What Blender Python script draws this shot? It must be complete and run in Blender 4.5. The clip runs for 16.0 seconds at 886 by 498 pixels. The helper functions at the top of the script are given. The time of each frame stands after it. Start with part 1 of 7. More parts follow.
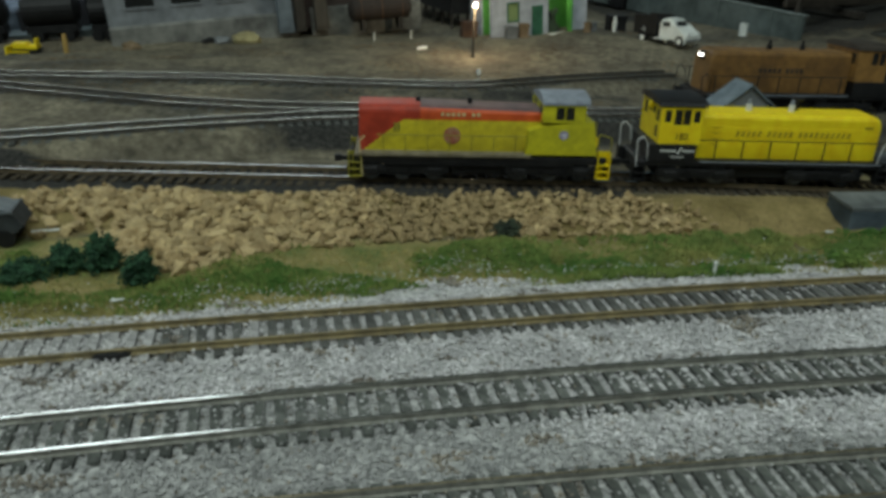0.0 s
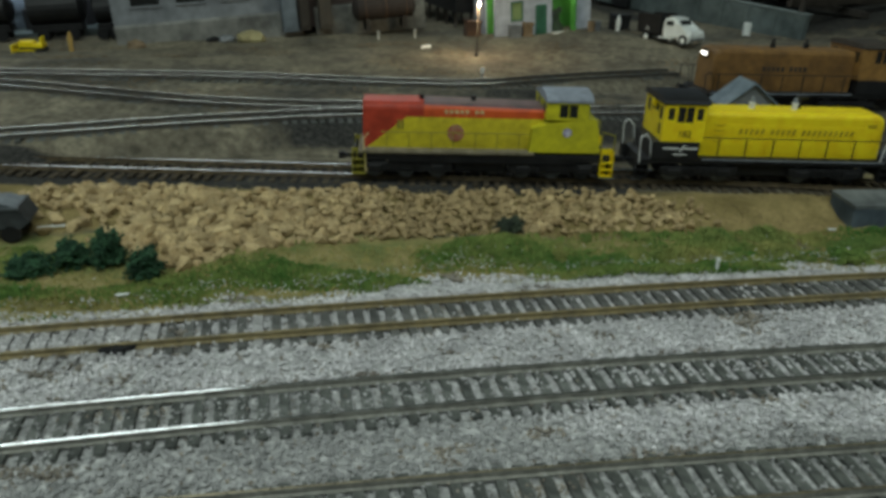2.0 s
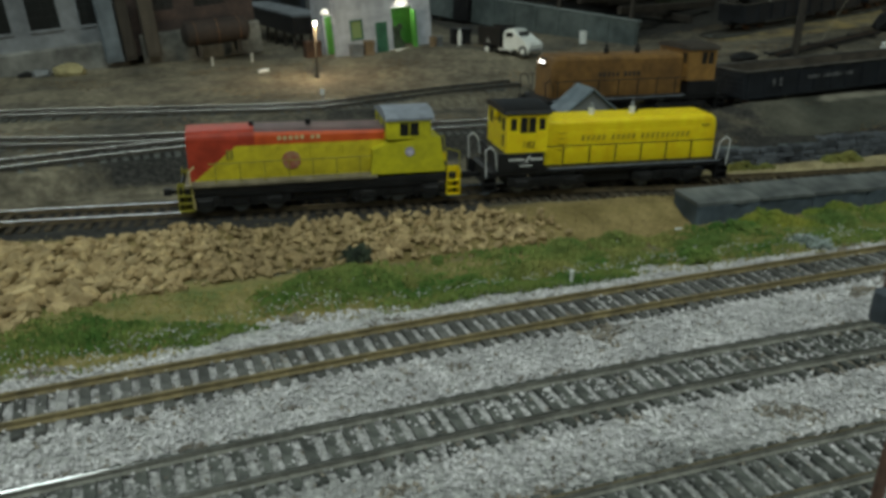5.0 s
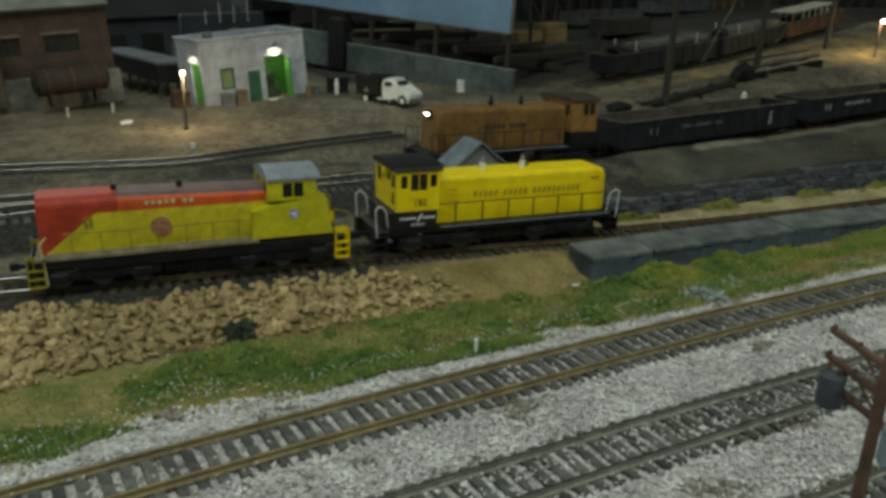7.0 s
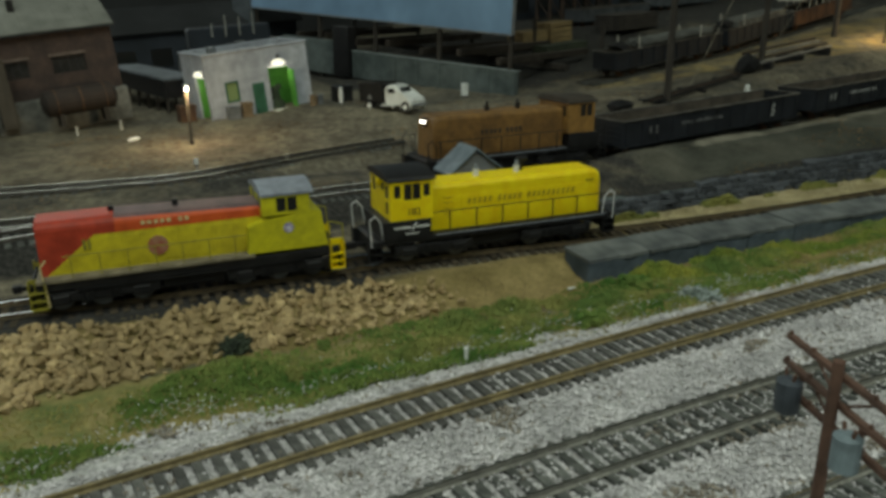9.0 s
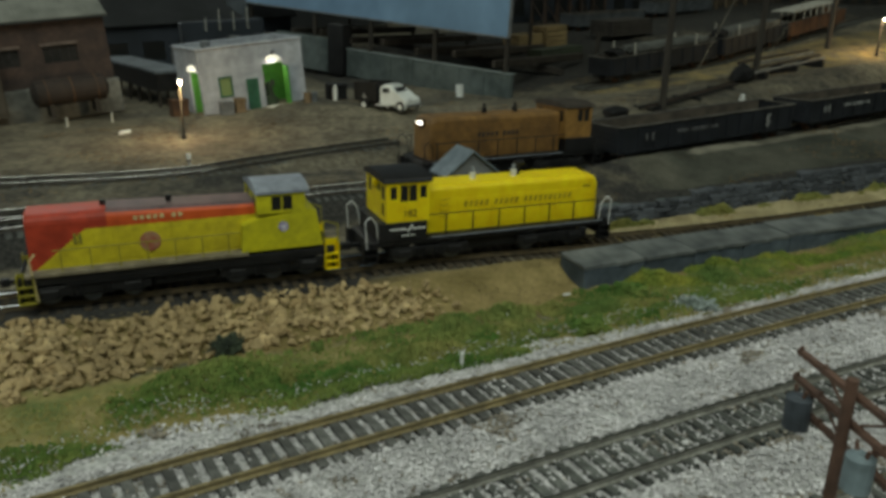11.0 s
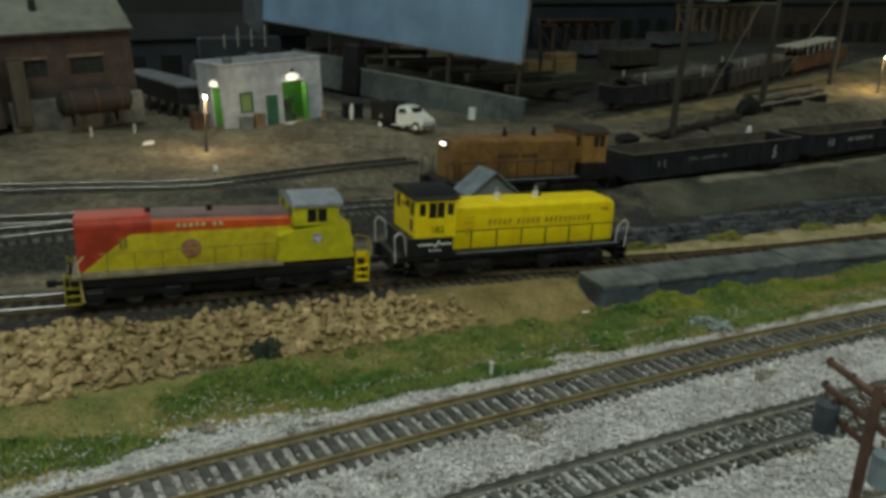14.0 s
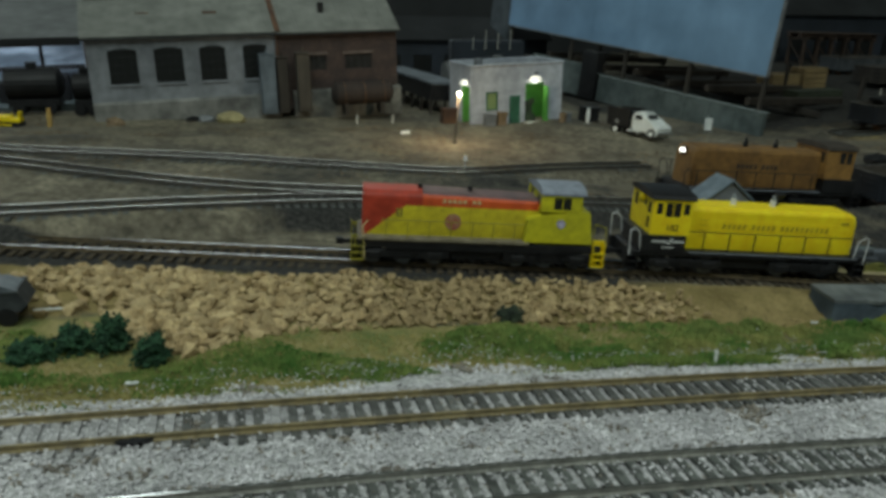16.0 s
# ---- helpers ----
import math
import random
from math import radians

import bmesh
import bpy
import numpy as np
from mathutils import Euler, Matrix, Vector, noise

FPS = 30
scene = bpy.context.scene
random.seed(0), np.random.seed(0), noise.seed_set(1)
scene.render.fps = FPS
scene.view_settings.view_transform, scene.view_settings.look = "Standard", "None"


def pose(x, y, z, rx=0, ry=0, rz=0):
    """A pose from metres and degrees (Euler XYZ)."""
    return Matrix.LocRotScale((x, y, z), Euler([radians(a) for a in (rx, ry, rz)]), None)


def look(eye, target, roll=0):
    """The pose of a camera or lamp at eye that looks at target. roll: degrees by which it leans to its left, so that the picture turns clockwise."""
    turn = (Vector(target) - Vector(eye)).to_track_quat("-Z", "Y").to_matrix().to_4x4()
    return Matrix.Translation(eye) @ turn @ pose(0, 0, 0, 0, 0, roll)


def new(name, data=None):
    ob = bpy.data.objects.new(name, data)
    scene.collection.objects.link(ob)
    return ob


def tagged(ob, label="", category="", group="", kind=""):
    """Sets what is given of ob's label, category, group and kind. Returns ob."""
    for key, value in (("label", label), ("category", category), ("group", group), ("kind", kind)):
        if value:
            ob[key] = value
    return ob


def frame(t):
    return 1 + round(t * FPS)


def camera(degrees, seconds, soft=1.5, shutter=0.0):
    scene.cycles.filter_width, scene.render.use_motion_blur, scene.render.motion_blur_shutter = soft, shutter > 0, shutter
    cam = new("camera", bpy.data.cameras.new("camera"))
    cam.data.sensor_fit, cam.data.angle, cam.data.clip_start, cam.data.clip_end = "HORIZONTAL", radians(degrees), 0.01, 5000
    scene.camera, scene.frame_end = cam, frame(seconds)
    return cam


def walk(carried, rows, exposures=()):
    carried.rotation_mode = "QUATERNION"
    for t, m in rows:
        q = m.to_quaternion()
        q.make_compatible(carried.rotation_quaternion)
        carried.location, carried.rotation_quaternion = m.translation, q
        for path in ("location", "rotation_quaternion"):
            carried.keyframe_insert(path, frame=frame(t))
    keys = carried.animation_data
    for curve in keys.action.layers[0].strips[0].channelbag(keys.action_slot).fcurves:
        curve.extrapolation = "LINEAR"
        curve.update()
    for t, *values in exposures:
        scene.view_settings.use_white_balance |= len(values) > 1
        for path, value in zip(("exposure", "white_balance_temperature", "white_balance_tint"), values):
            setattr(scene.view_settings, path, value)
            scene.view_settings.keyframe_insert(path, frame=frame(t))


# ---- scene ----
cam = camera(59.4, 16.0, soft=3.7)
PATH = [
    (0, (0.03, -0.003, 0.136), (0.16, 1.828, -0.659), 2.0),
    (0.5, (0.033, -0.003, 0.137), (0.15, 1.827, -0.661), 1.3),
    (1, (0.032, -0.003, 0.136), (0.152, 1.828, -0.659), 1.8),
    (1.5, (0.032, -0.004, 0.136), (0.149, 1.827, -0.66), 1.7),
    (2, (0.03, -0.005, 0.135), (0.151, 1.827, -0.66), 2.0),
    (2.5, (0.031, -0.005, 0.135), (0.145, 1.825, -0.662), 2.0),
    (3, (0.032, -0.003, 0.134), (0.134, 1.817, -0.689), 1.1),
    (3.5, (0.032, -0.004, 0.134), (0.115, 1.819, -0.684), 1.1),
    (4, (0.034, 0.002, 0.13), (0.174, 1.831, -0.665), 3.0),
    (4.5, (0.044, 0.009, 0.13), (0.331, 1.834, -0.638), 2.0),
    (7, (0.045, 0.044, 0.132), (0.801, 1.783, -0.503), 1.8),
    (7.5, (0.05, 0.041, 0.131), (0.783, 1.792, -0.498), 1.2),
    (8, (0.055, 0.04, 0.135), (0.782, 1.79, -0.503), -0.2),
    (8.5, (0.057, 0.037, 0.137), (0.761, 1.797, -0.499), -0.9),
    (11, (0.054, 0.042, 0.137), (0.79, 1.791, -0.498), 1.0),
    (11.5, (0.055, 0.044, 0.137), (0.803, 1.791, -0.485), 1.3),
    (12, (0.053, 0.044, 0.138), (0.807, 1.793, -0.471), 1.7),
    (12.5, (0.051, 0.044, 0.141), (0.8, 1.801, -0.454), 1.9),
    (13, (0.048, 0.044, 0.141), (0.789, 1.806, -0.449), 1.9),
    (13.5, (0.043, 0.04, 0.14), (0.786, 1.801, -0.45), 2.2),
    (14, (0.033, 0.033, 0.139), (0.786, 1.791, -0.444), 2.9),
    (14.5, (0.011, 0.014, 0.139), (0.768, 1.776, -0.425), 3.8),
    (15, (0.014, 0.006, 0.143), (0.581, 1.833, -0.44), 3.1),
    (15.5, (0.018, 0.009, 0.144), (0.41, 1.874, -0.463), 4.0),
    (16, (0.005, -0.006, 0.141), (0.247, 1.885, -0.463), 4.2),
]
walk(cam, [(t, look(eye, target, roll)) for t, eye, target, roll in PATH],
     exposures=[(0, 0.0, 6500, 9), (4, 0.0, 6500, 9), (7, 0.0, 7050, 9), (11, -0.04, 7100, 9), (14, -0.05, 7100, 9), (16, -0.03, 6500, 9)])

# ---- light: a dim club room with ceiling tubes, and the layout's own small lamps ----
scene.view_settings.exposure = 0.0
world = bpy.data.worlds.new("room_air")
scene.world = world
world.use_nodes = True
world.node_tree.nodes["Background"].inputs[0].default_value = (0.55, 0.68, 0.8, 1)
world.node_tree.nodes["Background"].inputs[1].default_value = 0.08


def area_lamp(name, at, target, sx, sy, watts, colour):
    d = bpy.data.lights.new(name, "AREA")
    d.shape, d.size, d.size_y, d.energy, d.color = "RECTANGLE", sx, sy, watts, colour
    ob = new(name, d)
    ob.matrix_world = look(at, target)
    return ob


def point_lamp(name, at, watts, colour, radius=0.001):
    d = bpy.data.lights.new(name, "POINT")
    d.energy, d.color, d.shadow_soft_size = watts, colour, radius
    ob = new(name, d)
    ob.location = at
    return ob


area_lamp("ceiling_tube_light", (-0.2, -0.5, 1.6), (0.05, 0.4, 0.0), 2.6, 1.3, 29.0, (0.87, 1.0, 0.94))
area_lamp("window_light", (-0.9, 2.94, 0.76), (-0.5, 0.8, 0.25), 2.2, 0.84, 13.0, (0.84, 0.98, 1.0))
area_lamp("ceiling_tube_light", (-1.25, 2.5, 1.75), (-0.3, 0.5, 0.0), 1.3, 0.3, 5.0, (0.84, 0.98, 1.0))


# ---- materials ----
def nodes_of(name):
    m = bpy.data.materials.new(name)
    m.use_nodes = True
    return m, m.node_tree, m.node_tree.nodes["Principled BSDF"]


def mat(name, a, b=None, scale=300.0, rough=0.7, metal=0.0, bump=0.3, depth=0.0004, fine=4.0, island=0.0, c=None, spec=0.3, per_object=0.0, stretch=(1, 1, 1)):
    """Two or three colours mixed by coarse noise, roughened by fine noise, with a little relief."""
    m, nt, p = nodes_of(name)
    N, L = nt.nodes, nt.links
    b = b or tuple(v * 0.75 for v in a)
    tc = N.new("ShaderNodeTexCoord")
    mp = N.new("ShaderNodeMapping")
    mp.inputs["Scale"].default_value = stretch
    L.new(tc.outputs["Object"], mp.inputs[0])
    n1 = N.new("ShaderNodeTexNoise")
    n1.inputs["Scale"].default_value, n1.inputs["Detail"].default_value = scale, 5
    L.new(mp.outputs[0], n1.inputs["Vector"])
    n2 = N.new("ShaderNodeTexNoise")
    n2.inputs["Scale"].default_value, n2.inputs["Detail"].default_value = scale * fine, 3
    L.new(mp.outputs[0], n2.inputs["Vector"])
    r = N.new("ShaderNodeValToRGB")
    r.color_ramp.elements[0].position, r.color_ramp.elements[1].position = 0.36, 0.64
    r.color_ramp.elements[0].color, r.color_ramp.elements[1].color = (*b, 1), (*a, 1)
    if c:
        e = r.color_ramp.elements.new(0.5)
        e.color = (*c, 1)
    L.new(n1.outputs["Fac"], r.inputs[0])
    out = r.outputs[0]
    mx = N.new("ShaderNodeMix")
    mx.data_type, mx.blend_type = "RGBA", "OVERLAY"
    mx.inputs["Factor"].default_value = 0.35
    L.new(out, mx.inputs["A"])
    L.new(n2.outputs["Fac"], mx.inputs["B"])
    out = mx.outputs["Result"]
    if island or per_object:
        if island:
            g = N.new("ShaderNodeNewGeometry")
            rnd, amount = g.outputs["Random Per Island"], island
        else:
            g = N.new("ShaderNodeObjectInfo")
            rnd, amount = g.outputs["Random"], per_object
        mr = N.new("ShaderNodeMapRange")
        mr.inputs["To Min"].default_value, mr.inputs["To Max"].default_value = 1 - amount, 1 + amount
        L.new(rnd, mr.inputs["Value"])
        hsv = N.new("ShaderNodeHueSaturation")
        L.new(mr.outputs[0], hsv.inputs["Value"])
        L.new(out, hsv.inputs["Color"])
        out = hsv.outputs[0]
    L.new(out, p.inputs["Base Color"])
    rr = N.new("ShaderNodeMapRange")
    rr.inputs["To Min"].default_value, rr.inputs["To Max"].default_value = max(rough - 0.12, 0.03), min(rough + 0.12, 1)
    L.new(n2.outputs["Fac"], rr.inputs["Value"])
    L.new(rr.outputs[0], p.inputs["Roughness"])
    p.inputs["Metallic"].default_value = metal
    p.inputs["Specular IOR Level"].default_value = spec
    if bump:
        bp = N.new("ShaderNodeBump")
        bp.inputs["Strength"].default_value, bp.inputs["Distance"].default_value = bump, depth
        L.new(n2.outputs["Fac"], bp.inputs["Height"])
        L.new(bp.outputs[0], p.inputs["Normal"])
    return m


def glow(name, colour, strength):
    m, nt, p = nodes_of(name)
    p.inputs["Base Color"].default_value = (*colour, 1)
    p.inputs["Emission Color"].default_value = (*colour, 1)
    p.inputs["Emission Strength"].default_value = strength
    return m


def glass(name, colour, rough=0.3):
    m, nt, p = nodes_of(name)
    p.inputs["Base Color"].default_value = (*colour, 1)
    p.inputs["Roughness"].default_value = rough
    p.inputs["Specular IOR Level"].default_value = 0.3
    return m


M_GRAVEL = mat("pale_grey_ballast", (0.67, 0.652, 0.664), (0.474, 0.463, 0.474), 60, 1.0, island=0.24, bump=0.2, spec=0.1)
M_GRAVELDULL = mat("dirty_grey_green_ballast", (0.41, 0.405, 0.405), (0.28, 0.28, 0.28), 60, 1.0, island=0.25, bump=0.2, spec=0.1)
M_GRAVELBROWN = mat("brown_stained_ballast", (0.3, 0.265, 0.22), (0.18, 0.16, 0.14), 60, 1.0, island=0.35, bump=0.2, spec=0.1)
M_ROCK = mat("sandstone", (0.44, 0.335, 0.178), (0.31, 0.222, 0.11), 130, 0.9, per_object=0.25, bump=0.6, depth=0.0006)
M_ROCKS = mat("sandstone_rubble", (0.44, 0.335, 0.178), (0.31, 0.222, 0.11), 130, 0.9, island=0.25, bump=0.6, depth=0.0006)
M_GRASS = mat("green_turf", (0.21, 0.25, 0.075), (0.08, 0.165, 0.04), 38, 1.0, island=0.18, bump=0.2, spec=0.05)
M_DRYGRASS = mat("dry_turf", (0.34, 0.285, 0.112), (0.235, 0.22, 0.08), 35, 1.0, island=0.15, bump=0.2, spec=0.05)
M_BUSH = mat("dark_bush_foliage", (0.036, 0.09, 0.044), (0.018, 0.052, 0.028), 150, 0.95, island=0.6)
M_TIEB = mat("brown_plastic_tie", (0.125, 0.13, 0.12), (0.06, 0.064, 0.06), 200, 0.75, per_object=0.3)
M_TIEGREY = mat("dusty_grey_tie", (0.13, 0.131, 0.124), (0.07, 0.071, 0.068), 260, 0.85, per_object=0.35)
M_TIEPALE = mat("ballast_dusted_tie", (0.4, 0.39, 0.39), (0.25, 0.245, 0.245), 260, 0.95, per_object=0.2)
M_RAILBRASS = mat("dull_brassy_railhead", (0.42, 0.36, 0.24), (0.28, 0.24, 0.17), 200, 0.3, 0.8, bump=0.03)
M_RAILRUST = mat("rust_painted_rail", (0.27, 0.216, 0.11), (0.175, 0.142, 0.08), 120, 0.6, 0.1)
M_RAIL = mat("nickel_rail", (0.62, 0.62, 0.6), (0.45, 0.44, 0.42), 200, 0.16, 1.0, bump=0.03)
M_RAILDUST = mat("dusty_rail_side", (0.27, 0.265, 0.235), (0.17, 0.166, 0.148), 150, 0.7)
M_RAILBROWN = mat("brown_rail_side", (0.11, 0.082, 0.045), (0.06, 0.046, 0.028), 200, 0.7)
M_TIEBROWN = mat("dull_brown_tie", (0.085, 0.066, 0.042), (0.045, 0.036, 0.025), 200, 0.85, per_object=0.3)
M_RAILWEB = mat("dark_rail_side", (0.06, 0.055, 0.047), (0.035, 0.032, 0.028), 200, 0.6)
M_BLACK = mat("black_plastic", (0.013, 0.013, 0.014), (0.007, 0.007, 0.008), 120, 0.55, bump=0.15)
M_YELLOW = mat("yellow_loco_paint", (0.84, 0.65, 0.012), (0.77, 0.57, 0.01), 50, 0.45, bump=0.03)
M_RYELLOW = mat("dull_yellow_paint", (0.57, 0.475, 0.022), (0.47, 0.385, 0.022), 60, 0.55, bump=0.05)
M_LIME = mat("green_yellow_paint", (0.54, 0.495, 0.016), (0.42, 0.39, 0.018), 60, 0.55, bump=0.05)
M_RED = mat("dull_red_paint", (0.42, 0.047, 0.022), (0.32, 0.037, 0.018), 60, 0.55, bump=0.05)
M_ORANGERED = mat("orange_red_paint", (0.6, 0.095, 0.02), (0.5, 0.075, 0.02), 60, 0.5, bump=0.05)
M_GREYTOP = mat("grey_roof_paint", (0.26, 0.29, 0.34), (0.2, 0.22, 0.26), 80, 0.6)
M_MAROON = mat("faded_maroon_grey", (0.16, 0.1, 0.1), (0.1, 0.07, 0.07), 80, 0.6)
M_BROWNORANGE = mat("weathered_orange_paint", (0.2, 0.105, 0.032), (0.125, 0.066, 0.023), 60, 0.65)
M_CABORANGE = mat("faded_orange_paint", (0.3, 0.16, 0.045), (0.2, 0.105, 0.03), 60, 0.65)
M_BROWNROOF = mat("dark_brown_roof", (0.05, 0.04, 0.032), (0.03, 0.025, 0.02), 80, 0.7)
M_WHITE = mat("white_paint", (0.78, 0.8, 0.78), (0.66, 0.68, 0.66), 80, 0.5, bump=0.05)
M_SILVER = mat("silver_handrail", (0.75, 0.77, 0.78), (0.65, 0.66, 0.67), 200, 0.4, 0.15, bump=0)
M_PANE = glass("dark_window_glass", (0.012, 0.013, 0.013))
M_GOND = mat("black_freight_car_paint", (0.0155, 0.018, 0.0235), (0.009, 0.0105, 0.0135), 70, 0.6)
M_CARGREY = mat("faded_stencil_paint", (0.4, 0.41, 0.4), (0.16, 0.16, 0.16), 300, 0.8)
M_STONEWALL = mat("dark_blue_grey_stone", (0.105, 0.115, 0.13), (0.05, 0.056, 0.066), 60, 0.85, per_object=0.4, bump=0.6)
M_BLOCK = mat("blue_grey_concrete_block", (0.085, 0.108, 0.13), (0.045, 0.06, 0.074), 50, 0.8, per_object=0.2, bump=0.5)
M_STUCCO = mat("grey_stucco", (0.22, 0.235, 0.255), (0.14, 0.15, 0.165), 25, 0.9, bump=0.5)
M_BRICK = mat("dark_red_brick", (0.078, 0.054, 0.047), (0.05, 0.038, 0.035), 60, 0.9, per_object=0.2, bump=0.5)
M_ROOF = mat("pale_grey_roofing", (0.2, 0.205, 0.185), (0.14, 0.145, 0.13), 20, 0.85, bump=0.3)
M_HUT = mat("pale_grey_hut_wall", (0.42, 0.445, 0.5), (0.31, 0.33, 0.375), 30, 0.85)
M_GREEN = mat("bright_green_paint", (0.1, 0.36, 0.06), (0.07, 0.27, 0.045), 50, 0.7)
M_DKGREEN = mat("dark_green_door_paint", (0.04, 0.13, 0.08), (0.03, 0.1, 0.06), 50, 0.6)
M_BLUEPANEL = mat("pale_blue_sheet_metal", (0.185, 0.31, 0.47), (0.15, 0.265, 0.41), 9, 0.55, bump=0.0, fine=2.0)
M_CONC = mat("grey_green_concrete", (0.12, 0.145, 0.145), (0.065, 0.082, 0.082), 25, 0.9, bump=0.5)
M_RUST = mat("rusty_steel", (0.13, 0.065, 0.035), (0.06, 0.035, 0.025), 60, 0.8, bump=0.5)
M_WOOD = mat("raw_lumber", (0.28, 0.2, 0.095), (0.19, 0.135, 0.065), 80, 0.8, per_object=0.2, stretch=(0.15, 1, 1))
M_DKWOOD = mat("dark_creosoted_wood", (0.05, 0.043, 0.036), (0.03, 0.026, 0.022), 120, 0.85, stretch=(1, 1, 0.15))
M_TELE = mat("red_brown_plastic_pole", (0.135, 0.075, 0.055), (0.08, 0.046, 0.035), 120, 0.65)
M_TRANSF = mat("blue_grey_transformer", (0.06, 0.072, 0.088), (0.04, 0.048, 0.058), 90, 0.6)
# lighter copy of the transformer colour, painting in the light on one drum
M_TRANSFLIT = mat("lit_blue_grey_transformer", (0.2, 0.26, 0.29), (0.14, 0.18, 0.2), 90, 0.6)
M_STEELGREY = mat("grey_steel", (0.2, 0.21, 0.22), (0.12, 0.13, 0.14), 60, 0.6, 0.2)
M_DISTANT = mat("dark_backdrop_paint", (0.03, 0.032, 0.034), (0.018, 0.019, 0.02), 3, 0.95)
M_ROOMWALL = mat("plain_room_wall", (0.6, 0.62, 0.6), (0.52, 0.54, 0.52), 2, 0.9)
M_HEADLIGHT = glow("headlight_lens", (1.0, 0.97, 0.9), 6.0)
M_LAMPDOME = glow("opal_lamp_dome", (1.0, 0.96, 0.82), 0.75)
M_LAMPCOOL = glow("white_bulb", (1.0, 0.97, 0.9), 18.0)
M_FIG = mat("ochre_figure_paint", (0.5, 0.33, 0.1), (0.4, 0.26, 0.08), 300, 0.7)


# ---- small mesh helpers ----
def link(name, bm, material, parent=None, label=""):
    me = bpy.data.meshes.new(name)
    bmesh.ops.recalc_face_normals(bm, faces=bm.faces)
    bm.to_mesh(me)
    bm.free()
    for m in material if isinstance(material, (list, tuple)) else [material]:
        me.materials.append(m)
    ob = new(name, me)
    ob.parent = parent
    if label:
        ob["label"] = label
    return ob


def part(name, bm, material, parent, label=""):
    return link(name, bm, material, parent, label)


def thing(name, m, label, category, group="", kind=""):
    ob = new(name)
    ob.empty_display_size = 0.01
    ob.matrix_world = m
    return tagged(ob, label, category, group, kind)


def box(bm, x0, x1, y0, y1, z0, z1, bevel=0.0):
    r = bmesh.ops.create_cube(bm, size=1)
    vs = r["verts"]
    for v in vs:
        v.co = Vector(((x0 + x1) / 2 + v.co.x * (x1 - x0), (y0 + y1) / 2 + v.co.y * (y1 - y0), (z0 + z1) / 2 + v.co.z * (z1 - z0)))
    if bevel:
        es = list({e for v in vs for e in v.link_edges})
        bmesh.ops.bevel(bm, geom=es, offset=bevel, segments=1, affect="EDGES", profile=0.5)
    return bm


def cyl(bm, a, b, r, seg=12, r2=None):
    a, b = Vector(a), Vector(b)
    d = b - a
    q = d.to_track_quat("Z", "Y").to_matrix().to_4x4()
    bmesh.ops.create_cone(bm, cap_ends=True, segments=seg, radius1=r, radius2=r if r2 is None else r2, depth=d.length, matrix=Matrix.Translation((a + b) / 2) @ q)
    return bm


def prism(bm, pts, axis, a, b):
    """Extrude a closed outline of 2D points along an axis from a to b."""
    def co(p, v):
        return (v, p[0], p[1]) if axis == "x" else (p[0], v, p[1]) if axis == "y" else (p[0], p[1], v)
    lo = [bm.verts.new(co(p, a)) for p in pts]
    hi = [bm.verts.new(co(p, b)) for p in pts]
    bm.faces.new(lo[::-1])
    bm.faces.new(hi)
    for i in range(len(pts)):
        j = (i + 1) % len(pts)
        bm.faces.new((lo[i], lo[j], hi[j], hi[i]))
    return bm


def wall_holes(bm, u0, u1, z0, z1, v0, v1, holes, axis="x"):
    """A wall along an axis with rectangular holes (u0, u1, z0, z1) right through it."""
    us = sorted({u0, u1, *[h[0] for h in holes], *[h[1] for h in holes]})
    zs = sorted({z0, z1, *[h[2] for h in holes], *[h[3] for h in holes]})
    for i in range(len(us) - 1):
        for j in range(len(zs) - 1):
            cu, cz = (us[i] + us[i + 1]) / 2, (zs[j] + zs[j + 1]) / 2
            if any(h[0] < cu < h[1] and h[2] < cz < h[3] for h in holes):
                continue
            if axis == "x":
                box(bm, us[i], us[i + 1], v0, v1, zs[j], zs[j + 1])
            else:
                box(bm, v0, v1, us[i], us[i + 1], zs[j], zs[j + 1])
    bmesh.ops.remove_doubles(bm, verts=bm.verts, dist=1e-6)
    return bm


B = bmesh.new


def lump(seed, r, flat=0.8, rough=0.35, sub=1):
    bm = B()
    bmesh.ops.create_icosphere(bm, subdivisions=sub, radius=r)
    rng = random.Random(seed)
    off = Vector((rng.random() * 50, rng.random() * 50, rng.random() * 50))
    for v in bm.verts:
        k = 1 + rough * noise.noise(v.co / r * 1.1 + off)
        v.co = Vector((v.co.x * k, v.co.y * k * rng.uniform(0.85, 1.1), v.co.z * k * flat))
    return bm


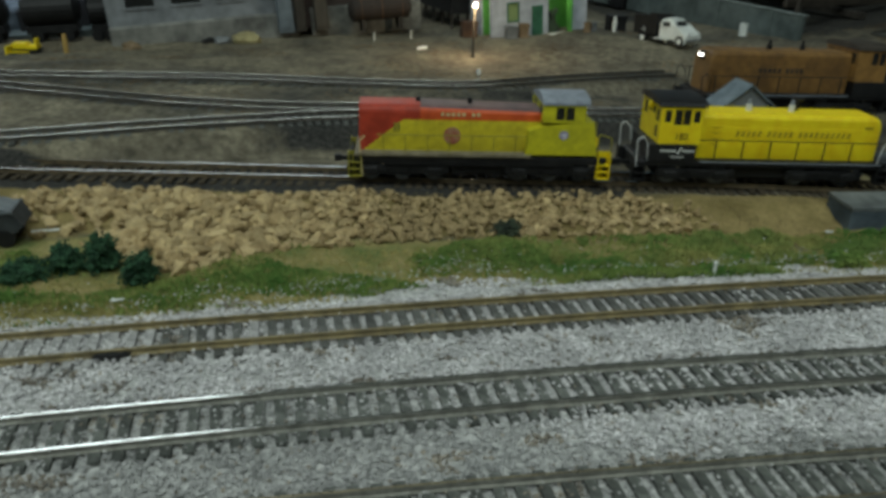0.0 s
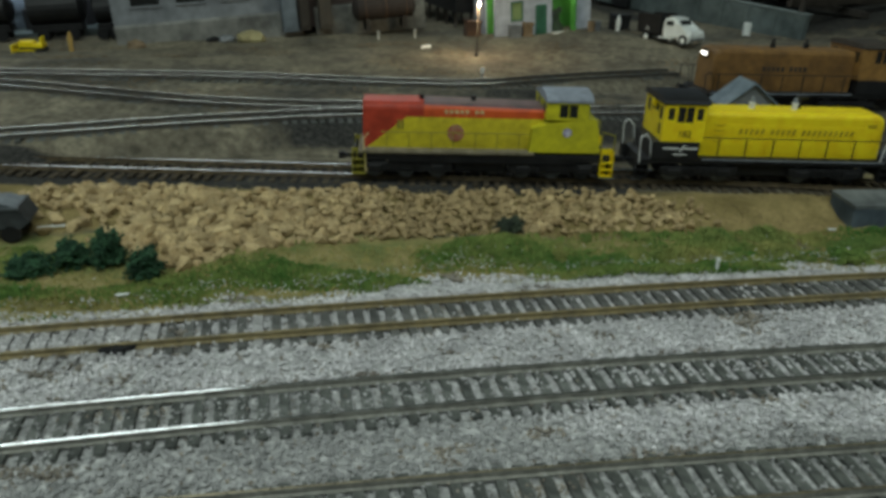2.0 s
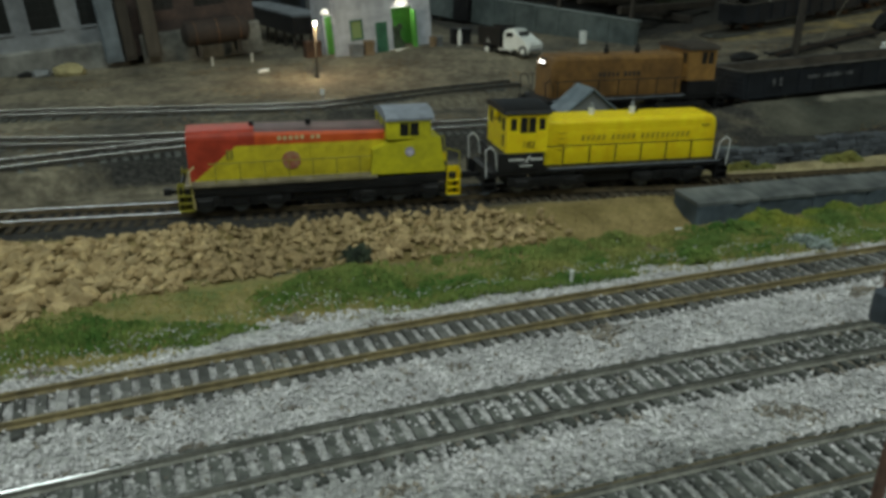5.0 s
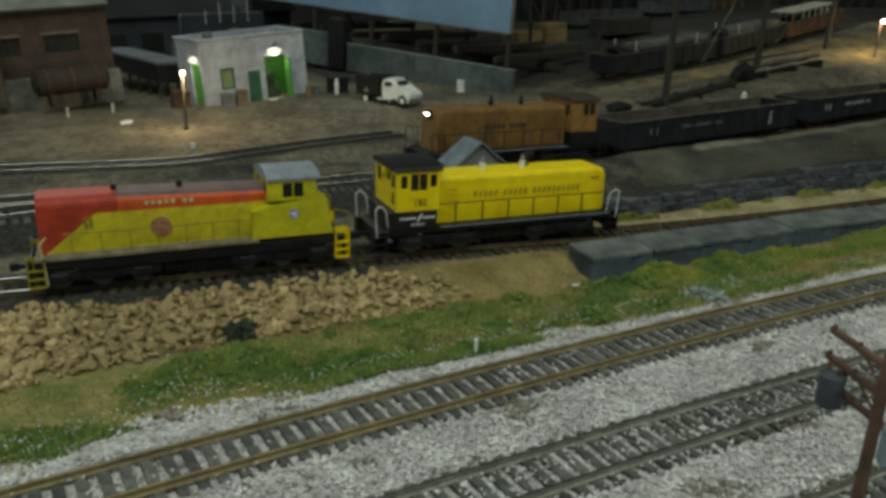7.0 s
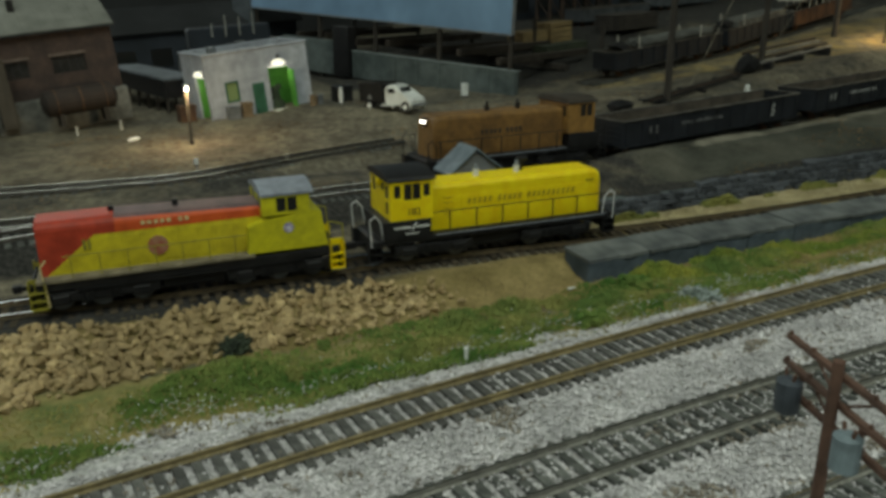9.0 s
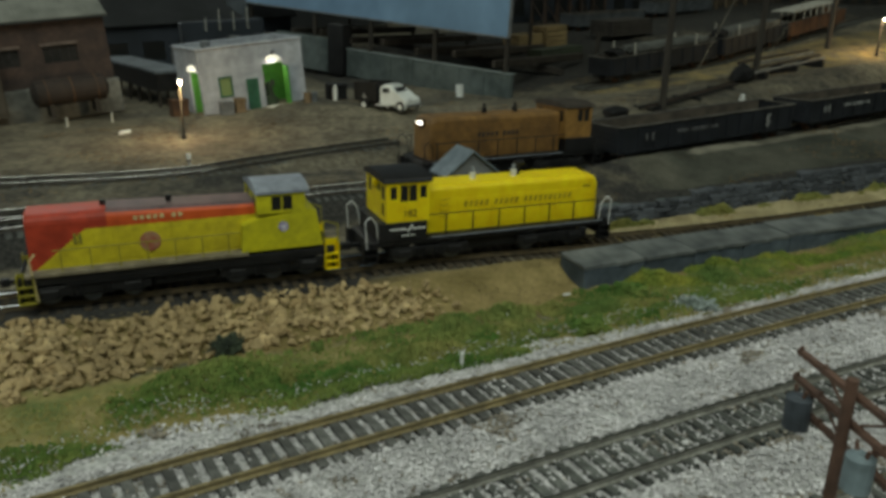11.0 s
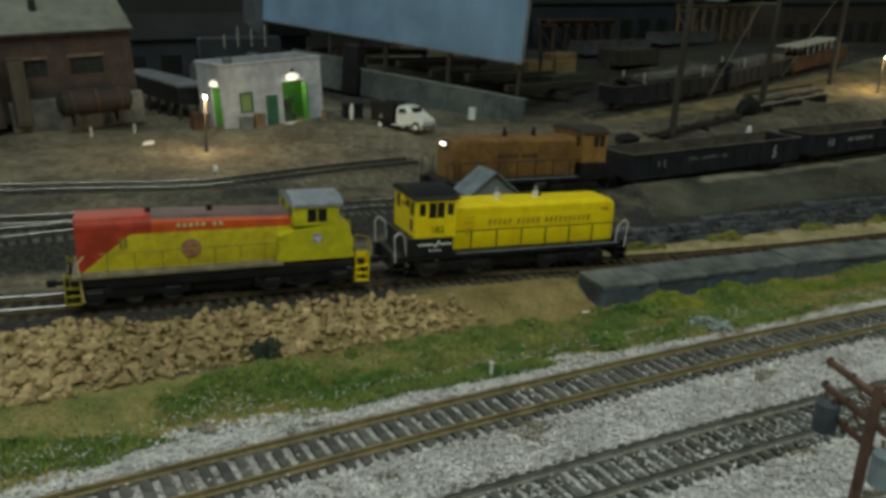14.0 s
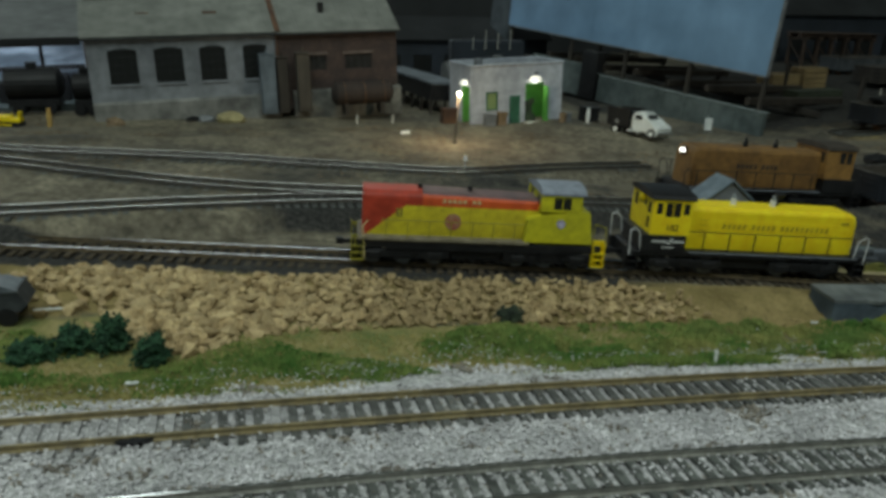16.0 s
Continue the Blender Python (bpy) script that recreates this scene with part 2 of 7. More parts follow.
def grains(name, places, sizes, material, parent=None, squash=0.75, seed=1, four=False):
    """Thousands of small angular bits as one mesh: a jittered octahedron at each place."""
    rng = np.random.default_rng(seed)
    n = len(places)
    base = np.array([(1, 0, 0), (-1, 0, 0), (0, 1, 0), (0, -1, 0), (0, 0, 1), (0, 0, -1)], float)
    tri = np.array([(0, 2, 4), (2, 1, 4), (1, 3, 4), (3, 0, 4), (2, 0, 5), (1, 2, 5), (3, 1, 5), (0, 3, 5)])
    if four:
        base = np.array([(1, 0, -0.5), (-0.5, 0.87, -0.5), (-0.5, -0.87, -0.5), (0, 0, 1.1)], float)
        tri = np.array([(0, 1, 3), (1, 2, 3), (2, 0, 3), (1, 0, 2)])
    m = len(base)
    ang = rng.uniform(0, 2 * np.pi, n)
    tip = rng.uniform(-0.7, 0.7, n)
    v = base[None] * rng.uniform(0.6, 1.25, (n, m, 1))
    ca, sa, cb, sb = np.cos(ang)[:, None], np.sin(ang)[:, None], np.cos(tip)[:, None], np.sin(tip)[:, None]
    x, y, z = v[..., 0], v[..., 1], v[..., 2]
    y, z = y * cb - z * sb, y * sb + z * cb
    x, y = x * ca - y * sa, x * sa + y * ca
    v = np.stack([x, y, z * squash], -1) * np.asarray(sizes)[:, None, None] + np.asarray(places)[:, None, :]
    faces = (tri[None] + (np.arange(n) * m)[:, None, None]).reshape(-1, 3)
    me = bpy.data.meshes.new(name)
    me.from_pydata(v.reshape(-1, 3).tolist(), [], faces.tolist())
    me.materials.append(material)
    ob = new(name, me)
    ob.parent = parent
    return ob


# ---- plan: the lines of the tracks and the lie of the land ----
def interp(pts):
    xs, ys, zs = [np.array([p[i] for p in pts], float) for i in range(3)]

    def at(x):
        # smoothed piecewise line
        k = np.linspace(-0.03, 0.03, 7)
        return float(np.mean(np.interp(x + k, xs, ys))), float(np.mean(np.interp(x + k, xs, zs)))
    return at


def front_line(x):
    return 0.2405 + 0.16 * x - 0.1 * x * x


def yard_line(x):
    return 0.1894 + 0.153 * x - 0.155 * x * x


def near_line(x):
    return 0.142 + 0.115 * x - 0.09 * x * x


TRACKS = {
    "front_track": (interp([(x, front_line(x), 0.0) for x in np.arange(-0.75, 1.2, 0.05)]), -0.62, 0.85),
    "yard_track": (interp([(x, yard_line(x), 0.0) for x in np.arange(-0.75, 1.2, 0.05)]), -0.36, 0.7),
    "near_track": (interp([(x, near_line(x), 0.0) for x in np.arange(-0.75, 1.2, 0.05)]), -0.36, 0.75),
    "siding_track": (interp([(-1, 0.442, 0.0005), (-0.185, 0.4183, 0.0005), (-0.123, 0.4163, 0.0005), (-0.062, 0.4143, 0.0005), (-0.004, 0.4125, 0.0003), (0.05, 0.4115, 0.0), (0.22, 0.4115, -0.0005), (0.34, 0.4, -0.001), (0.45, 0.399, -0.001), (1.2, 0.43, 0.0)]), -0.75, 0.9),
    "main_track": (interp([(-1, 0.29, 0.006), (-0.5, 0.386, 0.006), (-0.2, 0.443, 0.0095), (-0.105, 0.473, 0.0115), (0.0, 0.499, 0.013), (0.2, 0.514, 0.014), (0.36, 0.514, 0.0155), (0.6, 0.56, 0.0215), (0.8, 0.612, 0.0225), (1.3, 0.76, 0.0225)]), -0.4, 1.1),
    "ladder_track": (interp([(-1, 0.74, 0.012), (-0.25, 0.571, 0.0115), (-0.13, 0.535, 0.0115), (-0.05, 0.5205, 0.012), (0.01, 0.5185, 0.013), (0.1, 0.517, 0.014), (0.2, 0.52, 0.014)]), -0.75, 0.035),
    "back_track": (interp([(-1, 0.613, 0.01), (-0.26, 0.612, 0.0115), (-0.1, 0.614, 0.0125), (0.0, 0.6, 0.0135), (0.09, 0.587, 0.015), (0.15, 0.606, 0.017), (0.21, 0.625, 0.018), (0.5, 0.7, 0.02)]), -0.75, 0.26),
    "far_track": (interp([(0.3, 0.73, 0.024), (0.546, 0.782, 0.039), (0.723, 0.823, 0.054), (0.95, 0.905, 0.078), (1.2, 1.01, 0.099), (1.6, 1.2, 0.12)]), 0.52, 1.3),
}


def step(a, b, v):
    t = min(max((v - a) / (b - a), 0.0), 1.0)
    return t * t * (3 - 2 * t)


def wall_line(x):
    return 0.4362 + 0.06 * (x - 0.34)


def edge_line(x):
    """The crest of the embankment, just before the main track."""
    return TRACKS["main_track"][0](x)[0] - 0.03


def wall_top(x):
    return float(np.interp(x, [0.34, 0.39, 0.46, 0.54, 0.7], [0.0102, 0.0115, 0.0142, 0.0175, 0.0215]))


def ground(x, y):
    """Height of the land."""
    z = -0.0022
    # the grassy dip between the front track and the rubble
    f = front_line(x)
    z -= 0.004 * step(f + 0.02, f + 0.05, y) * (1 - step(0.34, 0.385, y))
    z -= 0.004 * step(0.2, 0.27, x) * step(f + 0.03, f + 0.06, y) * (1 - step(0.368, 0.382, y))
    # the yard climbs gently to the back, and leans up to the right
    far = float(np.interp(x, [-0.5, -0.26, 0.13, 0.25, 0.33, 0.46, 0.56, 0.72, 0.95, 1.3], [-0.006, 0.0, 0.0145, 0.0245, 0.021, 0.023, 0.039, 0.052, 0.075, 0.1]))
    far += 0.02 * step(0.9, 1.1, y) * step(0.3, 0.5, x)
    mid = 0.0125 * step(0.44, 0.56, y)
    k = step(0.66, 0.8, y)
    z = z * (1 - k) + (far - mid) * k + mid
    # the embankment
    if x > 0.2:
        w = step(0.26, 0.36, x) * (1 - step(0.7, 0.82, y))
        wl, ed = wall_line(x), edge_line(x)
        if y > wl:
            top = 0.0205 + (0.018 + 0.07 * max(x - 0.5, 0.0)) * step(ed + 0.037, ed + 0.117, y) * step(0.38, 0.48, x)
            crest = 0.0205 + 0.0055 * step(0.31, 0.39, x)
            e = wall_top(x) + (crest - wall_top(x)) * step(wl + 0.002, ed + 0.006, y) if y < ed else crest + (top - crest) * step(ed + 0.002, ed + 0.03, y)
            z = z * (1 - w) + e * w
    # the tracks lie on low beds
    for name, (at, a, b) in TRACKS.items():
        if a - 0.01 < x < b + 0.01 and name not in ("front_track", "yard_track", "near_track"):
            ty, tz = at(x)
            k = 1 - (step(0.019, 0.0255, abs(y - ty)) if name == "main_track" and x > 0.3 and y < ty else step(0.017, 0.032, abs(y - ty)))
            low = 0.0013 if name in ("ladder_track", "back_track") or (name == "main_track" and x < -0.02) else 0.0022
            z = z * (1 - k) + (tz - low) * k
    n = noise.noise(Vector((x * 18, y * 18, 0.3))) * 0.0015 + noise.noise(Vector((x * 70, y * 70, 1.3))) * 0.0006
    return z + n * (0.35 if y < f + 0.02 else 1.0)


def ballast_edge(x):
    """How far the pale ballast spreads behind the front track."""
    return np.interp(x, [-0.11, -0.07, -0.045, -0.034, -0.015, 0.01, 0.03, 0.056, 0.08, 0.103, 0.13, 0.16, 0.19, 0.207, 0.23, 0.25, 0.317, 0.352, 0.41],
                     [0.026, 0.025, 0.03, 0.035, 0.025, 0.027, 0.035, 0.04, 0.033, 0.031, 0.034, 0.031, 0.028, 0.033, 0.025, 0.029, 0.026, 0.023, 0.027])


def build_ground():
    """One sheet, fine near the camera; a mask on it says where ballast, cinders, sand, turf, painted shade and painted
    glow lie.
    """
    xs = np.concatenate([np.linspace(-2.2, -0.52, 25), np.linspace(-0.5, 0.9, 330), np.linspace(0.92, 3.2, 40)])
    ys = np.concatenate([np.linspace(-0.16, 0.1, 14), np.linspace(0.103, 1.0, 250), np.linspace(1.02, 2.4, 40)])
    nx, ny = len(xs), len(ys)
    co, zone = [], []
    for y in ys:
        for x in xs:
            cx = min(max(x, -0.75), 1.3)
            co.append((x, y, ground(cx, min(y, 1.1))))
            f = front_line(x)
            wob = noise.noise(Vector((x * 40, y * 40, 5))) * 0.006
            f += ballast_edge(x) - 0.025
            gravel = 1 - step(f + 0.02, f + 0.03, y + wob)
            sand = step(0.325, 0.345, y + wob) * (1 - step(0.388, 0.4, y))
            if x > 0.26:
                sand = max(sand, step(0.26, 0.3, x) * step(0.37, 0.38, y) * (1 - step(wall_line(x) - 0.003, wall_line(x), y)))
            turf = (1 - gravel) * (1 - step(0.325, 0.345, y + wob))
            dark = 0.0
            for name, (at, p, q) in TRACKS.items():
                if name in ("siding_track", "main_track", "ladder_track", "back_track") and p - 0.02 < x < q + 0.02:
                    ty, tz = at(x)
                    k = 1 - step(0.012, 0.03, abs(y - ty))
                    if name == "siding_track":
                        reach = 0.022 if y < ty else 0.006 + 0.014 * step(-0.1, 0.0, x)
                        k = (1 - step(reach, reach + 0.011, abs(y - ty))) * (1 - 0.85 * step(0.12, 0.22, x))
                    elif name != "main_track":
                        k *= 0.42
                    elif x <= -0.08:
                        k *= 0.3
                    elif x < 0.32:
                        k = 1 - step(0.022, 0.046, abs(y - ty)) * step(-0.08, -0.02, x) * 1.0 - (1 - step(-0.08, -0.02, x)) * (0.7 + 0.3 * step(0.012, 0.03, abs(y - ty)))
                    dark = max(dark, k)
            plaster = crest = 0.0
            if x > 0.28 and wall_line(x) - 0.002 < y < edge_line(x) + 0.006:
                plaster = step(0.34, 0.4, x) * (1 - step(edge_line(x) + 0.002, edge_line(x) + 0.006, y))
                crest = 0.9 * step(0.4, 0.47, x) * (1 - step(0.004, 0.008, abs(y - edge_line(x) + 0.003)))
                # the last term paints the shadow line above the stone wall
                dark = max(dark * (1 - plaster), 0.62 * step(0.28, 0.33, x) * (1 - step(0.36, 0.42, x)), 0.75 * (1 - step(wall_line(x) + 0.006, wall_line(x) + 0.011, y)))
            # darker patches across the back yard share the cinder colour
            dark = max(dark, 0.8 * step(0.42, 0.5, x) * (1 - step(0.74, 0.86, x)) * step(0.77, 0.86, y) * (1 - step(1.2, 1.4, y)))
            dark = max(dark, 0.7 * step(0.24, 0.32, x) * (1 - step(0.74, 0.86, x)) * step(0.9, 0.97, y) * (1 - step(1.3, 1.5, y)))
            # right-hand yard painted darker, against the glare that pales the left
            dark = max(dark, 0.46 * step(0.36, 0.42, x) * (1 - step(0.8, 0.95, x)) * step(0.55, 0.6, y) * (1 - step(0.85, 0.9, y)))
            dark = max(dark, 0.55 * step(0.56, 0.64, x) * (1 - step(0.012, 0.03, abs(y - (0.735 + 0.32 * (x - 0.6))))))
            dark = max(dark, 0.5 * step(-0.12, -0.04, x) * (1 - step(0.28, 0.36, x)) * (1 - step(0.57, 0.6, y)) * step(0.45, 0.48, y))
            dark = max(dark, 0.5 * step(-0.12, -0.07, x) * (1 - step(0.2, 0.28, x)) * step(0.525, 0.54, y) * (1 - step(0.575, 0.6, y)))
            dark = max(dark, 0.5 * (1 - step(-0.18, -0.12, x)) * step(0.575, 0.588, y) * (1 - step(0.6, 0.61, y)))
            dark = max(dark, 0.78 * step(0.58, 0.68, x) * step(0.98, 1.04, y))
            # golden sandy strip before the far freight cars; round the far lamp, painted glow
            band = step(0.47, 0.54, x) * (1 - step(0.022, 0.042, abs(y - (0.741 + 0.27 * (x - 0.55)))))
            band = max(band, step(0.76, 0.86, x) * step(0.69, 0.73, y) * (1 - step(0.83, 0.88, y)))
            sand = max(sand, 0.5 * band)
            dark *= 1 - band
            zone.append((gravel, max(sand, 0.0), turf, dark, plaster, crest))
    fs = [(j * nx + i, j * nx + i + 1, (j + 1) * nx + i + 1, (j + 1) * nx + i) for j in range(ny - 1) for i in range(nx - 1)]
    me = bpy.data.meshes.new("ground")
    me.from_pydata(co, [], fs)
    for k, nm in enumerate(("ballast_zone", "sand_glow_zone", "turf_zone", "cinder_shade_zone", "plaster_zone", "crest_zone")):
        at = me.attributes.new(nm, "FLOAT", "POINT")
        at.data.foreach_set("value", [z[k] for z in zone])
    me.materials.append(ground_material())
    for p in me.polygons:
        p.use_smooth = True
    return tagged(new("ground", me), "brown dirt, ballast and turf scenery base of a model railway", "ground", kind="structure")


def ground_material():
    m, nt, p = nodes_of("scenery_ground")
    N, L = nt.nodes, nt.links
    tc = N.new("ShaderNodeTexCoord")

    def tex(scale, detail=5):
        n = N.new("ShaderNodeTexNoise")
        n.inputs["Scale"].default_value, n.inputs["Detail"].default_value = scale, detail
        L.new(tc.outputs["Object"], n.inputs["Vector"])
        return n.outputs["Fac"]

    def ramp(fac, stops):
        r = N.new("ShaderNodeValToRGB")
        r.color_ramp.elements[0].position, r.color_ramp.elements[0].color = stops[0][0], (*stops[0][1], 1)
        r.color_ramp.elements[1].position, r.color_ramp.elements[1].color = stops[-1][0], (*stops[-1][1], 1)
        for q, c in stops[1:-1]:
            r.color_ramp.elements.new(q).color = (*c, 1)
        L.new(fac, r.inputs[0])
        return r.outputs[0]

    def mixed(fac, x, y, mode="MIX"):
        k = N.new("ShaderNodeMix")
        k.data_type, k.blend_type = "RGBA", mode
        if isinstance(fac, float):
            k.inputs["Factor"].default_value = fac
        else:
            L.new(fac, k.inputs["Factor"])
        L.new(x, k.inputs["A"])
        L.new(y, k.inputs["B"])
        return k.outputs["Result"]

    def zone(name, ragged):
        at = N.new("ShaderNodeAttribute")
        at.attribute_name = name
        n = N.new("ShaderNodeMath")
        n.operation = "MULTIPLY_ADD"
        L.new(ragged, n.inputs[0])
        n.inputs[1].default_value = 1.2
        L.new(at.outputs["Fac"], n.inputs[2])
        r = N.new("ShaderNodeMapRange")
        r.inputs["From Min"].default_value, r.inputs["From Max"].default_value = 0.95, 1.3
        L.new(n.outputs[0], r.inputs["Value"])
        return r.outputs[0]

    wide, mid, fine, small = tex(14, 9), tex(55, 5), tex(420, 3), tex(170, 6)
    dirt = ramp(wide, [(0.33, (0.08, 0.076, 0.064)), (0.47, (0.132, 0.118, 0.091)), (0.6, (0.168, 0.15, 0.113)), (0.72, (0.206, 0.186, 0.141))])
    out = mixed(0.36, dirt, ramp(mid, [(0.3, (0.1, 0.1, 0.1)), (0.7, (0.85, 0.85, 0.85))]), "OVERLAY")
    out = mixed(0.6, out, ramp(small, [(0.32, (0.2, 0.2, 0.19)), (0.5, (0.5, 0.49, 0.47)), (0.68, (0.8, 0.79, 0.76))]), "OVERLAY")
    out = mixed(zone("sand_glow_zone", mid), out, ramp(mid, [(0.35, (0.165, 0.128, 0.052)), (0.65, (0.285, 0.22, 0.098))]))
    out = mixed(zone("turf_zone", mid), out, ramp(mid, [(0.35, (0.13, 0.155, 0.055)), (0.5, (0.225, 0.2, 0.08)), (0.65, (0.3, 0.245, 0.115))]))
    out = mixed(zone("plaster_zone", small), out, mixed(0.5, ramp(wide, [(0.36, (0.045, 0.048, 0.04)), (0.5, (0.068, 0.069, 0.057)), (0.64, (0.095, 0.092, 0.074))]), ramp(mid, [(0.3, (0.2, 0.2, 0.19)), (0.7, (0.75, 0.74, 0.72))]), "OVERLAY"))
    out = mixed(zone("crest_zone", mid), out, ramp(mid, [(0.35, (0.1, 0.095, 0.076)), (0.65, (0.21, 0.197, 0.158))]))
    # one dark colour for cinders and for the painted shade
    out = mixed(zone("cinder_shade_zone", mid), out, ramp(fine, [(0.35, (0.026, 0.026, 0.025)), (0.7, (0.052, 0.05, 0.046))]))
    out = mixed(zone("ballast_zone", mid), out, ramp(fine, [(0.35, (0.3, 0.3, 0.295)), (0.65, (0.5, 0.495, 0.49))]))
    out = mixed(0.35, out, ramp(fine, [(0.25, (0.2, 0.2, 0.2)), (0.75, (0.8, 0.8, 0.8))]), "OVERLAY")
    L.new(out, p.inputs["Base Color"])
    p.inputs["Roughness"].default_value, p.inputs["Specular IOR Level"].default_value = 0.95, 0.1
    bp = N.new("ShaderNodeBump")
    bp.inputs["Strength"].default_value, bp.inputs["Distance"].default_value = 0.8, 0.0006
    L.new(fine, bp.inputs["Height"])
    L.new(bp.outputs[0], p.inputs["Normal"])
    return m


build_ground()


# ---- tracks ----
def rail_mesh(at, a, b, side, zoff, worn=False, slim=False):
    """A rail swept along its line: foot, web and head."""
    prof = [(-0.0011, 0.0), (0.0011, 0.0), (0.0011, 0.0004), (0.0003, 0.0007), (0.0003, 0.0016), (0.0006, 0.0018), (0.0006, 0.0025), (-0.0006, 0.0025), (-0.0006, 0.0018), (-0.0003, 0.0016), (-0.0003, 0.0007), (-0.0011, 0.0004)]
    if worn:
        prof = prof[:5] + [(0.0004, 0.0018), (0.00034, 0.00232), (0.00028, 0.00243), (0.0001, 0.0025), (-0.0001, 0.0025), (-0.00028, 0.00243), (-0.00034, 0.00232), (-0.0004, 0.0018)] + prof[9:]
    else:
        prof = [(p[0] * (0.62 if slim else 0.8), p[1]) for p in prof]
    heads = range(6, 11) if worn else (6,)
    bm = B()
    n = max(int((b - a) / 0.012), 8)
    rings = []
    for i in range(n + 1):
        x = a + (b - a) * i / n
        y, z = at(x)
        y2, z2 = at(x + 0.004)
        d = Vector((0.004, y2 - y, 0)).normalized()
        nrm = Vector((-d.y, d.x, 0))
        c = Vector((x, y, z + zoff)) + nrm * side * 0.00855
        rings.append([bm.verts.new(c + nrm * p[0] + Vector((0, 0, p[1]))) for p in prof])
    for r, s in zip(rings, rings[1:]):
        for k in range(len(prof)):
            l = (k + 1) % len(prof)
            fc = bm.faces.new((r[k], r[l], s[l], s[k]))
            fc.material_index = 0 if k in heads else 1
    return bm


def track(name, label, web, head, spacing=0.0058, tie_mat=None, drop=0.0, sunk=0.0, dusty=None):
    at, a, b = TRACKS[name]
    t = thing(name, Matrix(), label, "railway track", "model railway tracks")
    for side in (-1, 1):
        part("rail", rail_mesh(at, a, b, side, -0.0005 + drop, sunk > 0.0008, sunk > 0), [head, web], t)
    half = 0.0134 if name in ("front_track", "yard_track", "near_track") else 0.0152
    bm = box(B(), -0.0016, 0.0016, -half, half, -0.0022, -0.0004, 0.0002)
    first = part("tie", bm, tie_mat or M_TIEB, t)
    pale = first.data.copy()
    pale.materials[0] = M_TIEPALE
    rng = random.Random(len(name))
    x, k = a + 0.004, 0
    while x < b and k < 290:
        y, z = at(x)
        y2, _ = at(x + 0.01)
        m = pose(x, y, z + drop - sunk + rng.uniform(-0.0004, 0.0004) * (2 if sunk else 0.5), 0, 0, math.degrees(math.atan2(y2 - y, 0.01)) + rng.uniform(-1.5, 1.5))
        if k == 0:
            first.matrix_basis = m
        else:
            o = first.copy()
            scene.collection.objects.link(o)
            o.parent, o.matrix_basis = t, m
            if dusty is not None and x < dusty + rng.uniform(-0.03, 0.03):
                o.data = pale
        x += spacing * rng.uniform(0.96, 1.04)
        k += 1
    return t


track("front_track", "model track with rust-brown rails on dark ties in pale ballast", M_RAILRUST, M_RAILRUST, tie_mat=M_TIEGREY, dusty=-0.045)
track("yard_track", "model track with dark rails half buried in pale ballast", M_RAILDUST, M_RAIL, spacing=0.0061)
track("near_track", "model track with dull rails in pale grey ballast", M_RAILDUST, M_RAILBRASS, spacing=0.0061)
track("siding_track", "model track in dark cinders behind the sandstone rubble", M_RAILBROWN, M_RAIL, tie_mat=M_TIEBROWN, sunk=0.0007)
track("main_track", "model track in dark cinders climbing onto the embankment", M_RAILWEB, M_RAIL, sunk=0.0009)
track("ladder_track", "shiny-railed model track crossing the dirt yard", M_RAILWEB, M_RAIL, sunk=0.0013)
track("back_track", "model track with shiny rails before the grey building", M_RAILWEB, M_RAIL, sunk=0.0009)
track("far_track", "model track on the embankment under parked freight cars", M_RAILWEB, M_RAIL)


def along(name, x, lift=0.002, back=0.0, turn=0.0):
    at = TRACKS[name][0]
    y, z = at(x)
    y2, z2 = at(x + 0.03)
    return pose(x, y + back, z + lift, 0, -math.degrees(math.atan2(z2 - z, 0.03)), math.degrees(math.atan2(y2 - y, 0.03)) + turn)


def lettering(name, text, size, m, parent, material, depth=0.00012):
    c = bpy.data.curves.new(name, "FONT")
    c.body, c.size, c.extrude, c.align_x = text, size, depth, "CENTER"
    tmp = bpy.data.objects.new(name, c)
    me = bpy.data.meshes.new_from_object(tmp)
    me.materials.append(material)
    ob = new(name, me)
    ob.parent, ob.matrix_basis = parent, m
    bpy.data.objects.remove(tmp)
    return ob


def bars(name, x0, z0, words, h, w, y, parent, material, lean=0.0, stroke=0.62):
    """Unreadable lettering: a plain upright bar for each character."""
    bm = B()
    x = x0
    for n in words:
        for i in range(n):
            prism(bm, [(x, z0), (x + w * stroke, z0), (x + w * stroke + lean, z0 + h), (x + lean, z0 + h)], "y", y, y + 0.0002)
            x += w
        x += w * 0.8
    return part(name, bm, material, parent)


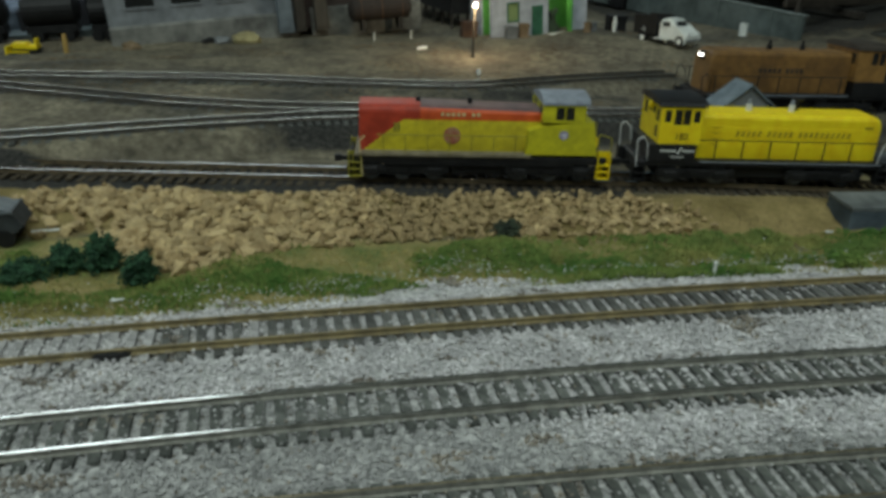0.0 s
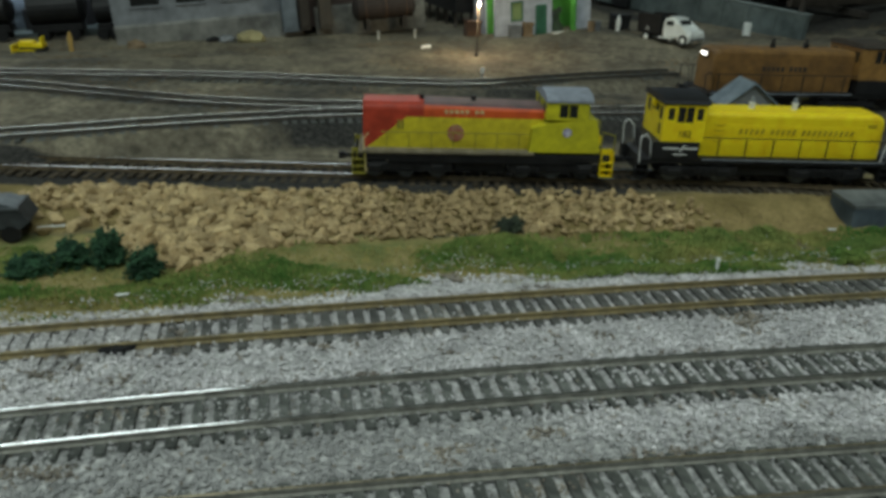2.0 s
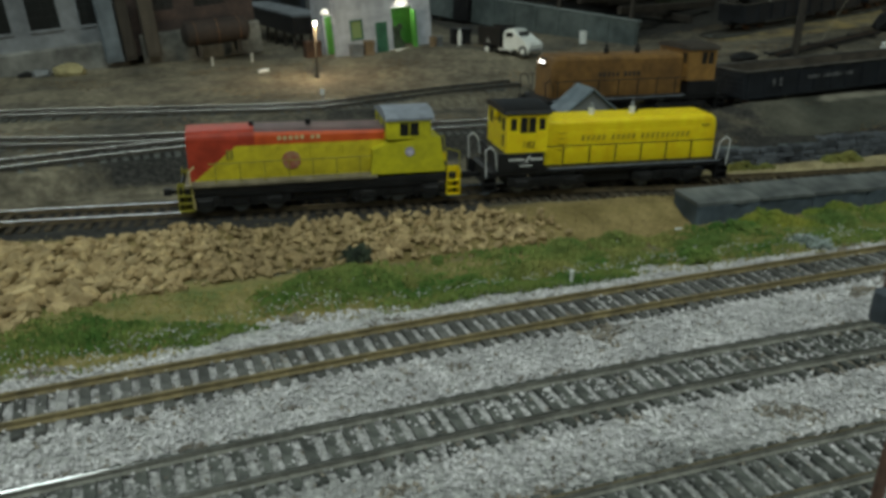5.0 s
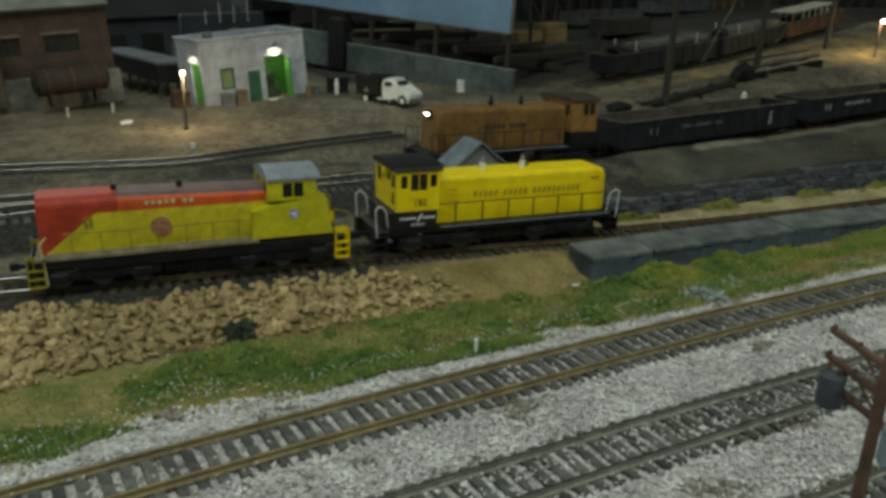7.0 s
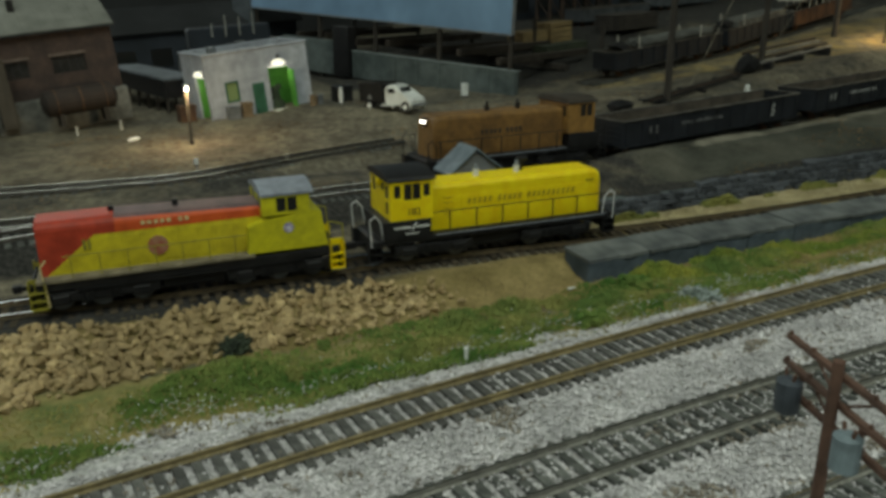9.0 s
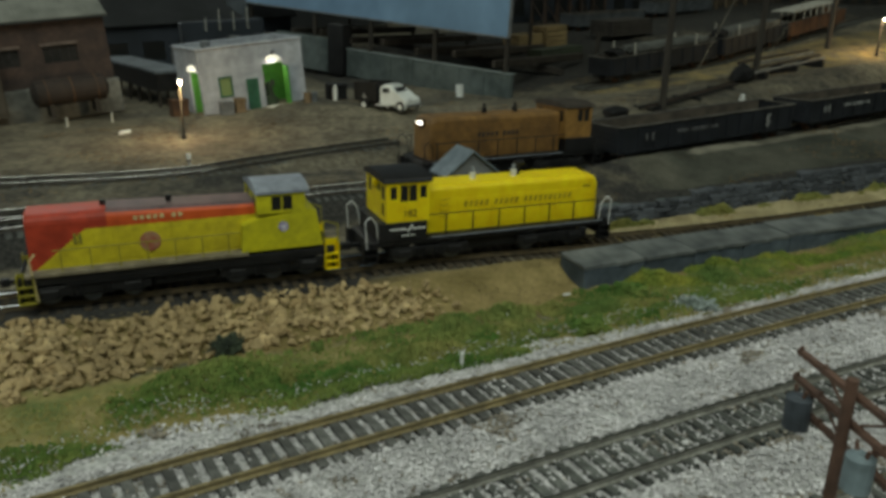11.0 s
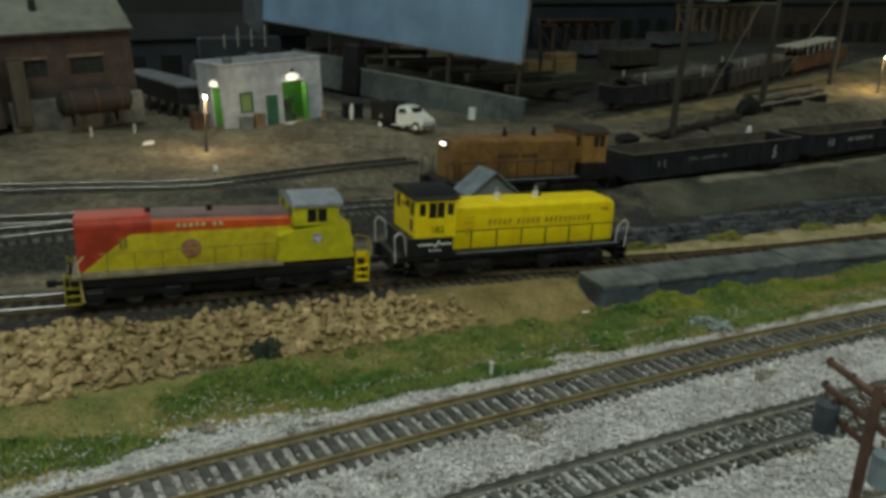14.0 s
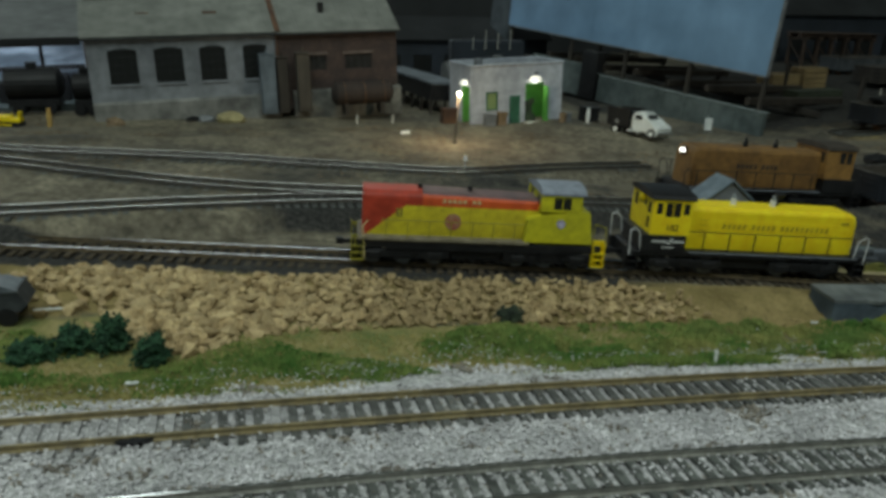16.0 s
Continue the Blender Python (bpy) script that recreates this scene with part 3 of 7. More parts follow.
# ---- locomotives ----
def bogie(parent, x, wheels=2, base=0.028):
    t = part("truck", box(B(), x - 0.005, x + 0.005, -0.0131, 0.0131, 0.006, 0.0112, 0.0006), M_BLACK, parent)
    for s in (-1, 1):
        y0, y1 = sorted((s * 0.0132, s * 0.0152))
        part("side_frame", box(B(), x - base / 2 - 0.008, x + base / 2 + 0.008, y0, y1, 0.0042, 0.0095, 0.0008), M_BLACK, t)
        for k in (-1, 1):
            part("axle_box", box(B(), x + k * base / 2 - 0.004, x + k * base / 2 + 0.004, s * 0.0146 - 0.0012, s * 0.0146 + 0.0012, 0.0036, 0.008, 0.0006), M_BLACK, t)
            for q in (-0.002, 0.0, 0.002):
                part("spring", cyl(B(), (x + k * base * 0.18 + q, s * 0.0155, 0.004), (x + k * base * 0.18 + q, s * 0.0155, 0.0085), 0.0007, 6), M_BLACK, t)
    for i in range(wheels):
        wx = x - base / 2 + base * i / (wheels - 1)
        for s in (-1, 1):
            w = cyl(B(), (wx, s * 0.0088, 0.0053), (wx, s * 0.0112, 0.0053), 0.0053, 18)
            cyl(w, (wx, s * 0.0078, 0.0055), (wx, s * 0.0088, 0.0055), 0.006, 18)
            part("wheel", w, M_STEELGREY, t, "dark steel wheel")
        part("axle", cyl(B(), (wx, -0.0078, 0.0053), (wx, 0.0078, 0.0053), 0.0012, 8), M_BLACK, t)


def stirrup(parent, x, s, material, h=0.0145):
    y0, y1 = sorted((s * 0.0128, s * 0.0172))
    yy = sorted((s * 0.0126, s * 0.0130))
    t = part("step", box(B(), x - 0.0035, x + 0.0035, yy[0], yy[1], 0.003, h), material, parent)
    for k in (-1, 1):
        part("step_side", box(B(), x + k * 0.00325 - 0.00025, x + k * 0.00325 + 0.00025, y0, y1, 0.003, h), material, t)
    for z in (0.003, 0.0068, 0.0106):
        part("tread", box(B(), x - 0.003, x + 0.003, y0, y1, z, z + 0.0006), material, t)
    return t


def coupler(parent, x, d):
    bm = box(B(), min(x, x + d * 0.006), max(x, x + d * 0.006), -0.001, 0.001, 0.0075, 0.0095)
    box(bm, min(x + d * 0.005, x + d * 0.009), max(x + d * 0.005, x + d * 0.009), -0.0018, 0.0015, 0.0068, 0.0105, 0.0004)
    return part("coupler", bm, M_BLACK, parent)


def wire(name, pts, r, material, parent):
    bm = B()
    for a, b in zip(pts, pts[1:]):
        cyl(bm, a, b, r, 6)
    return part(name, bm, material, parent)


def cab(parent, x0, x1, z0, z1, w, wall, holes_side, holes_end, label=""):
    """A cab of four walls with real openings and dark panes in them."""
    t = 0.0007
    body = part("cab", wall_holes(B(), x0, x1, z0, z1, -w, -w + t, holes_side), wall, parent, label)
    part("cab_wall", wall_holes(B(), x0, x1, z0, z1, w - t, w, holes_side), wall, body)
    for xa in (x0, x1 - t):
        part("cab_wall", wall_holes(B(), -w + t, w - t, z0, z1, xa, xa + t, holes_end, "y"), wall, body)
    for h in holes_side:
        for s in (-1, 1):
            y0, y1 = sorted((s * (w - t * 0.75), s * (w - t * 0.5)))
            part("pane", box(B(), h[0], h[1], y0, y1, h[2], h[3]), M_PANE, body)
    for h in holes_end:
        for xa in (x0 + t * 0.4, x1 - t * 0.6):
            part("pane", box(B(), xa, xa + t * 0.2, h[0], h[1], h[2], h[3]), M_PANE, body)
    part("cab_floor", box(B(), x0 + t, x1 - t, -w + t, w - t, z0, z0 + 0.0006), M_BLACK, body)
    return body


def roof_arch(parent, x0, x1, w, z0, z1, material, name="cab_roof"):
    pts = [(-w, z0), (-w, z0 + 0.0006)]
    for i in range(1, 10):
        a = math.pi * i / 10
        pts.append((-w * math.cos(a), z0 + 0.0006 + (z1 - z0 - 0.0006) * math.sin(a) ** 0.8))
    pts += [(w, z0 + 0.0006), (w, z0)]
    return part(name, prism(B(), pts, "x", x0, x1), material, parent)


def hood_shape(x0, x1, w, z0, z1, r=0.0032, cut=()):
    """The long hood: rounded shoulders and a rounded far end; the cuts split its faces for the paint lines."""
    pts = [(-w, z0), (-w, z1 - r)]
    for i in range(1, 5):
        a = math.pi / 2 * i / 4
        pts.append((-w + r - r * math.cos(a), z1 - r + r * math.sin(a)))
    pts += [(-y, z) for y, z in reversed(pts)]
    bm = prism(B(), pts, "x", x0, x1)
    for co, no in cut:
        bmesh.ops.bisect_plane(bm, geom=bm.verts[:] + bm.edges[:] + bm.faces[:], dist=1e-7, plane_co=co, plane_no=no)
    return bm


def switcher(name, m, hood_mat, cab_mat, roof_mat, label, rail_mat, fancy):
    """An end-cab switching locomotive: the cab at x = 0.012 to 0.035, the hood beyond it."""
    t = thing(name, m, label, "locomotive", "model locomotives")
    part("frame", box(B(), 0.004, 0.141, -0.0165, 0.0165, 0.0112, 0.0138, 0.0004), M_BLACK, t)
    part("walkway", box(B(), 0.0345, 0.1408, -0.0172, 0.0172, 0.0138, 0.0146, 0.0002), M_BLACK, t)
    part("cab_skirt", box(B(), 0.0075, 0.0335, -0.0171, 0.0171, 0.0138, 0.0235, 0.0003), M_BLACK, t, "black panel under the cab")
    windows = [(0.0142, 0.0186, 0.0345, 0.0425), (0.0197, 0.0242, 0.0345, 0.0425)] if not fancy else [(0.0139, 0.0174, 0.0354, 0.0418), (0.0191, 0.0234, 0.034, 0.0424), (0.0238, 0.0281, 0.034, 0.0424), (0.0295, 0.0332, 0.0354, 0.0418)]
    ends = [(-0.0135, -0.008, 0.0345, 0.0415), (-0.0065, -0.001, 0.0375, 0.0415), (0.001, 0.0065, 0.0375, 0.0415), (0.008, 0.0135, 0.0345, 0.0415), (-0.0125, -0.0085, 0.026, 0.0325)]
    cab(t, 0.0118, 0.0348, 0.0236, 0.0438, 0.0166, cab_mat, windows, ends)
    roof_arch(t, 0.0103, 0.0362, 0.0174, 0.0438, 0.0478, roof_mat)
    top, end = (0.0392, 0.1387) if fancy else (0.041, 0.1368)
    bm = hood_shape(0.035, end, 0.011, 0.0147, top, 0.003)
    # the far end rounds off at the top and sides
    for xc in (end - 0.006, end - 0.0046, end - 0.0032, end - 0.002, end - 0.001):
        bmesh.ops.bisect_plane(bm, geom=bm.verts[:] + bm.edges[:] + bm.faces[:], dist=1e-7, plane_co=(xc, 0, 0), plane_no=(1, 0, 0))
    for v in bm.verts:
        u = max(v.co.x - end + 0.006, 0.0) / 0.006
        drop = 1 - math.sqrt(max(1 - min(u, 1.0) ** 2, 0.0))
        if v.co.z > 0.03:
            v.co.z -= 0.0045 * drop
        v.co.y *= 1 - 0.12 * drop
    hood = part("hood", bm, hood_mat, t)
    for i in range(9):
        x = 0.043 + i * 0.0098
        for s in (-1, 1):
            y0, y1 = sorted((s * 0.011, s * 0.01125))
            part("hood_door", box(B(), x, x + 0.0088, y0, y1, 0.0165, 0.0322, 0.00008), hood_mat, hood)
    for i in range(8):
        for s in (-1, 1):
            y0, y1 = sorted((s * 0.011, s * 0.0113))
            part("louvre", box(B(), 0.1315, 0.1355, y0, y1, 0.0175 + i * 0.0016, 0.0183 + i * 0.0016), hood_mat, hood)
    part("sill_stripe", box(box(B(), 0.036, 0.139, -0.01735, -0.0172, 0.0139, 0.0145), 0.036, 0.139, 0.0172, 0.01735, 0.0139, 0.0145), M_GREYTOP, t)
    for x in (0.066, 0.0905):
        pipe = part("exhaust_pipe", cyl(B(), (x, 0, top - 0.0002), (x, 0, top + 0.0035), 0.0017, 12), M_SILVER if fancy else M_BLACK, hood, "pale grey exhaust pipe" if fancy else "")
        part("exhaust_tip", cyl(B(), (x, 0, top + 0.0035), (x, 0, top + 0.0062), 0.0009, 10), M_GREYTOP if fancy else M_BLACK, pipe)
    if fancy:
        bm = cyl(B(), (0.0945, 0.003, top), (0.0945, 0.003, 0.0455), 0.0012, 8)
        cyl(bm, (0.0925, 0.003, 0.0455), (0.098, 0.003, 0.0455), 0.0014, 10)
        part("horn", bm, M_BLACK, hood)
    # rails and posts
    for s in (-1, 1):
        y = s * 0.0168
        for i in range(7):
            x = 0.044 + i * 0.0152
            part("stanchion", cyl(B(), (x, y, 0.0146), (x, y, 0.0262), 0.00038, 6), rail_mat, t)
        part("handrail", cyl(B(), (0.0348, y, 0.0262), (0.1385, y, 0.0262), 0.0003, 6), rail_mat, t)
        for x, d in ((0.0015, 1), (0.1435, -1)):
            wire("grab_rail", [(x, y, 0.0105), (x - d * 0.0008, y, 0.0255), (x + d * 0.002, y, 0.0275), (x + d * 0.005, y * 0.95, 0.024), (x + d * 0.0065, y * 0.95, 0.0125)], 0.00032, M_SILVER if fancy else M_BLACK, t)
            stirrup(t, x + d * 0.002, s, M_BLACK, 0.0138)
    for x, d in ((0.004, -1), (0.141, 1)):
        a, b = sorted((x, x + d * 0.0012))
        part("pilot", box(B(), a, b, -0.0155, 0.0155, 0.004, 0.0138, 0.0003), M_BLACK, t)
        coupler(t, x + d * 0.0012, d)
    part("fuel_tank", box(B(), 0.056, 0.09, -0.0125, 0.0125, 0.0035, 0.0112, 0.0012), M_BLACK, t)
    bogie(t, 0.036)
    bogie(t, 0.109)
    return t


yel = switcher("switcher_locomotive", pose(0.1598, 0.4115, 0.0022, 0, 0.35, 0), M_YELLOW, M_YELLOW, M_BLACK, "bright yellow model switching locomotive with black cab roof and frame", M_BLACK, True)
lettering("cab_number", "182", 0.0052, pose(0.0242, -0.01685, 0.0262, 90, 0, 0), yel, M_NUMBER := mat("worn_dark_number", (0.22, 0.16, 0.02), (0.12, 0.09, 0.015), 300, 0.6))
bars("company_lettering", 0.0562, 0.0272, (5, 5, 10), 0.003, 0.00305, -0.0115, yel, M_DARKLETTER := mat("faded_black_lettering", (0.46, 0.34, 0.02), (0.3, 0.22, 0.015), 400, 0.6), lean=0.0007, stroke=0.5)
bm = B()
for z in (0.0225, 0.0255, 0.0285, 0.0315):
    prism(bm, [(0.0415, z + 0.0012), (0.045, z), (0.0485, z + 0.0012), (0.045, z + 0.0005)], "y", -0.0116, -0.0114)
part("hood_emblem", bm, M_DARKLETTER, yel)
bm = box(B(), 0.0135, 0.0222, -0.0173, -0.0171, 0.0196, 0.0204)
box(bm, 0.0255, 0.0325, -0.0173, -0.0171, 0.0196, 0.0204)
prism(bm, [(0.0225, 0.0182), (0.0232, 0.0182), (0.0258, 0.022), (0.0249, 0.022)], "y", -0.0173, -0.0171)
box(bm, 0.0195, 0.027, -0.0173, -0.0171, 0.0164, 0.0168)
part("skirt_emblem", bm, M_WHITE, yel)
bars("end_number", 0.1285, 0.0325, (3,), 0.0016, 0.0017, -0.0115, yel, M_DARKLETTER)
part("rear_lamp_box", box(cyl(B(), (0.0118, 0, 0.0415), (0.0098, 0, 0.0415), 0.0016, 12), 0.0104, 0.0118, -0.0022, 0.0022, 0.0395, 0.0436), M_YELLOW, yel)

ora = switcher("switcher_locomotive", along("main_track", 0.364, 0.002, 0, 180), M_BROWNORANGE, M_CABORANGE, M_BROWNROOF, "weathered brown-orange model switching locomotive with a lit headlight", M_BLACK, False)
bm = box(B(), 0.1365, 0.1385, -0.003, 0.003, 0.034, 0.0395, 0.0006)
lampbox = part("headlight_housing", bm, M_BROWNROOF, ora)
for y in (-0.0018, 0.0018):
    part("headlight", cyl(B(), (0.1384, y, 0.0368), (0.1392, y, 0.0368), 0.0008, 12), M_HEADLIGHT, lampbox, "glowing headlight")
bars("hood_lettering", 0.07, 0.0275, (4, 5), 0.003, 0.0034, -0.0115, ora, M_BROWNROOF)
bars("hood_lettering", 0.07, 0.0275, (4, 5), 0.003, 0.0034, 0.0113, ora, M_BROWNROOF)


def road_switcher(m):
    """The red and yellow locomotive: long hood to the left, the cab and a low wide nose to the right."""
    t = thing("road_locomotive", m, "yellow model locomotive with red nose, orange band and grey cab roof", "locomotive", "model locomotives")
    part("frame", box(B(), 0.004, 0.139, -0.016, 0.016, 0.0105, 0.0145, 0.0004), M_BLACK, t)
    part("walkway", box(B(), 0.0045, 0.0985, -0.0172, 0.0172, 0.0145, 0.0163, 0.0003), M_SILLGREY, t, "grey sill")
    zc = 0.033
    cut = [((0, 0, zc), (0, 0, 1)), ((0, 0, 0.0378), (0, 0, 1)), ((0.0105, 0, 0.0175), (-0.62, 0, 0.78)), ((0.039, 0, 0), (1, 0, 0)), ((0.0102, 0, 0), (1, 0, 0))]
    bm = hood_shape(0.0068, 0.1034, 0.011, 0.0163, 0.0405, 0.004, cut)
    for v in bm.verts:
        if v.co.x > 0.083 and v.co.z > 0.0376:
            v.co.z -= 0.0015 * (v.co.x - 0.083) / 0.02
    for f in bm.faces:
        c = f.calc_center_median()
        diag = (c.z - 0.0175) * 0.78 - (c.x - 0.0105) * 0.62
        if c.x < 0.0069:
            f.material_index = 0 if c.z < 0.02 else 1
        elif c.z > 0.0392:
            f.material_index = 3 if c.x > 0.039 else 1
        elif c.z > zc:
            f.material_index = 2 if c.x > 0.039 else 1
        else:
            f.material_index = 1 if diag > 0 else 0
    hood = part("hood", bm, [M_RYELLOW, M_RED, M_ORANGERED, M_MAROON], t)
    for i in range(8):
        x = 0.033 + i * 0.0082
        part("hood_door", box(B(), x, x + 0.0073, -0.0112, -0.011, 0.018, 0.0315, 0.00008), M_RYELLOW, hood)
        part("hood_door", box(B(), x, x + 0.0073, 0.011, 0.0112, 0.018, 0.0315, 0.00008), M_RYELLOW, hood)
    for x in (0.038, 0.066):
        part("exhaust_pipe", cyl(B(), (x, 0, 0.04), (x, 0, 0.0428), 0.0013, 10), M_BLACK, hood)
    bm = cyl(B(), (0.0562, -0.0116, 0.0248), (0.0562, -0.011, 0.0248), 0.0046, 20)
    part("round_emblem", bm, M_EMBLEM, hood, "faded red round emblem")
    bars("band_lettering", 0.05, 0.0352, (5, 2), 0.0018, 0.0028, -0.0113, hood, M_CREAM)
    bars("hood_number", 0.025, 0.0265, (2,), 0.005, 0.002, -0.0114, hood, M_OLIVE)
    # the wide nose and the cab
    pts = [(0.0955, 0.0163), (0.0965, 0.029), (0.1034, 0.0318), (0.127, 0.0348), (0.1312, 0.034), (0.134, 0.0163)]
    part("nose", prism(B(), pts, "y", -0.0168, 0.0168), M_LIME, t, "wide yellow-green nose")
    cab(t, 0.1034, 0.126, 0.034, 0.0436, 0.0169, M_LIME, [(0.1102, 0.1148, 0.0353, 0.0422), (0.1154, 0.12, 0.0353, 0.0422)], [(-0.013, -0.004, 0.0365, 0.0418), (0.004, 0.013, 0.0365, 0.0418)])
    bm = B()
    prism(bm, [(-0.0176, 0.0434), (-0.0176, 0.0446), (-0.0156, 0.0464), (-0.0105, 0.0478), (-0.004, 0.0483), (0.002, 0.048), (0.008, 0.0466), (0.0135, 0.045), (0.0176, 0.0442), (0.0176, 0.0434)], "x", 0.1028, 0.1278)
    part("cab_roof", bm, M_GREYTOP, t, "grey cab roof")
    bm = cyl(B(), (0.1152, -0.0171, 0.0274), (0.1152, -0.0169, 0.0274), 0.0024, 16)
    part("cab_emblem", bm, M_EMBLEMB, t)
    bars("cab_emblem_mark", 0.1142, 0.0268, (2,), 0.0013, 0.0011, -0.0174, t, M_WHITE)
    for s in (-1, 1):
        y = s * 0.0168
        for i in range(7):
            x = 0.0195 + i * 0.0117
            part("stanchion", cyl(B(), (x, y, 0.0163), (x, y, 0.0262), 0.0003, 6), M_OLIVE, t)
        part("handrail", cyl(B(), (0.0165, y, 0.0262), (0.0955, y, 0.0262), 0.0003, 6), M_OLIVE, t)
        stirrup(t, 0.0045, s, M_OLIVE, 0.0163)
        stirrup(t, 0.1385, s, M_YELLOW, 0.0178)
        wire("grab_rail", [(0.0085, y, 0.004), (0.0072, y, 0.0225), (0.0098, y, 0.0255)], 0.0004, M_CREAM, t)
        wire("grab_rail", [(0.1345, y, 0.017), (0.1345, y, 0.028), (0.1415, y, 0.026), (0.1415, y, 0.017)], 0.00032, M_OLIVE, t)
    for x, d in ((0.003, -1), (0.139, 1)):
        a, b = sorted((x, x + d * 0.0012))
        part("pilot", box(B(), a, b, -0.0155, 0.0155, 0.004, 0.0145, 0.0003), M_BLACK, t)
        coupler(t, x + d * 0.0012, d)
    part("fuel_tank", box(B(), 0.055, 0.085, -0.0135, 0.0135, 0.0035, 0.0105, 0.0015), M_BLACK, t)
    part("equipment_box", box(B(), 0.02, 0.122, -0.0162, 0.0162, 0.0095, 0.0105), M_BLACK, t)
    bogie(t, 0.03, 3, 0.034)
    bogie(t, 0.11, 3, 0.034)
    return t


M_SILLGREY = mat("dirty_grey_sill", (0.22, 0.19, 0.13), (0.14, 0.12, 0.08), 200, 0.7)
M_EMBLEM = mat("faded_red_emblem", (0.3, 0.08, 0.05), (0.34, 0.2, 0.12), 260, 0.6)
M_EMBLEMB = mat("white_purple_emblem", (0.5, 0.48, 0.6), (0.2, 0.16, 0.35), 500, 0.6)
M_CREAM = mat("cream_lettering", (0.6, 0.5, 0.25), (0.5, 0.4, 0.2), 300, 0.6)
M_OLIVE = mat("olive_yellow_steel", (0.28, 0.25, 0.03), (0.2, 0.18, 0.03), 200, 0.6)
road_switcher(pose(0.0052, 0.4115, 0.0022))


# ---- freight cars ----
M_WORNRIM = mat("worn_dark_rim", (0.13, 0.12, 0.105), (0.045, 0.043, 0.04), 90, 0.6)


def freight_truck(parent, x):
    t = part("truck", box(B(), x - 0.003, x + 0.003, -0.0124, 0.0124, 0.004, 0.0078, 0.0006), M_BLACK, parent)
    for s in (-1, 1):
        y0, y1 = sorted((s * 0.0125, s * 0.0142))
        part("side_frame", box(B(), x - 0.013, x + 0.013, y0, y1, 0.004, 0.0078, 0.0006), M_BLACK, t)
    for dx in (-0.0098, 0.0098):
        bm = B()
        for s in (-1, 1):
            cyl(bm, (x + dx, s * 0.008, 0.0048), (x + dx, s * 0.011, 0.0048), 0.0048, 14)
        cyl(bm, (x + dx, -0.008, 0.0048), (x + dx, 0.008, 0.0048), 0.001, 6)
        part("wheelset", bm, M_RUST, t)


M_GONDFLOOR = mat("dull_brown_floor", (0.09, 0.075, 0.06), (0.05, 0.043, 0.036), 60, 0.9)


M_FAINT = mat("nearly_worn_off_stencil", (0.17, 0.17, 0.175), (0.04, 0.04, 0.043), 300, 0.8)


def gondola(m, length, paint, label, ribs=13, lettered=(4, 6, 3), stencil=M_CARGREY):
    t = thing("gondola_car", m, label, "freight car", "freight cars")
    w, z0, z1 = 0.0172, 0.0085, 0.0268
    part("floor", box(B(), 0.003, length - 0.003, -w + 0.0008, w - 0.0008, z1 - 0.0105, z1 - 0.009), M_GONDFLOOR, t, "dull brown floor")
    for s in (-1, 1):
        y0, y1 = sorted((s * w, s * (w - 0.0008)))
        side = part("side", box(B(), 0.002, length - 0.002, y0, y1, z0, z1), paint, t)
        for i in range(ribs):
            x = 0.006 + (length - 0.012) * i / (ribs - 1)
            a, b = sorted((s * w, s * (w + 0.0009)))
            part("rib", box(B(), x - 0.0011, x + 0.0011, a, b, z0 + 0.0006, z1 - 0.001), paint, side)
        a, b = sorted((s * (w - 0.0008), s * (w - 0.0011)))
        part("liner", box(B(), 0.003, length - 0.003, a, b, z1 - 0.009, z1 - 0.0002), M_GONDFLOOR, side)
        a, b = sorted((s * (w - 0.0011), s * (w + 0.0011)))
        part("top_rail", box(B(), 0.0015, length - 0.0015, a, b, z1, z1 + 0.001, 0.0002), M_WORNRIM, side, "worn grey rim")
        part("bottom_rail", box(B(), 0.0015, length - 0.0015, min(s * w, s * (w + 0.0008)), max(s * w, s * (w + 0.0008)), z0 - 0.0006, z0 + 0.0006), paint, side)
    for x in (0.002, length - 0.0028):
        e = part("end", box(B(), x, x + 0.0008, -w + 0.0008, w - 0.0008, z0, z1), paint, t)
        part("end_rim", box(B(), x - 0.0006, x + 0.0014, -w + 0.0012, w - 0.0012, z1, z1 + 0.001, 0.0002), M_WORNRIM, e)
        bm = B()
        for k in range(4):
            cyl(bm, (x + 0.0004, -w + 0.002, z0 + 0.003 + k * 0.004), (x + 0.0004, w - 0.002, z0 + 0.003 + k * 0.004), 0.0008, 6)
        part("corrugation", bm, paint, e)
    part("centre_sill", box(B(), 0.002, length - 0.002, -0.003, 0.003, z0 - 0.003, z0 + 0.001), M_BLACK, t)
    if lettered:
        k = length / 0.22
        bars("car_lettering", 0.03 * k, z0 + 0.007, (1, 1), 0.0058, 0.0036, -w - 0.0012, t, stencil)
        bars("car_lettering", 0.066 * k, z0 + 0.0098, lettered, 0.0026, 0.0032, -w - 0.0012, t, stencil)
        prism_pts = [(0.0, 0.0), (0.0042, 0.0), (0.0056, 0.0045), (0.003, 0.006), (0.0058, 0.0098), (0.0018, 0.0098), (0.0006, 0.0055), (0.0028, 0.0042)]
        part("car_emblem", prism(B(), [(0.178 * k + u, z0 + 0.004 + v) for u, v in prism_pts], "y", -w - 0.0012, -w - 0.001), M_CARGREY, t, "white curled mark")
    for x, d in ((0.002, -1), (length - 0.002, 1)):
        coupler(t, x, d)
    freight_truck(t, 0.026)
    freight_truck(t, length - 0.026)
    return t


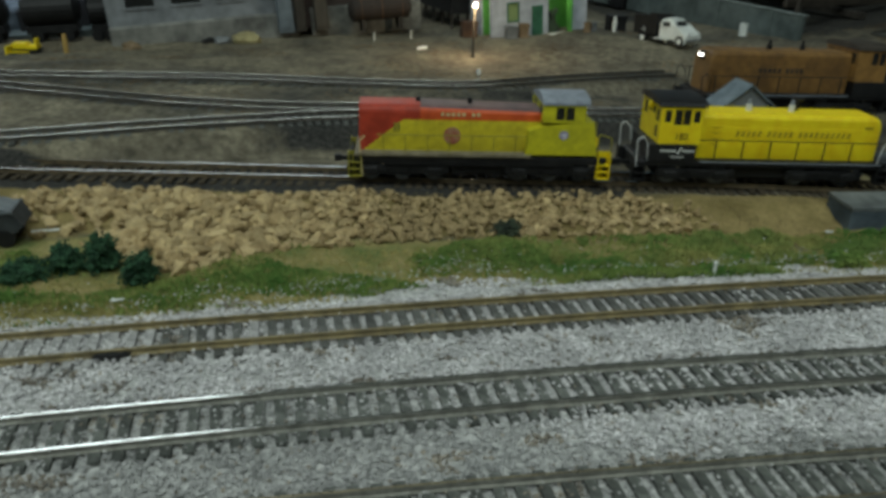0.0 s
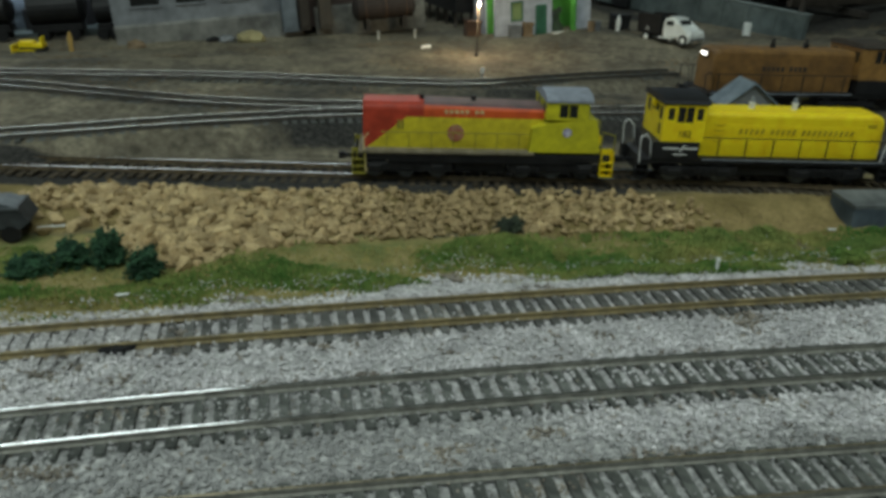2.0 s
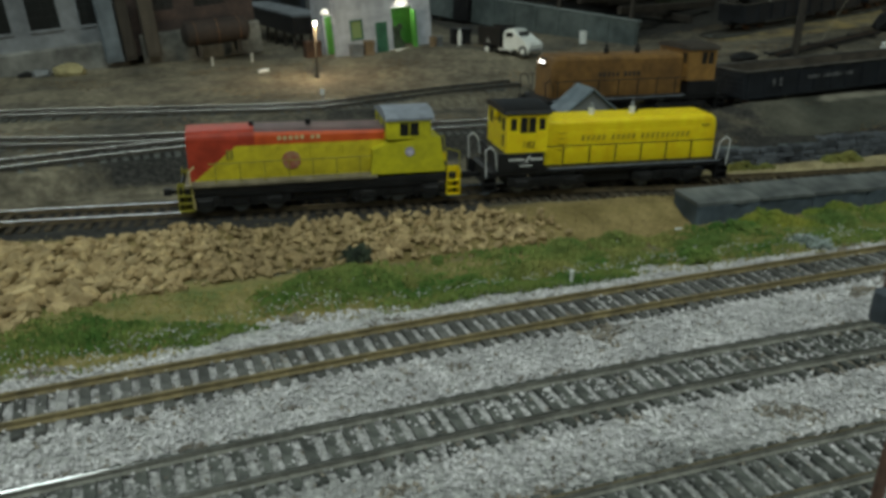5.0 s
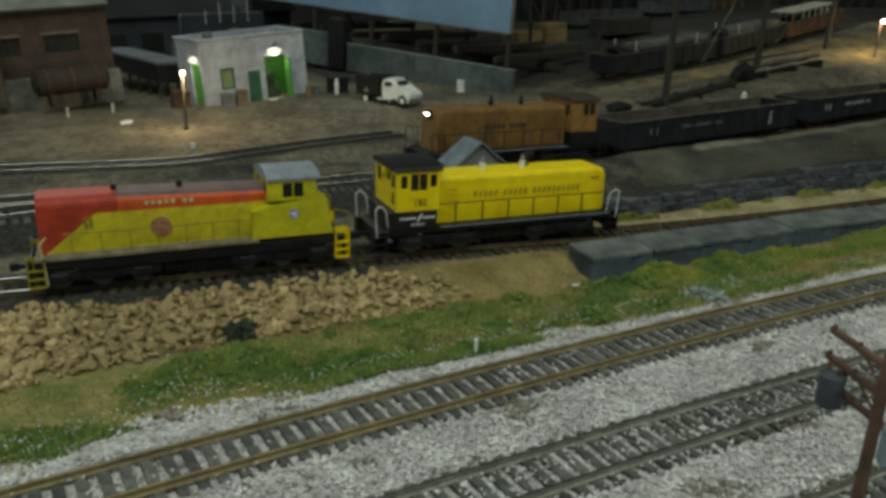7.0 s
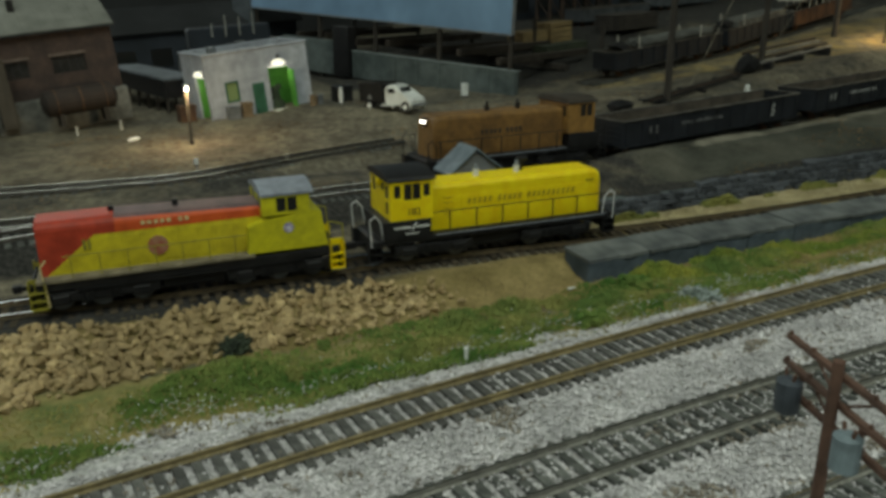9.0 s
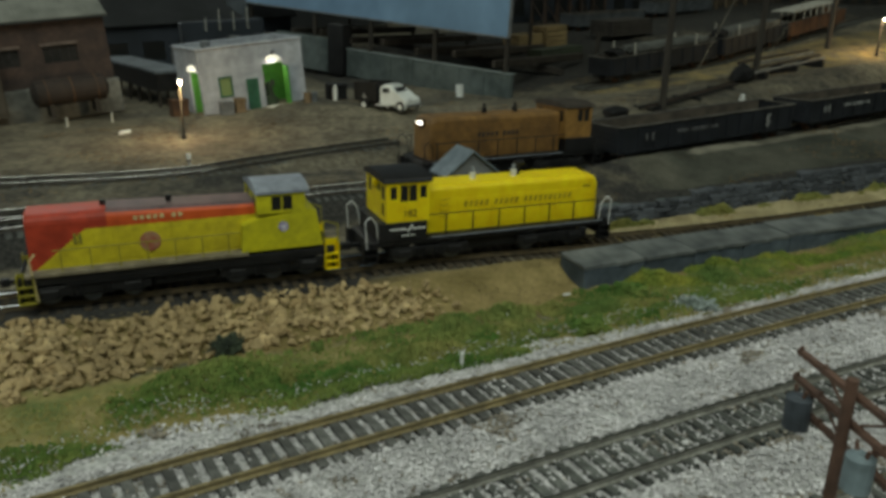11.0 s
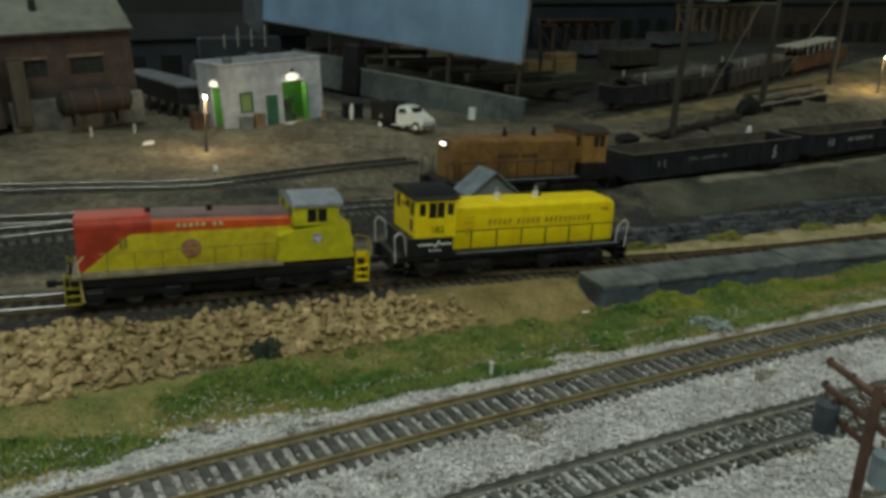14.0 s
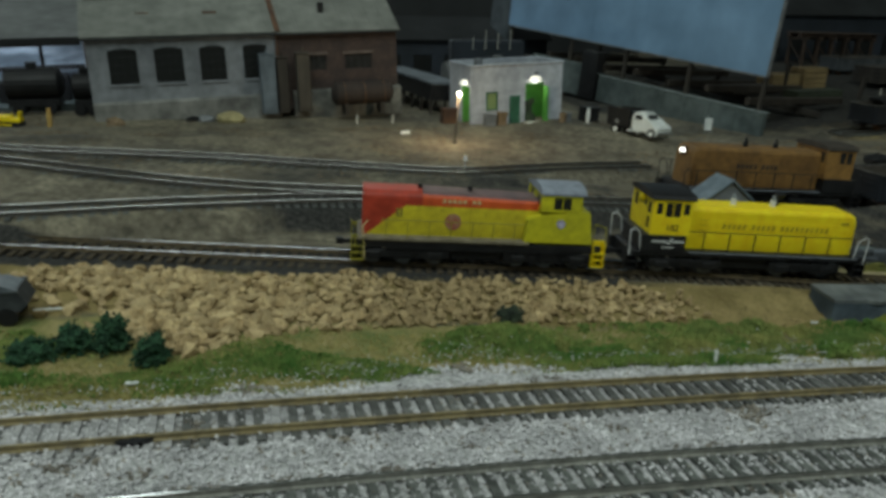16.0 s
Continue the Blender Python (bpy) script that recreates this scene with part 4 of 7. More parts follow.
gondola(along("main_track", 0.377), 0.206, M_GOND, "empty black model gondola car with faded side lettering", stencil=M_FAINT)
gondola(along("main_track", 0.6), 0.2, M_GOND, "black model gondola car with white side lettering", 11)
gondola(along("main_track", 0.818), 0.18, M_RUST, "rusty brown model gondola car on the embankment track", 11, ())


# ---- the front of the layout: ballast, turf, rubble ----
def scatter_ballast():
    """Crushed stone round the front tracks: pale, dirty and brown-stained grains, thinning out into the turf."""
    rng = np.random.default_rng(3)
    n = 185000
    x = rng.uniform(-0.24, 0.56, n)
    y = rng.uniform(0.09, 0.36, n)
    edge = front_line(x) + ballast_edge(x) - 0.003
    wob = np.array([noise.noise(Vector((a * 45, b * 45, 7))) for a, b in zip(x, y)]) * 0.012
    keep = (y < edge + wob) | ((y < edge + 0.012 + wob) & (rng.random(n) < 0.26)) | ((y < edge + 0.028) & (rng.random(n) < 0.006 + 0.014 * np.exp(-((x - 0.085) / 0.05) ** 2)))
    keep &= np.hypot(x - 0.1668, y - 0.2915) > 0.006
    x, y = x[keep], y[keep]
    z = np.where(y < front_line(x) + 0.02, -0.0022, -0.0035) + rng.uniform(0.0, 0.0015, len(x))
    z = np.where(y > front_line(x) + ballast_edge(x), z + 0.0022, z)
    by_front, by_yard, by_near = [np.abs(y - line(x)) < 0.0134 for line in (front_line, yard_line, near_line)]
    bed = by_front | by_yard | by_near
    z = np.where(bed, rng.uniform(-0.0025, -0.0013, len(x)), z)
    stray = by_yard & (rng.random(len(x)) < 0.2 - 0.07 * np.clip((x - 0.04) / 0.1, 0, 1)) | by_near & (rng.random(len(x)) < 0.1)
    stray |= by_front & (rng.random(len(x)) < 0.02 + 0.3 * np.clip((-0.01 - x) / 0.08, 0, 1))
    z = np.where(stray, -0.0002, z)
    s = np.where(bed, rng.uniform(0.0005, 0.0008, len(x)), rng.uniform(0.0005, 0.001, len(x)))
    wav = np.array([noise.noise(Vector((a * 16, b * 30, 41))) for a, b in zip(x, y)]) * 0.02
    dull = y + wav + rng.uniform(-0.006, 0.006, len(x)) < yard_line(x) + 0.014 - 0.3 * np.clip(x + 0.03, 0, 0.5)
    spot = np.array([noise.noise(Vector((a * 34, b * 90, 53))) + 0.5 * noise.noise(Vector((a * 120, b * 160, 57))) for a, b in zip(x, y)])
    brown = (spot + rng.uniform(-0.12, 0.12, len(x)) > 0.42 - 0.1 * np.clip(-x / 0.1, 0, 1)) | (rng.random(len(x)) < 0.035)
    s = np.where(y > front_line(x) + ballast_edge(x) - 0.001, s * 0.5, s)
    P = np.stack([x, y, z], 1)
    for name, pick, material, seed, label in (
            ("ballast", ~dull & ~brown, M_GRAVEL, 4, "loose pale grey and white crushed stone ballast round the front tracks"),
            ("dirty_ballast", dull & ~brown, M_GRAVELDULL, 14, "dirty grey-green crushed stone ballast round the nearest tracks"),
            ("stained_ballast", brown, M_GRAVELBROWN, 24, "brown-stained crushed stone in patches between the front tracks")):
        tagged(grains(name, P[pick], s[pick], material, seed=seed), label, "ballast", kind="stuff")


def scatter_turf():
    """Foam turf in deep green clumps, thinning to straw and bare ground between them."""
    rng = np.random.default_rng(5)
    n = 400000
    x = rng.uniform(-0.26, 0.62, n)
    y = rng.uniform(0.2, 0.385, n)
    lo = front_line(x) + ballast_edge(x) - 0.004
    hi = np.interp(x, [-0.3, -0.15, -0.11, -0.063, -0.043, -0.019, 0.03, 0.058, 0.086, 0.113, 0.185, 0.228, 0.25, 0.27, 0.62], [0.33, 0.318, 0.31, 0.292, 0.312, 0.322, 0.318, 0.325, 0.331, 0.335, 0.338, 0.344, 0.35, 0.357, 0.374])
    inside = (y > lo - 0.004) & (y < hi + 0.004)
    x, y, lo, hi = x[inside], y[inside], lo[inside], hi[inside]
    big = np.array([noise.noise(Vector((a * 20, b * 40, 2))) for a, b in zip(x, y)])
    small = np.array([noise.noise(Vector((a * 110, b * 140, 4))) for a, b in zip(x, y)])
    k = (y - lo) / (hi - lo)
    clump = big + 0.35 * small + 0.14 + 0.04 * np.clip((x - 0.13) / 0.08, 0, 1) - 0.16 * np.clip((-0.04 - x) / 0.05, 0, 1) - 0.5 * np.clip(k - 0.72, 0, 1) - 0.6 * np.clip(0.1 - k, 0, 1)
    clump -= 0.5 * np.exp(-((x - 0.005) / 0.03) ** 2 - ((y - 0.305) / 0.012) ** 2)
    clump += 0.3 * np.exp(-((x + 0.02) / 0.05) ** 2 - ((y - 0.275) / 0.02) ** 2) + 0.25 * np.exp(-((x - 0.1) / 0.05) ** 2 - ((y - 0.305) / 0.02) ** 2)
    r = rng.random(len(x))
    keep = r < np.clip(0.3 + 1.35 * clump, 0.16, 0.95)
    x, y, clump, r = x[keep], y[keep], clump[keep], r[keep]
    g = np.array([ground(a, b) for a, b in zip(x, y)])
    z = g + rng.uniform(0, 1, len(x)) ** 0.7 * (0.0005 + 0.005 * np.clip(clump, 0, 0.6))
    s = rng.uniform(0.0004, 0.0009, len(x))
    dry = rng.random(len(x)) < np.clip(0.62 - 2.0 * clump + 0.5 * np.clip((x - 0.18) / 0.1, 0, 1) + 0.6 * np.clip((-0.045 - x) / 0.03, 0, 1) * np.clip((0.272 - y) / 0.01, 0, 1), 0.06, 0.97)
    P = np.stack([x, y, z], 1)
    tagged(grains("turf", P[~dry], s[~dry], M_GRASS, seed=6, squash=1.2, four=True), "clumpy green foam turf on the bank beside the track", "grass", kind="stuff")
    tagged(grains("dry_turf", P[dry], s[dry] * 0.85, M_DRYGRASS, seed=7, squash=1.1, four=True), "yellowed dry foam turf among the green", "grass", kind="stuff")


def scatter_block_grass():
    """Taller yellow-green grass leaning against the foot of the concrete blocks."""
    rng = np.random.default_rng(18)
    n = 30000
    x = rng.uniform(0.285, 0.66, n)
    foot = 0.3565 + 0.053 * (x - 0.2685)
    y = foot - 0.017 * rng.random(n) ** 1.3
    d = np.array([noise.noise(Vector((a * 38, b * 70, 61))) for a, b in zip(x, y)]) + 0.3 * np.array([noise.noise(Vector((a * 130, b * 150, 63))) for a, b in zip(x, y)])
    keep = d > -0.12
    x, y, d, foot = x[keep], y[keep], d[keep], foot[keep]
    z = np.array([ground(a, b) for a, b in zip(x, y)]) + rng.random(len(x)) * (0.001 + 0.0085 * np.clip(d + 0.1, 0, 0.7) * np.clip(1.1 - (foot - y) / 0.018, 0, 1))
    tagged(grains("block_grass", np.stack([x, y, z], 1), rng.uniform(0.0005, 0.0011, len(x)), M_YELLOWGRASS, seed=19, squash=1.5, four=True), "tall yellow-green grass along the foot of the concrete blocks", "grass", kind="stuff")


def scatter_bank_grass():
    """Soft olive tufts standing on the bank between the front track and the sand."""
    rng = np.random.default_rng(28)
    n = 60000
    x = rng.uniform(0.1, 0.36, n)
    lo, hi = front_line(x) + ballast_edge(x) + 0.004, np.interp(x, [0.1, 0.2, 0.25, 0.28, 0.36], [0.331, 0.336, 0.348, 0.353, 0.358])
    y = lo + (hi - lo) * rng.random(n)
    d = np.array([noise.noise(Vector((a * 42, b * 70, 71))) for a, b in zip(x, y)]) + 0.35 * np.array([noise.noise(Vector((a * 120, b * 150, 73))) for a, b in zip(x, y)])
    keep = d > 0.08 + 0.25 * np.clip((0.16 - x) / 0.06, 0, 1)
    x, y, d = x[keep], y[keep], d[keep]
    z = np.array([ground(a, b) for a, b in zip(x, y)]) + rng.random(len(x)) * (0.001 + 0.011 * np.clip(d - 0.05, 0, 0.5))
    tagged(grains("bank_grass", np.stack([x, y, z], 1), rng.uniform(0.0005, 0.001, len(x)), M_OLIVEGRASS, seed=29, squash=1.4, four=True), "soft olive-green grass tufts on the bank", "grass", kind="stuff")


def scatter_weeds():
    """Low dry weeds along the foot of the retaining wall and about the yard."""
    rng = np.random.default_rng(8)
    n = 36000
    x = rng.uniform(0.3, 0.8, n)
    y = np.array([wall_line(a) for a in x]) - rng.uniform(0.0, 0.01, n)
    d = np.array([noise.noise(Vector((a * 30, b * 60, 9))) for a, b in zip(x, y)])
    d = d + 0.3 * np.array([noise.noise(Vector((a * 110, b * 90, 12))) for a, b in zip(x, y)]) + 0.16 * np.clip((x - 0.36) / 0.06, 0, 1)
    keep = d > 0.2
    x, y, d = x[keep], y[keep], d[keep]
    z = np.array([ground(a, b) for a, b in zip(x, y)]) + rng.uniform(0, 1, len(x)) * 0.012 * np.clip(d - 0.1, 0, 0.6)
    tagged(grains("dry_weeds", np.stack([x, y, z], 1), rng.uniform(0.0004, 0.0011, len(x)), M_WALLWEED, seed=9, squash=1.3), "yellow-green dry weeds along the stone retaining wall", "grass", kind="stuff")
    n = 30000
    x = rng.uniform(-0.35, 0.75, n)
    y = rng.uniform(0.44, 0.85, n)
    d = np.array([noise.noise(Vector((a * 14, b * 22, 19))) for a, b in zip(x, y)])
    keep = d > 0.18
    x, y, d = x[keep], y[keep], d[keep]
    z = np.array([ground(a, b) for a, b in zip(x, y)]) + rng.uniform(0, 0.0012, len(x))
    tagged(grains("yard_debris", np.stack([x, y, z], 1), rng.uniform(0.0003, 0.0009, len(x)), M_DIRTBITS, seed=10), "small brown clods and debris on the dirt yard", "debris", kind="stuff")


M_YELLOWGRASS = mat("yellow_green_grass", (0.3, 0.3, 0.06), (0.12, 0.2, 0.045), 45, 1.0, island=0.25, bump=0.2, spec=0.05)
M_OLIVEGRASS = mat("olive_grass", (0.27, 0.27, 0.09), (0.12, 0.19, 0.055), 40, 1.0, island=0.18, bump=0.2, spec=0.05)
M_WALLWEED = mat("dull_yellow_weeds", (0.25, 0.235, 0.075), (0.15, 0.165, 0.05), 45, 1.0, island=0.25, bump=0.2, spec=0.05)
M_DIRTBITS = mat("brown_clods", (0.2, 0.135, 0.07), (0.1, 0.07, 0.04), 20, 0.95, island=0.45)


def scatter_sand():
    """Crumbs of sandstone and straw on the bare sand by the concrete blocks and the siding."""
    rng = np.random.default_rng(15)
    n = 16000
    x = rng.uniform(-0.16, 0.62, n)
    y = np.where(x < 0.28, rng.uniform(0.335, 0.39, n), rng.uniform(0.383, 0.432, n))
    d = np.array([noise.noise(Vector((a * 40, b * 60, 29))) for a, b in zip(x, y)])
    keep = rng.random(n) < np.clip(0.35 + d, 0.05, 1)
    x, y = x[keep], y[keep]
    z = np.array([ground(a, b) for a, b in zip(x, y)]) + rng.uniform(-0.0002, 0.0005, len(x))
    tagged(grains("sand_crumbs", np.stack([x, y, z], 1), rng.uniform(0.0002, 0.0007, len(x)), M_SANDBITS, seed=16), "tan crumbs and straw on the sandy strip by the siding", "debris", kind="stuff")




def scatter_straw():
    """Pale straw along the siding, between its ties and the stone wall."""
    rng = np.random.default_rng(25)
    n = 42000
    x = rng.uniform(0.27, 0.75, n)
    y = np.array([rng.uniform(0.412, wall_line(a) - 0.002) for a in x])
    d = np.array([noise.noise(Vector((a * 30, b * 60, 39))) for a, b in zip(x, y)])
    keep = rng.random(n) < np.clip(0.75 + d, 0.1, 1)
    x, y = x[keep], y[keep]
    z = np.array([ground(a, b) for a, b in zip(x, y)]) + rng.uniform(0.0, 0.0006, len(x))
    tagged(grains("straw", np.stack([x, y, z], 1), rng.uniform(0.0003, 0.0008, len(x)), M_STRAW, seed=26, four=True), "pale dry straw scattered between the siding and the stone wall", "straw", kind="stuff")


M_STRAW = mat("pale_straw", (0.5, 0.43, 0.26), (0.34, 0.29, 0.165), 40, 1.0, island=0.25)
scatter_straw()
M_SANDBITS = mat("tan_crumbs", (0.3, 0.225, 0.11), (0.16, 0.125, 0.06), 30, 0.95, island=0.4)
scatter_sand()
scatter_ballast()
scatter_turf()
scatter_block_grass()
scatter_bank_grass()
scatter_weeds()


def rubble_bank():
    t = thing("rubble_bank", Matrix(), "bank of loose tan sandstone rubble below the siding track", "rocks")
    rng = random.Random(11)
    meshes = []
    for i in range(12):
        bm = B()
        for k in range(16):
            d = Vector((rng.gauss(0, 1), rng.gauss(0, 1), rng.gauss(0, 1))).normalized()
            bm.verts.new((d.x * rng.uniform(0.8, 1.2), d.y * rng.uniform(0.7, 1.0), d.z * rng.uniform(0.5, 0.85)))
        bmesh.ops.convex_hull(bm, input=bm.verts[:])
        for v in [v for v in bm.verts if not v.link_faces]:
            bm.verts.remove(v)
        meshes.append(part("stone", bm, M_ROCK, t))
    used, P = 0, []
    xs = [-0.16, -0.11, -0.063, -0.033, 0.03, 0.11, 0.19]
    fr = [0.335, 0.323, 0.291, 0.314, 0.327, 0.337, 0.343]
    places = []
    tries = 0
    while len(places) < 2500 and tries < 30000:
        tries += 1
        x = rng.uniform(-0.157, 0.194)
        y = rng.uniform(0.288, 0.397)
        lo = float(np.interp(x, xs, fr))
        hi = float(np.interp(x, [-0.158, -0.12, -0.104, -0.09, -0.072, -0.063, -0.02, -0.007, 0.004, 0.017, 0.032, 0.05, 0.063, 0.09, 0.13, 0.17, 0.192],
                             [0.381, 0.389, 0.382, 0.389, 0.387, 0.38, 0.378, 0.385, 0.391, 0.389, 0.382, 0.376, 0.384, 0.388, 0.388, 0.381, 0.366]))
        if y > hi or y < lo + 0.003 or (y < lo + 0.012 and rng.random() < 0.45):
            continue
        if x < -0.1 and y < 0.362 and rng.random() < 0.8:
            continue
        if x > 0.15 and rng.random() < (x - 0.15) / 0.06:
            continue
        r = rng.choice((0.0014, 0.0017, 0.002, 0.0024, 0.0028, 0.0034)) * rng.uniform(0.85, 1.15) * (1.25 - 0.42 * step(-0.05, 0.02, x))
        if rng.random() < (0.16 if x < 0.02 and y < lo + 0.03 else 0.03):
            r *= 1.5
        k = (y - lo) / (hi - lo)
        places.append((x, y, -0.0052 + 0.0046 * k ** 1.1 + rng.uniform(-0.0007, 0.0012) * (0.6 + k) - r * 0.1, r))
    places.sort()
    for i, (x, y, z, r) in enumerate(places):
        m = pose(x, y, z, rng.uniform(-50, 50), rng.uniform(-50, 50), rng.uniform(0, 360)) @ Matrix.Diagonal((r, r * rng.uniform(0.8, 1.15), r * rng.uniform(0.8, 1.1), 1))
        if 0.02 < x < 0.1 and used < 290 and r > 0.0017:
            if used < 12:
                meshes[used].matrix_basis = m
            else:
                o = meshes[i % 12].copy()
                scene.collection.objects.link(o)
                o.parent, o.matrix_basis = t, m
            used += 1
        else:
            P.append(m)
    verts, faces = [], []
    for i, m in enumerate(P):
        me = meshes[i % 12].data
        k = len(verts)
        verts += [tuple(m @ v.co) for v in me.vertices]
        faces += [tuple(k + j for j in p.vertices) for p in me.polygons]
    me = bpy.data.meshes.new("rubble")
    me.from_pydata(verts, [], faces)
    me.materials.append(M_ROCKS)
    o = new("rubble", me)
    o.parent = t
    o["kind"] = "stuff"


rubble_bank()


def bush(x, y, r, h, label, material=None, n=2000, seed=1):
    t = thing("bush", pose(x, y, ground(x, y)), label, "bush", "bushes")
    rng = np.random.default_rng(seed)
    part("stem", cyl(B(), (0, 0, -0.001), (0, 0, h * 0.6), r * 0.12, 6, r * 0.05), M_DKWOOD, t)
    d = rng.normal(size=(n, 3))
    d /= np.linalg.norm(d, axis=1)[:, None]
    k = rng.uniform(0.25, 1.0, n) ** 0.6
    b = np.array([1 + 0.9 * noise.noise(Vector(v * 1.7) + Vector((seed * 3, 0, 0))) + 0.5 * noise.noise(Vector(v * 4.5) + Vector((seed * 5, 2, 0))) for v in d])
    P = d * (k * b)[:, None] * np.array([r, r, h * 0.55]) + np.array([0, 0, h * 0.5])
    P[:, 2] = np.maximum(P[:, 2], 0)
    o = grains("foliage", P, rng.uniform(0.0004, 0.0011, n), material or M_BUSH, t, 1.0, seed)
    return t


bush(-0.0905, 0.3, 0.0066, 0.0145, "dark green model bush on the grassy bank", seed=2)
bush(-0.1045, 0.299, 0.0064, 0.0105, "dark green model bush on the grassy bank", seed=3)
bush(-0.0715, 0.287, 0.0062, 0.0115, "dark green model bush on the grassy bank", seed=4)
bush(-0.12, 0.29, 0.0075, 0.0072, "low dark green model bush on the grassy bank", seed=5)
bush(0.0855, 0.343, 0.0062, 0.0058, "small dark grey-green bush at the foot of the rubble", M_DKSHRUB := mat("grey_green_shrub", (0.05, 0.065, 0.04), (0.025, 0.035, 0.025), 150, 0.95, island=0.5), 900, 6)
bush(0.232, 0.302, 0.008, 0.006, "low green shrub beside the front track", M_GRASS, 900, 7)
bush(0.285, 0.345, 0.008, 0.006, "low green shrub against the concrete blocks", M_GRASS, 900, 8)
bush(0.2967, 0.3072, 0.0085, 0.0042, "pale blue-grey lichen clump beside the front track", M_LICHEN := mat("blue_grey_lichen", (0.34, 0.39, 0.38), (0.16, 0.2, 0.18), 120, 0.95, island=0.5), 700, 9)


def small_bits():
    t = thing("marker_post", pose(0.1668, 0.2893, ground(0.1668, 0.2893) + 0.0006), "short white post in the turf beside the track", "post")
    part("post", box(B(), -0.0006, 0.0006, -0.0006, 0.0006, -0.0016, 0.0056, 0.0002), M_WHITE, t)
    part("cap", box(B(), -0.0007, 0.0007, -0.0007, 0.0007, 0.0056, 0.0061, 0.0002), M_WHITE, t)
    for x, y, r in ((-0.073, 0.263, 20), (0.291, 0.316, 60), (0.2515, 0.351, 10)):
        bm = prism(B(), [(-0.0027, -0.0003), (-0.0008, -0.0007), (0.0022, -0.0005), (0.0026, 0.0004), (0.0002, 0.0002), (-0.0015, 0.0007)], "z", 0.0, 0.0006)
        o = link("paper_scrap", bm, M_WHITE)
        o.matrix_world = pose(x, y, ground(x, y) + 0.0026, 14, 3, r)
        tagged(o, "pale scrap lying in the turf", "scrap", "pale scraps")
    bm = lump(91, 0.0042, 0.5, 0.6)
    o = link("cinder_lump", bm, M_BLACK)
    o.matrix_world = pose(-0.0605, 0.2215, 0.0, 0, 0, 12) @ Matrix.Diagonal((1.7, 0.6, 1, 1))
    tagged(o, "dark charred lump lying against the front rail", "cinder")
    o = link("fallen_stick", cyl(B(), (-0.007, 0, 0), (0.007, 0.001, 0.0004), 0.0005, 6), M_WHITE)
    o.matrix_world = pose(-0.129, 0.339, ground(-0.129, 0.339) + 0.002, 0, 0, 6)
    tagged(o, "thin white stick lying on the sandy slope", "stick")


small_bits()


def dump_wagon():
    """The grey tipped wagon standing on the sand at the foot of the rubble."""
    x, y = -0.147, 0.332
    t = thing("dump_wagon", pose(x, y, ground(x, y), 0, -3, 8) @ Matrix.Diagonal((0.8, 0.8, 0.74, 1)), "grey steel dump wagon on the sandy slope by the rubble", "wagon")
    b = part("body", prism(B(), [(-0.028, 0.0105), (0.0125, 0.0085), (0.017, 0.0125), (0.0125, 0.0215), (-0.028, 0.0215)], "y", -0.0105, 0.0105), M_WAGON, t)
    part("rim", box(box(B(), -0.0285, 0.0132, -0.0112, -0.0102, 0.0208, 0.0222), -0.0285, 0.0132, 0.0102, 0.0112, 0.0208, 0.0222), M_PALESTEEL, b)
    part("load", prism(B(), [(-0.027, 0.0216), (0.0115, 0.0216), (0.004, 0.025), (-0.02, 0.0262)], "y", -0.0095, 0.0095), M_PALESTEEL, b)
    part("chassis", box(B(), -0.026, 0.012, -0.007, 0.007, 0.006, 0.0095, 0.0005), M_BLACK, t)
    for wx in (-0.019, 0.006):
        for s in (-1, 1):
            part("wheel", cyl(B(), (wx, s * 0.0075, 0.0052), (wx, s * 0.0105, 0.0052), 0.0055, 14), M_BLACK, t)


M_WAGON = mat("dark_worn_steel", (0.05, 0.056, 0.06), (0.03, 0.034, 0.037), 80, 0.7)
M_PALESTEEL = mat("pale_worn_steel", (0.13, 0.15, 0.165), (0.08, 0.09, 0.1), 80, 0.6)
dump_wagon()


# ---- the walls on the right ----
M_BLOCKTOP = mat("paler_grey_concrete", (0.135, 0.145, 0.143), (0.066, 0.074, 0.077), 45, 0.85, per_object=0.2, bump=0.5)


def block_wall():
    t = thing("block_wall", Matrix(), "low wall of blue-grey concrete blocks along the siding", "wall")
    x = 0.2685
    rng = random.Random(5)
    for n in (0.036, 0.034, 0.036, 0.037, 0.045, 0.05, 0.06, 0.05, 0.06):
        y = 0.3575 + 0.053 * (x - 0.2685)
        a = math.degrees(math.atan(0.053)) + rng.uniform(-0.6, 0.6)
        drop = rng.uniform(-0.0004, 0.0004) - 0.003 * step(0.4, 0.6, x)
        u0 = -0.003 if x < 0.27 else 0.0002
        bm = prism(B(), [(0, -0.013), (0.0, 0.0018), (0.0225, 0.003), (0.0225, -0.013)], "x", u0, n - 0.0002)
        bmesh.ops.bevel(bm, geom=bm.edges[:], offset=0.0005, segments=1, affect="EDGES")
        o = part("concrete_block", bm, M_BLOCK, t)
        o.matrix_basis = pose(x, y, drop, 0, 0, a)
        # the paler slab on top, with a chipped front edge
        cuts = np.linspace(u0 - 0.0004, n - 0.0005, 7)
        bm = prism(B(), [(float(u), -0.0006 + rng.uniform(-0.0008, 0.0008)) for u in cuts] + [(n - 0.0005, 0.0222), (u0 - 0.0004, 0.0222)], "z", 0.0, 0.0018)
        for v in bm.verts:
            v.co.z += 0.0018 + 0.0012 * (v.co.y / 0.0225)
        cap = part("block_top", bm, M_BLOCKTOP, t, "paler grey top slab")
        cap.matrix_basis = pose(x, y, drop, 0, 0, a)
        x += n
    return t


block_wall()


